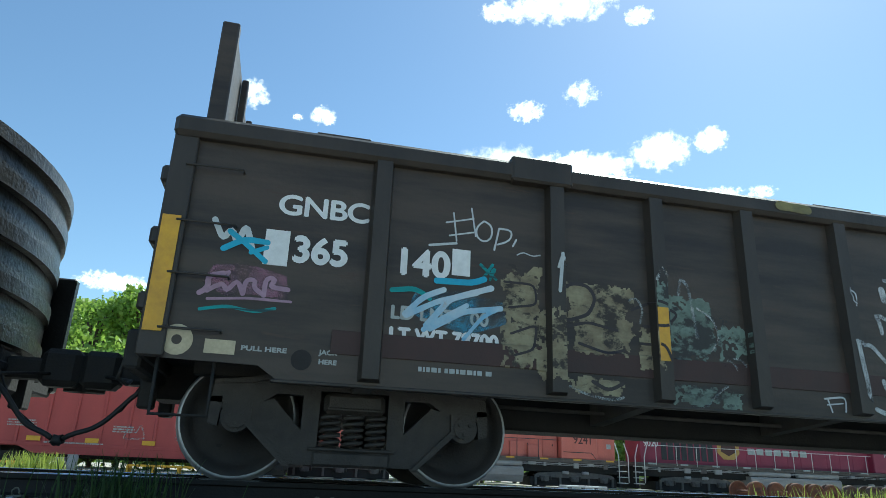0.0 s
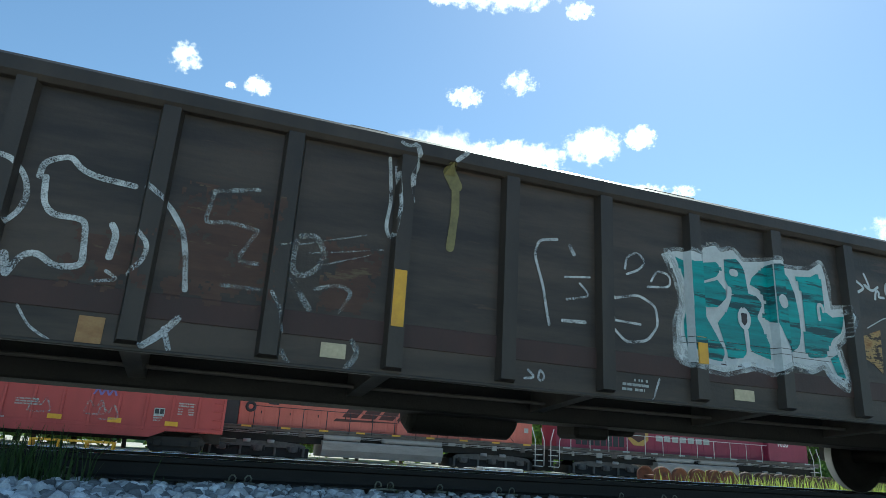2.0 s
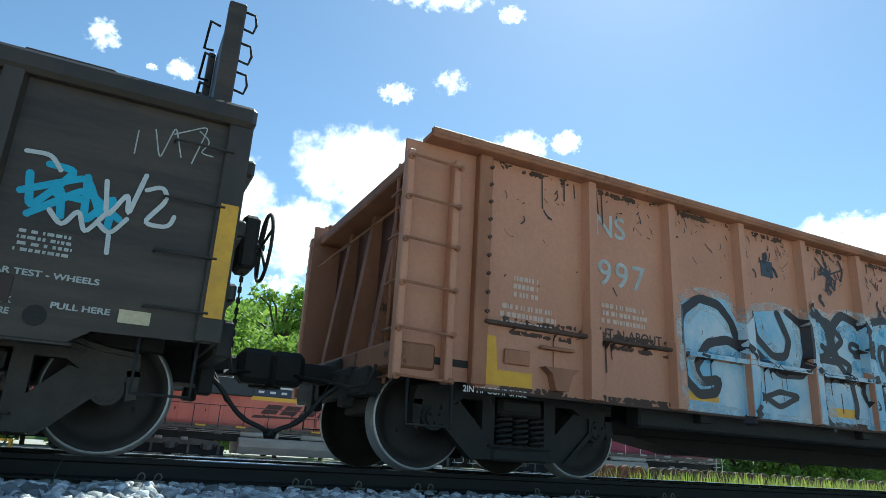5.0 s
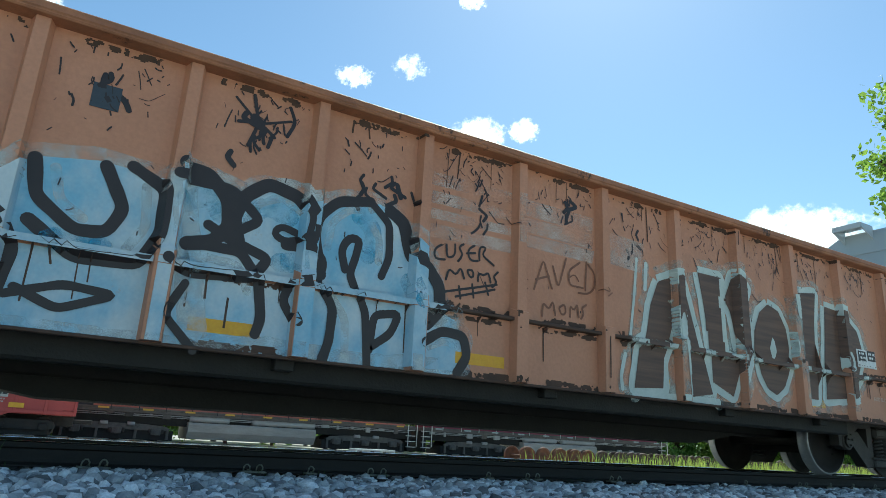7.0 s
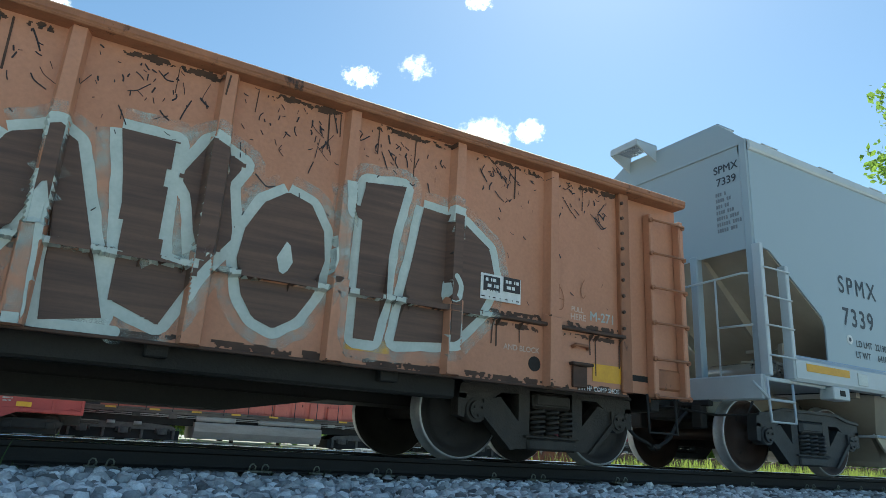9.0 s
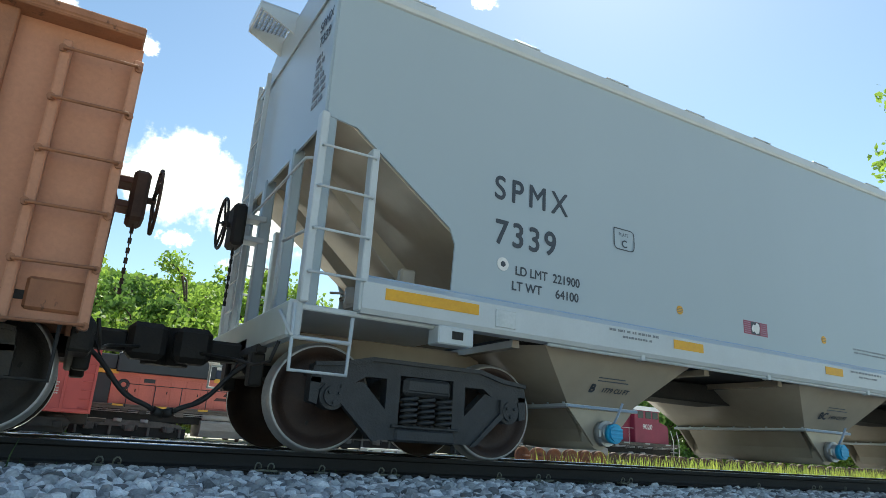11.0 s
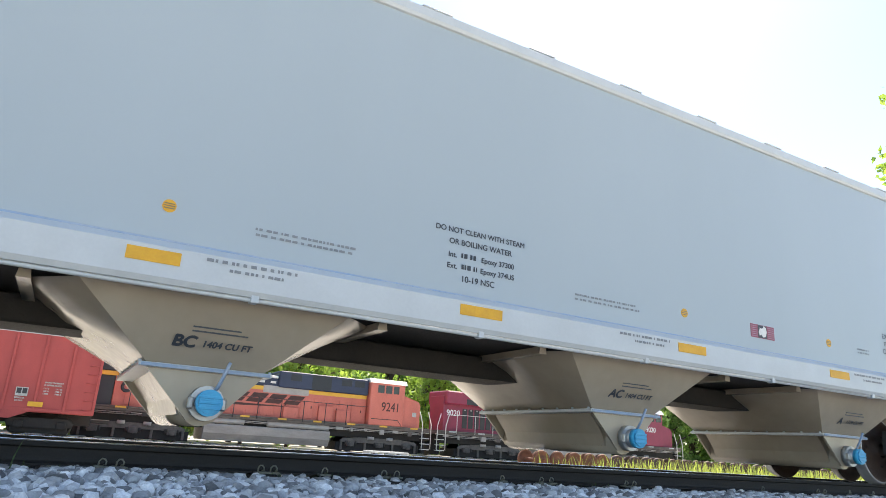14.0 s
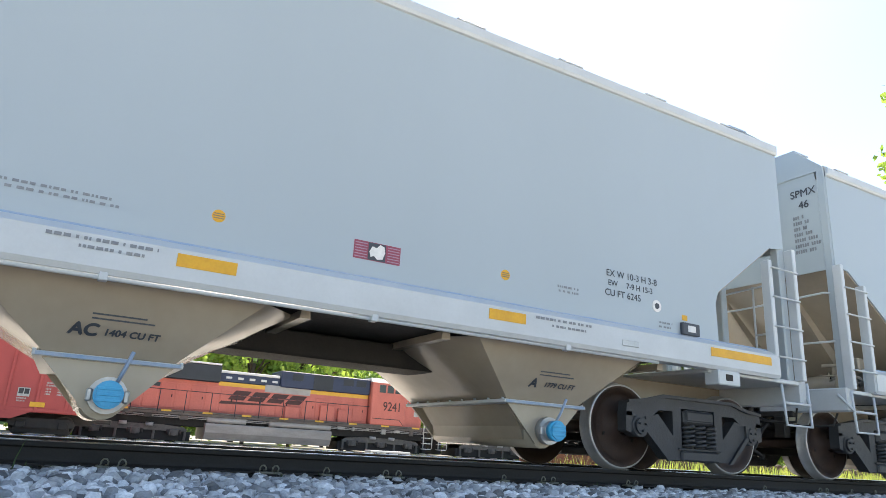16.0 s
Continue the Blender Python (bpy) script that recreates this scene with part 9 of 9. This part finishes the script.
def crimson_locomotive():
    lo = yard_locomotive("crimson_locomotive", "dull crimson diesel locomotive with gold emblem and white marks", 22.7, 46.3,
                         ((25.3, 27.25, 29.2), (39.8, 41.8, 43.8)), (31.2, 38.4), ((31.3, 34.4), (35.0, 38.3)), WHITE_FADED)
    y, zd = BACK_Y, 1.24

    def block(name, a, b, half, lowz, topz, mat, c=0.03, parent=None, label=""):
        m = Mesh()
        m.box(a, b, y - half, y + half, lowz, topz, c)
        return part(name, m, mat, parent or lo, label)
    block("hood", 23.35, 41.4, 1.02, zd, 3.62, LOCO_RED)
    block("radiator_wing", 23.4, 29.1, 1.40, 3.05, 3.98, LOCO_RED, 0.08)
    # shadow under the radiator roof, painted on as a dark block
    block("radiator_shadow_gap", 25.0, 28.2, 1.41, 3.10, 3.50, LOCO_DARK, 0.02)
    block("hood_roof", 29.1, 41.4, 1.03, 3.62, 3.74, LOCO_GREY, 0.03)
    for k in range(8):
        a = 24.9 + k * 0.50
        lv = block("louvre_door", a, a + 0.40, 1.045, 1.48, 2.82, LOCO_DARK, 0.01)
        block("louvre_latch", a + 0.14, a + 0.26, 1.055, 2.70, 2.78, LOCO_GREY, 0.004, lv)
    for k in range(9):
        a = 31.4 + k * 1.08
        block("hood_door", a, a + 0.98, 1.04, zd + 0.12, 3.40, LOCO_RED, 0.012)
    m = Mesh()
    m.prism([(29.15, 3.25), (29.6, 3.5), (30.4, 3.5), (30.85, 3.25), (30.85, 2.1), (30.4, 1.68), (29.6, 1.68), (29.15, 2.1)], y - 1.05, y - 1.02)
    part("shield_emblem", m, GOLD, lo, "dull gold shield emblem")
    m = Mesh()
    m.prism([(29.5, 2.9), (30.5, 2.9), (30.6, 2.2), (30.0, 1.9), (29.4, 2.2)], y - 1.06, y - 1.052)
    part("emblem_centre", m, MARK_BROWN, lo)
    for r, n in ((0, 8), (1, 7)):
        for k in range(n):
            x = 31.5 + k * 0.70
            z = 2.72 - r * 0.64
            m = Mesh()
            m.box(x, x + 0.54, y - 1.056, y - 1.047, z, z + 0.40)
            part("word_mark", m, WHITE_FADED, lo)
    lettering("9020", 0.55, 24.15, y - 1.03, 2.30, WHITE, lo, bold=0.01)
    cab = block("cab", 41.4, 44.2, 1.50, zd, 3.85, LOCO_RED, 0.05)
    m = Mesh()
    m.prism([(y - 1.52, 3.83), (y - 1.2, 4.2), (y + 1.2, 4.2), (y + 1.52, 3.83)], 41.3, 44.4, "x")
    part("cab_roof", m, CAB_WHITE, cab)
    for a in (41.75, 42.6, 43.4):
        m = Mesh()
        m.box(a, a + 0.62, y - 1.52, y - 1.50, 3.20, 3.76, 0.006)
        part("cab_window", m, GLASS, cab)
    lettering("9020", 0.55, 42.8, y - 1.515, 2.35, WHITE, lo, bold=0.01)
    m = Mesh()
    m.prism([(44.2, zd), (45.6, zd), (45.6, 2.5), (45.4, 2.75), (44.2, 3.1)], y - 1.15, y + 1.15)
    part("nose", m, LOCO_RED, lo)
    hand_rails(lo, 24.2, 41.2, 1.5, CAB_WHITE)
    return lo


orange_locomotive()
crimson_locomotive()


# ---- trees and hill ----
def tree(name, x, y, z, h, spread, seed, mat, leaves, label, size=0.45):
    t = thing(name, label, "tree", "trees behind the yard")
    rnd = random.Random(seed)
    tr = Mesh()
    tr.tube([(x, y, z), (x + rnd.uniform(-0.2, 0.2), y, z + h * 0.3), (x + rnd.uniform(-0.4, 0.4), y, z + h * 0.62)], h * 0.016, 8)
    clumps = []
    for k in range(36):
        a, u = rnd.uniform(0, 6.283), rnd.uniform(0.06, 0.90)
        rr = spread * (0.35 + 0.65 * math.sin(math.pi * min(1, u * 0.95))) * rnd.uniform(0.35, 0.95)
        c = Vector((x + rr * math.cos(a), y + rr * math.sin(a), z + h * u))
        clumps.append((c, spread * rnd.uniform(0.22, 0.42)))
        tr.tube([(x, y, z + h * max(0.1, u - 0.28)), tuple((Vector((x, y, z + h * (u - 0.1))) + c) / 2), tuple(c)], h * 0.006, 5)
    part("trunk", tr, BARK, t)
    rg = np.random.default_rng(seed)
    v, f = [], []
    per = leaves // len(clumps)
    for c, r in clumps:
        d = rg.normal(size=(per, 3))
        d /= np.linalg.norm(d, axis=1)[:, None]
        p = np.array(c) + d * (r * rg.uniform(0.15, 1.25, per) ** 0.7)[:, None] * np.array((1, 1, 0.8))
        u = rg.normal(size=(per, 3))
        u /= np.linalg.norm(u, axis=1)[:, None]
        w = np.cross(u, rg.normal(size=(per, 3)))
        w /= np.linalg.norm(w, axis=1)[:, None]
        s = (size * rg.uniform(0.5, 1.2, per))[:, None]
        quad = np.stack([p - u * s, p - w * s * 0.6, p + u * s, p + w * s * 0.6], 1).reshape(-1, 3)
        o = len(v)
        v.extend(map(tuple, quad))
        f.extend((o + 4 * i, o + 4 * i + 1, o + 4 * i + 2, o + 4 * i + 3) for i in range(per))
    cm = Mesh()
    cm.add(v, f)
    part("crown", cm, mat, t)
    return t


rnd = random.Random(8)
k = 0
for row, (yy, hh, n) in enumerate(((52, 12.0, 34), (62, 17.0, 30))):
    for i in range(n):
        x = -42 + i * (4.6 if row == 0 else 5.6) + rnd.uniform(-1.4, 1.4)
        if 20 < x < 27 and row == 0:
            continue
        mat = LEAF if rnd.random() < (0.8 if x < 30 else 0.5) else LEAF_DARK
        tree("tree", x, yy + rnd.uniform(-2, 2), YARD_Z, hh * rnd.uniform(0.8, 1.15), rnd.uniform(3.6, 5.2), 100 + k, mat, 4600, "leafy green deciduous tree behind the rail yard", 0.30)
        k += 1


def hill():
    m = Mesh()
    n = 60
    rgx = [-260 + 600 * i / n for i in range(n + 1)]
    top = [46 + 6 * noise.noise((x * 0.011, 3.3, 0)) + 1.5 * noise.noise((x * 0.07, 1.3, 0)) for x in rgx]
    v = []
    for j in range(9):
        u = j / 8
        v += [(x, 130 + 110 * u, YARD_Z + t * math.sin(u * math.pi / 2) * max(0.2, 1 - max(0, x - 40) / 160)) for x, t in zip(rgx, top)]
    q = n + 1
    m.add(v, [(j * q + i, j * q + i + 1, (j + 1) * q + i + 1, (j + 1) * q + i) for j in range(8) for i in range(n)], True)
    solo("hill", m, material("wooded_hill", (0.10, 0.16, 0.04), (0.05, 0.09, 0.025), 0.25, 0.95, 0, 1.0, 2.5, (1, 1, 1)), "distant wooded hill", "hill", kind="structure")
    rg = np.random.default_rng(77)
    N = 16000
    px, pu = rg.uniform(-120, 130, N), rg.uniform(0.02, 1, N)
    tp = np.interp(px, rgx, top)
    pz = YARD_Z + tp * np.sin(pu * np.pi / 2) * np.maximum(0.2, 1 - np.maximum(0, px - 40) / 160) + rg.uniform(0, 3.0, N)
    P = np.stack([px, 130 + 110 * pu, pz], 1)
    u, w = rg.normal(size=(N, 3)), rg.normal(size=(N, 3))
    u /= np.linalg.norm(u, axis=1)[:, None]
    w /= np.linalg.norm(w, axis=1)[:, None]
    s = rg.uniform(0.7, 1.7, N)[:, None]
    quad = np.stack([P - u * s, P - w * s, P + u * s, P + w * s], 1).reshape(-1, 3)
    cm = Mesh()
    cm.add(list(map(tuple, quad)), [(4 * i, 4 * i + 1, 4 * i + 2, 4 * i + 3) for i in range(N)])
    solo("far_woods", cm, LEAF, "distant leafy woods on the hill", "woods", kind="stuff")


hill()

tree("tree", 36.21, 7.50, YARD_Z, 22.46, 3.4, 990, LEAF, 4200, "tall leafy tree beside the yard", 0.2)

# ---- clouds, as a far backdrop ----
def cloud(az, el, w, h, seed, dense=0.5, far=2400.0):
    d = Vector((math.sin(radians(az)) * math.cos(radians(el)), math.cos(radians(az)) * math.cos(radians(el)), math.sin(radians(el))))
    W, Hh = 2 * far * math.tan(radians(w / 2)), 2 * far * math.tan(radians(h / 2))
    m = Mesh()
    m.add([(-W / 2, -Hh / 2, 0), (W / 2, -Hh / 2, 0), (W / 2, Hh / 2, 0), (-W / 2, Hh / 2, 0)], [(0, 1, 2, 3)])
    mat = bpy.data.materials.new("sunlit_cloud")
    mat.use_nodes = True
    n, link = mat.node_tree.nodes, mat.node_tree.links.new
    tc = n.new("ShaderNodeTexCoord")
    sc = n.new("ShaderNodeMapping")
    sc.inputs["Scale"].default_value = (2 / W, 2 / Hh, 1)
    link(tc.outputs["Object"], sc.inputs["Vector"])
    ln = n.new("ShaderNodeVectorMath")
    ln.operation = "LENGTH"
    link(sc.outputs[0], ln.inputs[0])
    nz = n.new("ShaderNodeTexNoise")
    nz.noise_dimensions = "4D"
    nz.inputs["W"].default_value = seed * 3.7
    nz.inputs["Scale"].default_value = 5.0 / min(W, Hh) * 0.9
    nz.inputs["Detail"].default_value, nz.inputs["Roughness"].default_value = 8, 0.62
    link(tc.outputs["Object"], nz.inputs["Vector"])
    a = n.new("ShaderNodeMath")
    a.operation = "MULTIPLY_ADD"
    a.inputs[1].default_value, a.inputs[2].default_value = 2.2, dense - 1.1
    link(nz.outputs["Fac"], a.inputs[0])
    b = n.new("ShaderNodeMath")
    b.operation = "SUBTRACT"
    link(a.outputs[0], b.inputs[0])
    pw = n.new("ShaderNodeMath")
    pw.operation = "POWER"
    pw.inputs[1].default_value = 2.2
    link(ln.outputs["Value"], pw.inputs[0])
    link(pw.outputs[0], b.inputs[1])
    rp = n.new("ShaderNodeMapRange")
    rp.interpolation_type = "SMOOTHSTEP"
    rp.inputs[1].default_value, rp.inputs[2].default_value = -0.06, 0.48
    link(b.outputs[0], rp.inputs[0])
    em = n.new("ShaderNodeEmission")
    em.inputs["Color"].default_value, em.inputs["Strength"].default_value = (1.0, 0.99, 0.97, 1), 1.15
    tp = n.new("ShaderNodeBsdfTransparent")
    mx = n.new("ShaderNodeMixShader")
    link(rp.outputs[0], mx.inputs[0])
    link(tp.outputs[0], mx.inputs[1])
    link(em.outputs[0], mx.inputs[2])
    link(mx.outputs[0], n["Material Output"].inputs["Surface"])
    ob = solo("backdrop_cloud", m, mat, "small white fair-weather cloud", "cloud", "clouds", "structure")
    eye = Vector((0, -6.5, 0.12))
    ob.matrix_world = look(eye + d * far, eye)
    ob.visible_shadow = False
    return ob


cloud(-5.81, 29.71, 3.27, 3.36, 1, 0.47)
cloud(23.29, 38.59, 12.5, 4.2, 2, 0.55)
cloud(20.25, 30.26, 4.2, 2.6, 3, 0.52)
cloud(25.56, 31.54, 4.36, 3.36, 4, 0.37)
cloud(32.40, 26.25, 5.8, 4.0, 5, 0.66)
cloud(36.6, 26.7, 3.2, 2.6, 6, 0.66)
cloud(24.6, 25.3, 12.4, 4.0, 7, 0.64)
cloud(1.25, 28.61, 1.85, 1.23, 8, 0.42)
cloud(-1.64, 28.50, 1.31, 0.90, 9, 0.42)
cloud(40.02, 22.09, 3.27, 1.68, 10, 0.42)
cloud(36.38, 22.32, 7.09, 1.68, 11, 0.42)
cloud(-14.10, 12.99, 7.64, 2.24, 12, 0.52)
cloud(17.25, 38.20, 3.82, 2.24, 24, 0.52)
cloud(31.21, 37.00, 3.27, 2.24, 25, 0.42)
cloud(17.62, 23.65, 13.64, 8.96, 13, 0.77)
cloud(12.80, 17.33, 10.91, 8.40, 14, 0.72)
cloud(58.49, 17.39, 13.09, 4.48, 15, 0.62)
cloud(8.07, 21.32, 2.73, 1.68, 16, 0.52)
cloud(11.89, 13.16, 6.55, 2.24, 17, 0.47)
cloud(59.94, 15.76, 8.18, 3.36, 23, 0.62)
cloud(5.40, 19.77, 10.91, 8.96, 18, 0.77)
cloud(5.85, 14.71, 3.82, 2.02, 19, 0.52)
cloud(31.39, 36.85, 3.27, 1.68, 20, 0.42)
cloud(0.61, 28.94, 2.73, 2.24, 21, 0.52)
cloud(7.40, 21.45, 4.91, 2.80, 22, 0.52)



# ---- what moves ----
def motions():
    """The train rolls past; each wheelset turns with it."""
    cars = [t / 2 for t in range(33)]
    spins = [t / 10 for t in range(161)]
    start = travelled(0)
    for ob, x in MOVING:
        if x is None:
            walk(ob, [(t, pose(-travelled(t), 0, 0)) for t in cars])
        else:
            walk(ob, [(t, pose(x, 0, WHEEL_R, 0, -math.degrees((travelled(t) - start) / WHEEL_R), 0)) for t in spins])


motions()
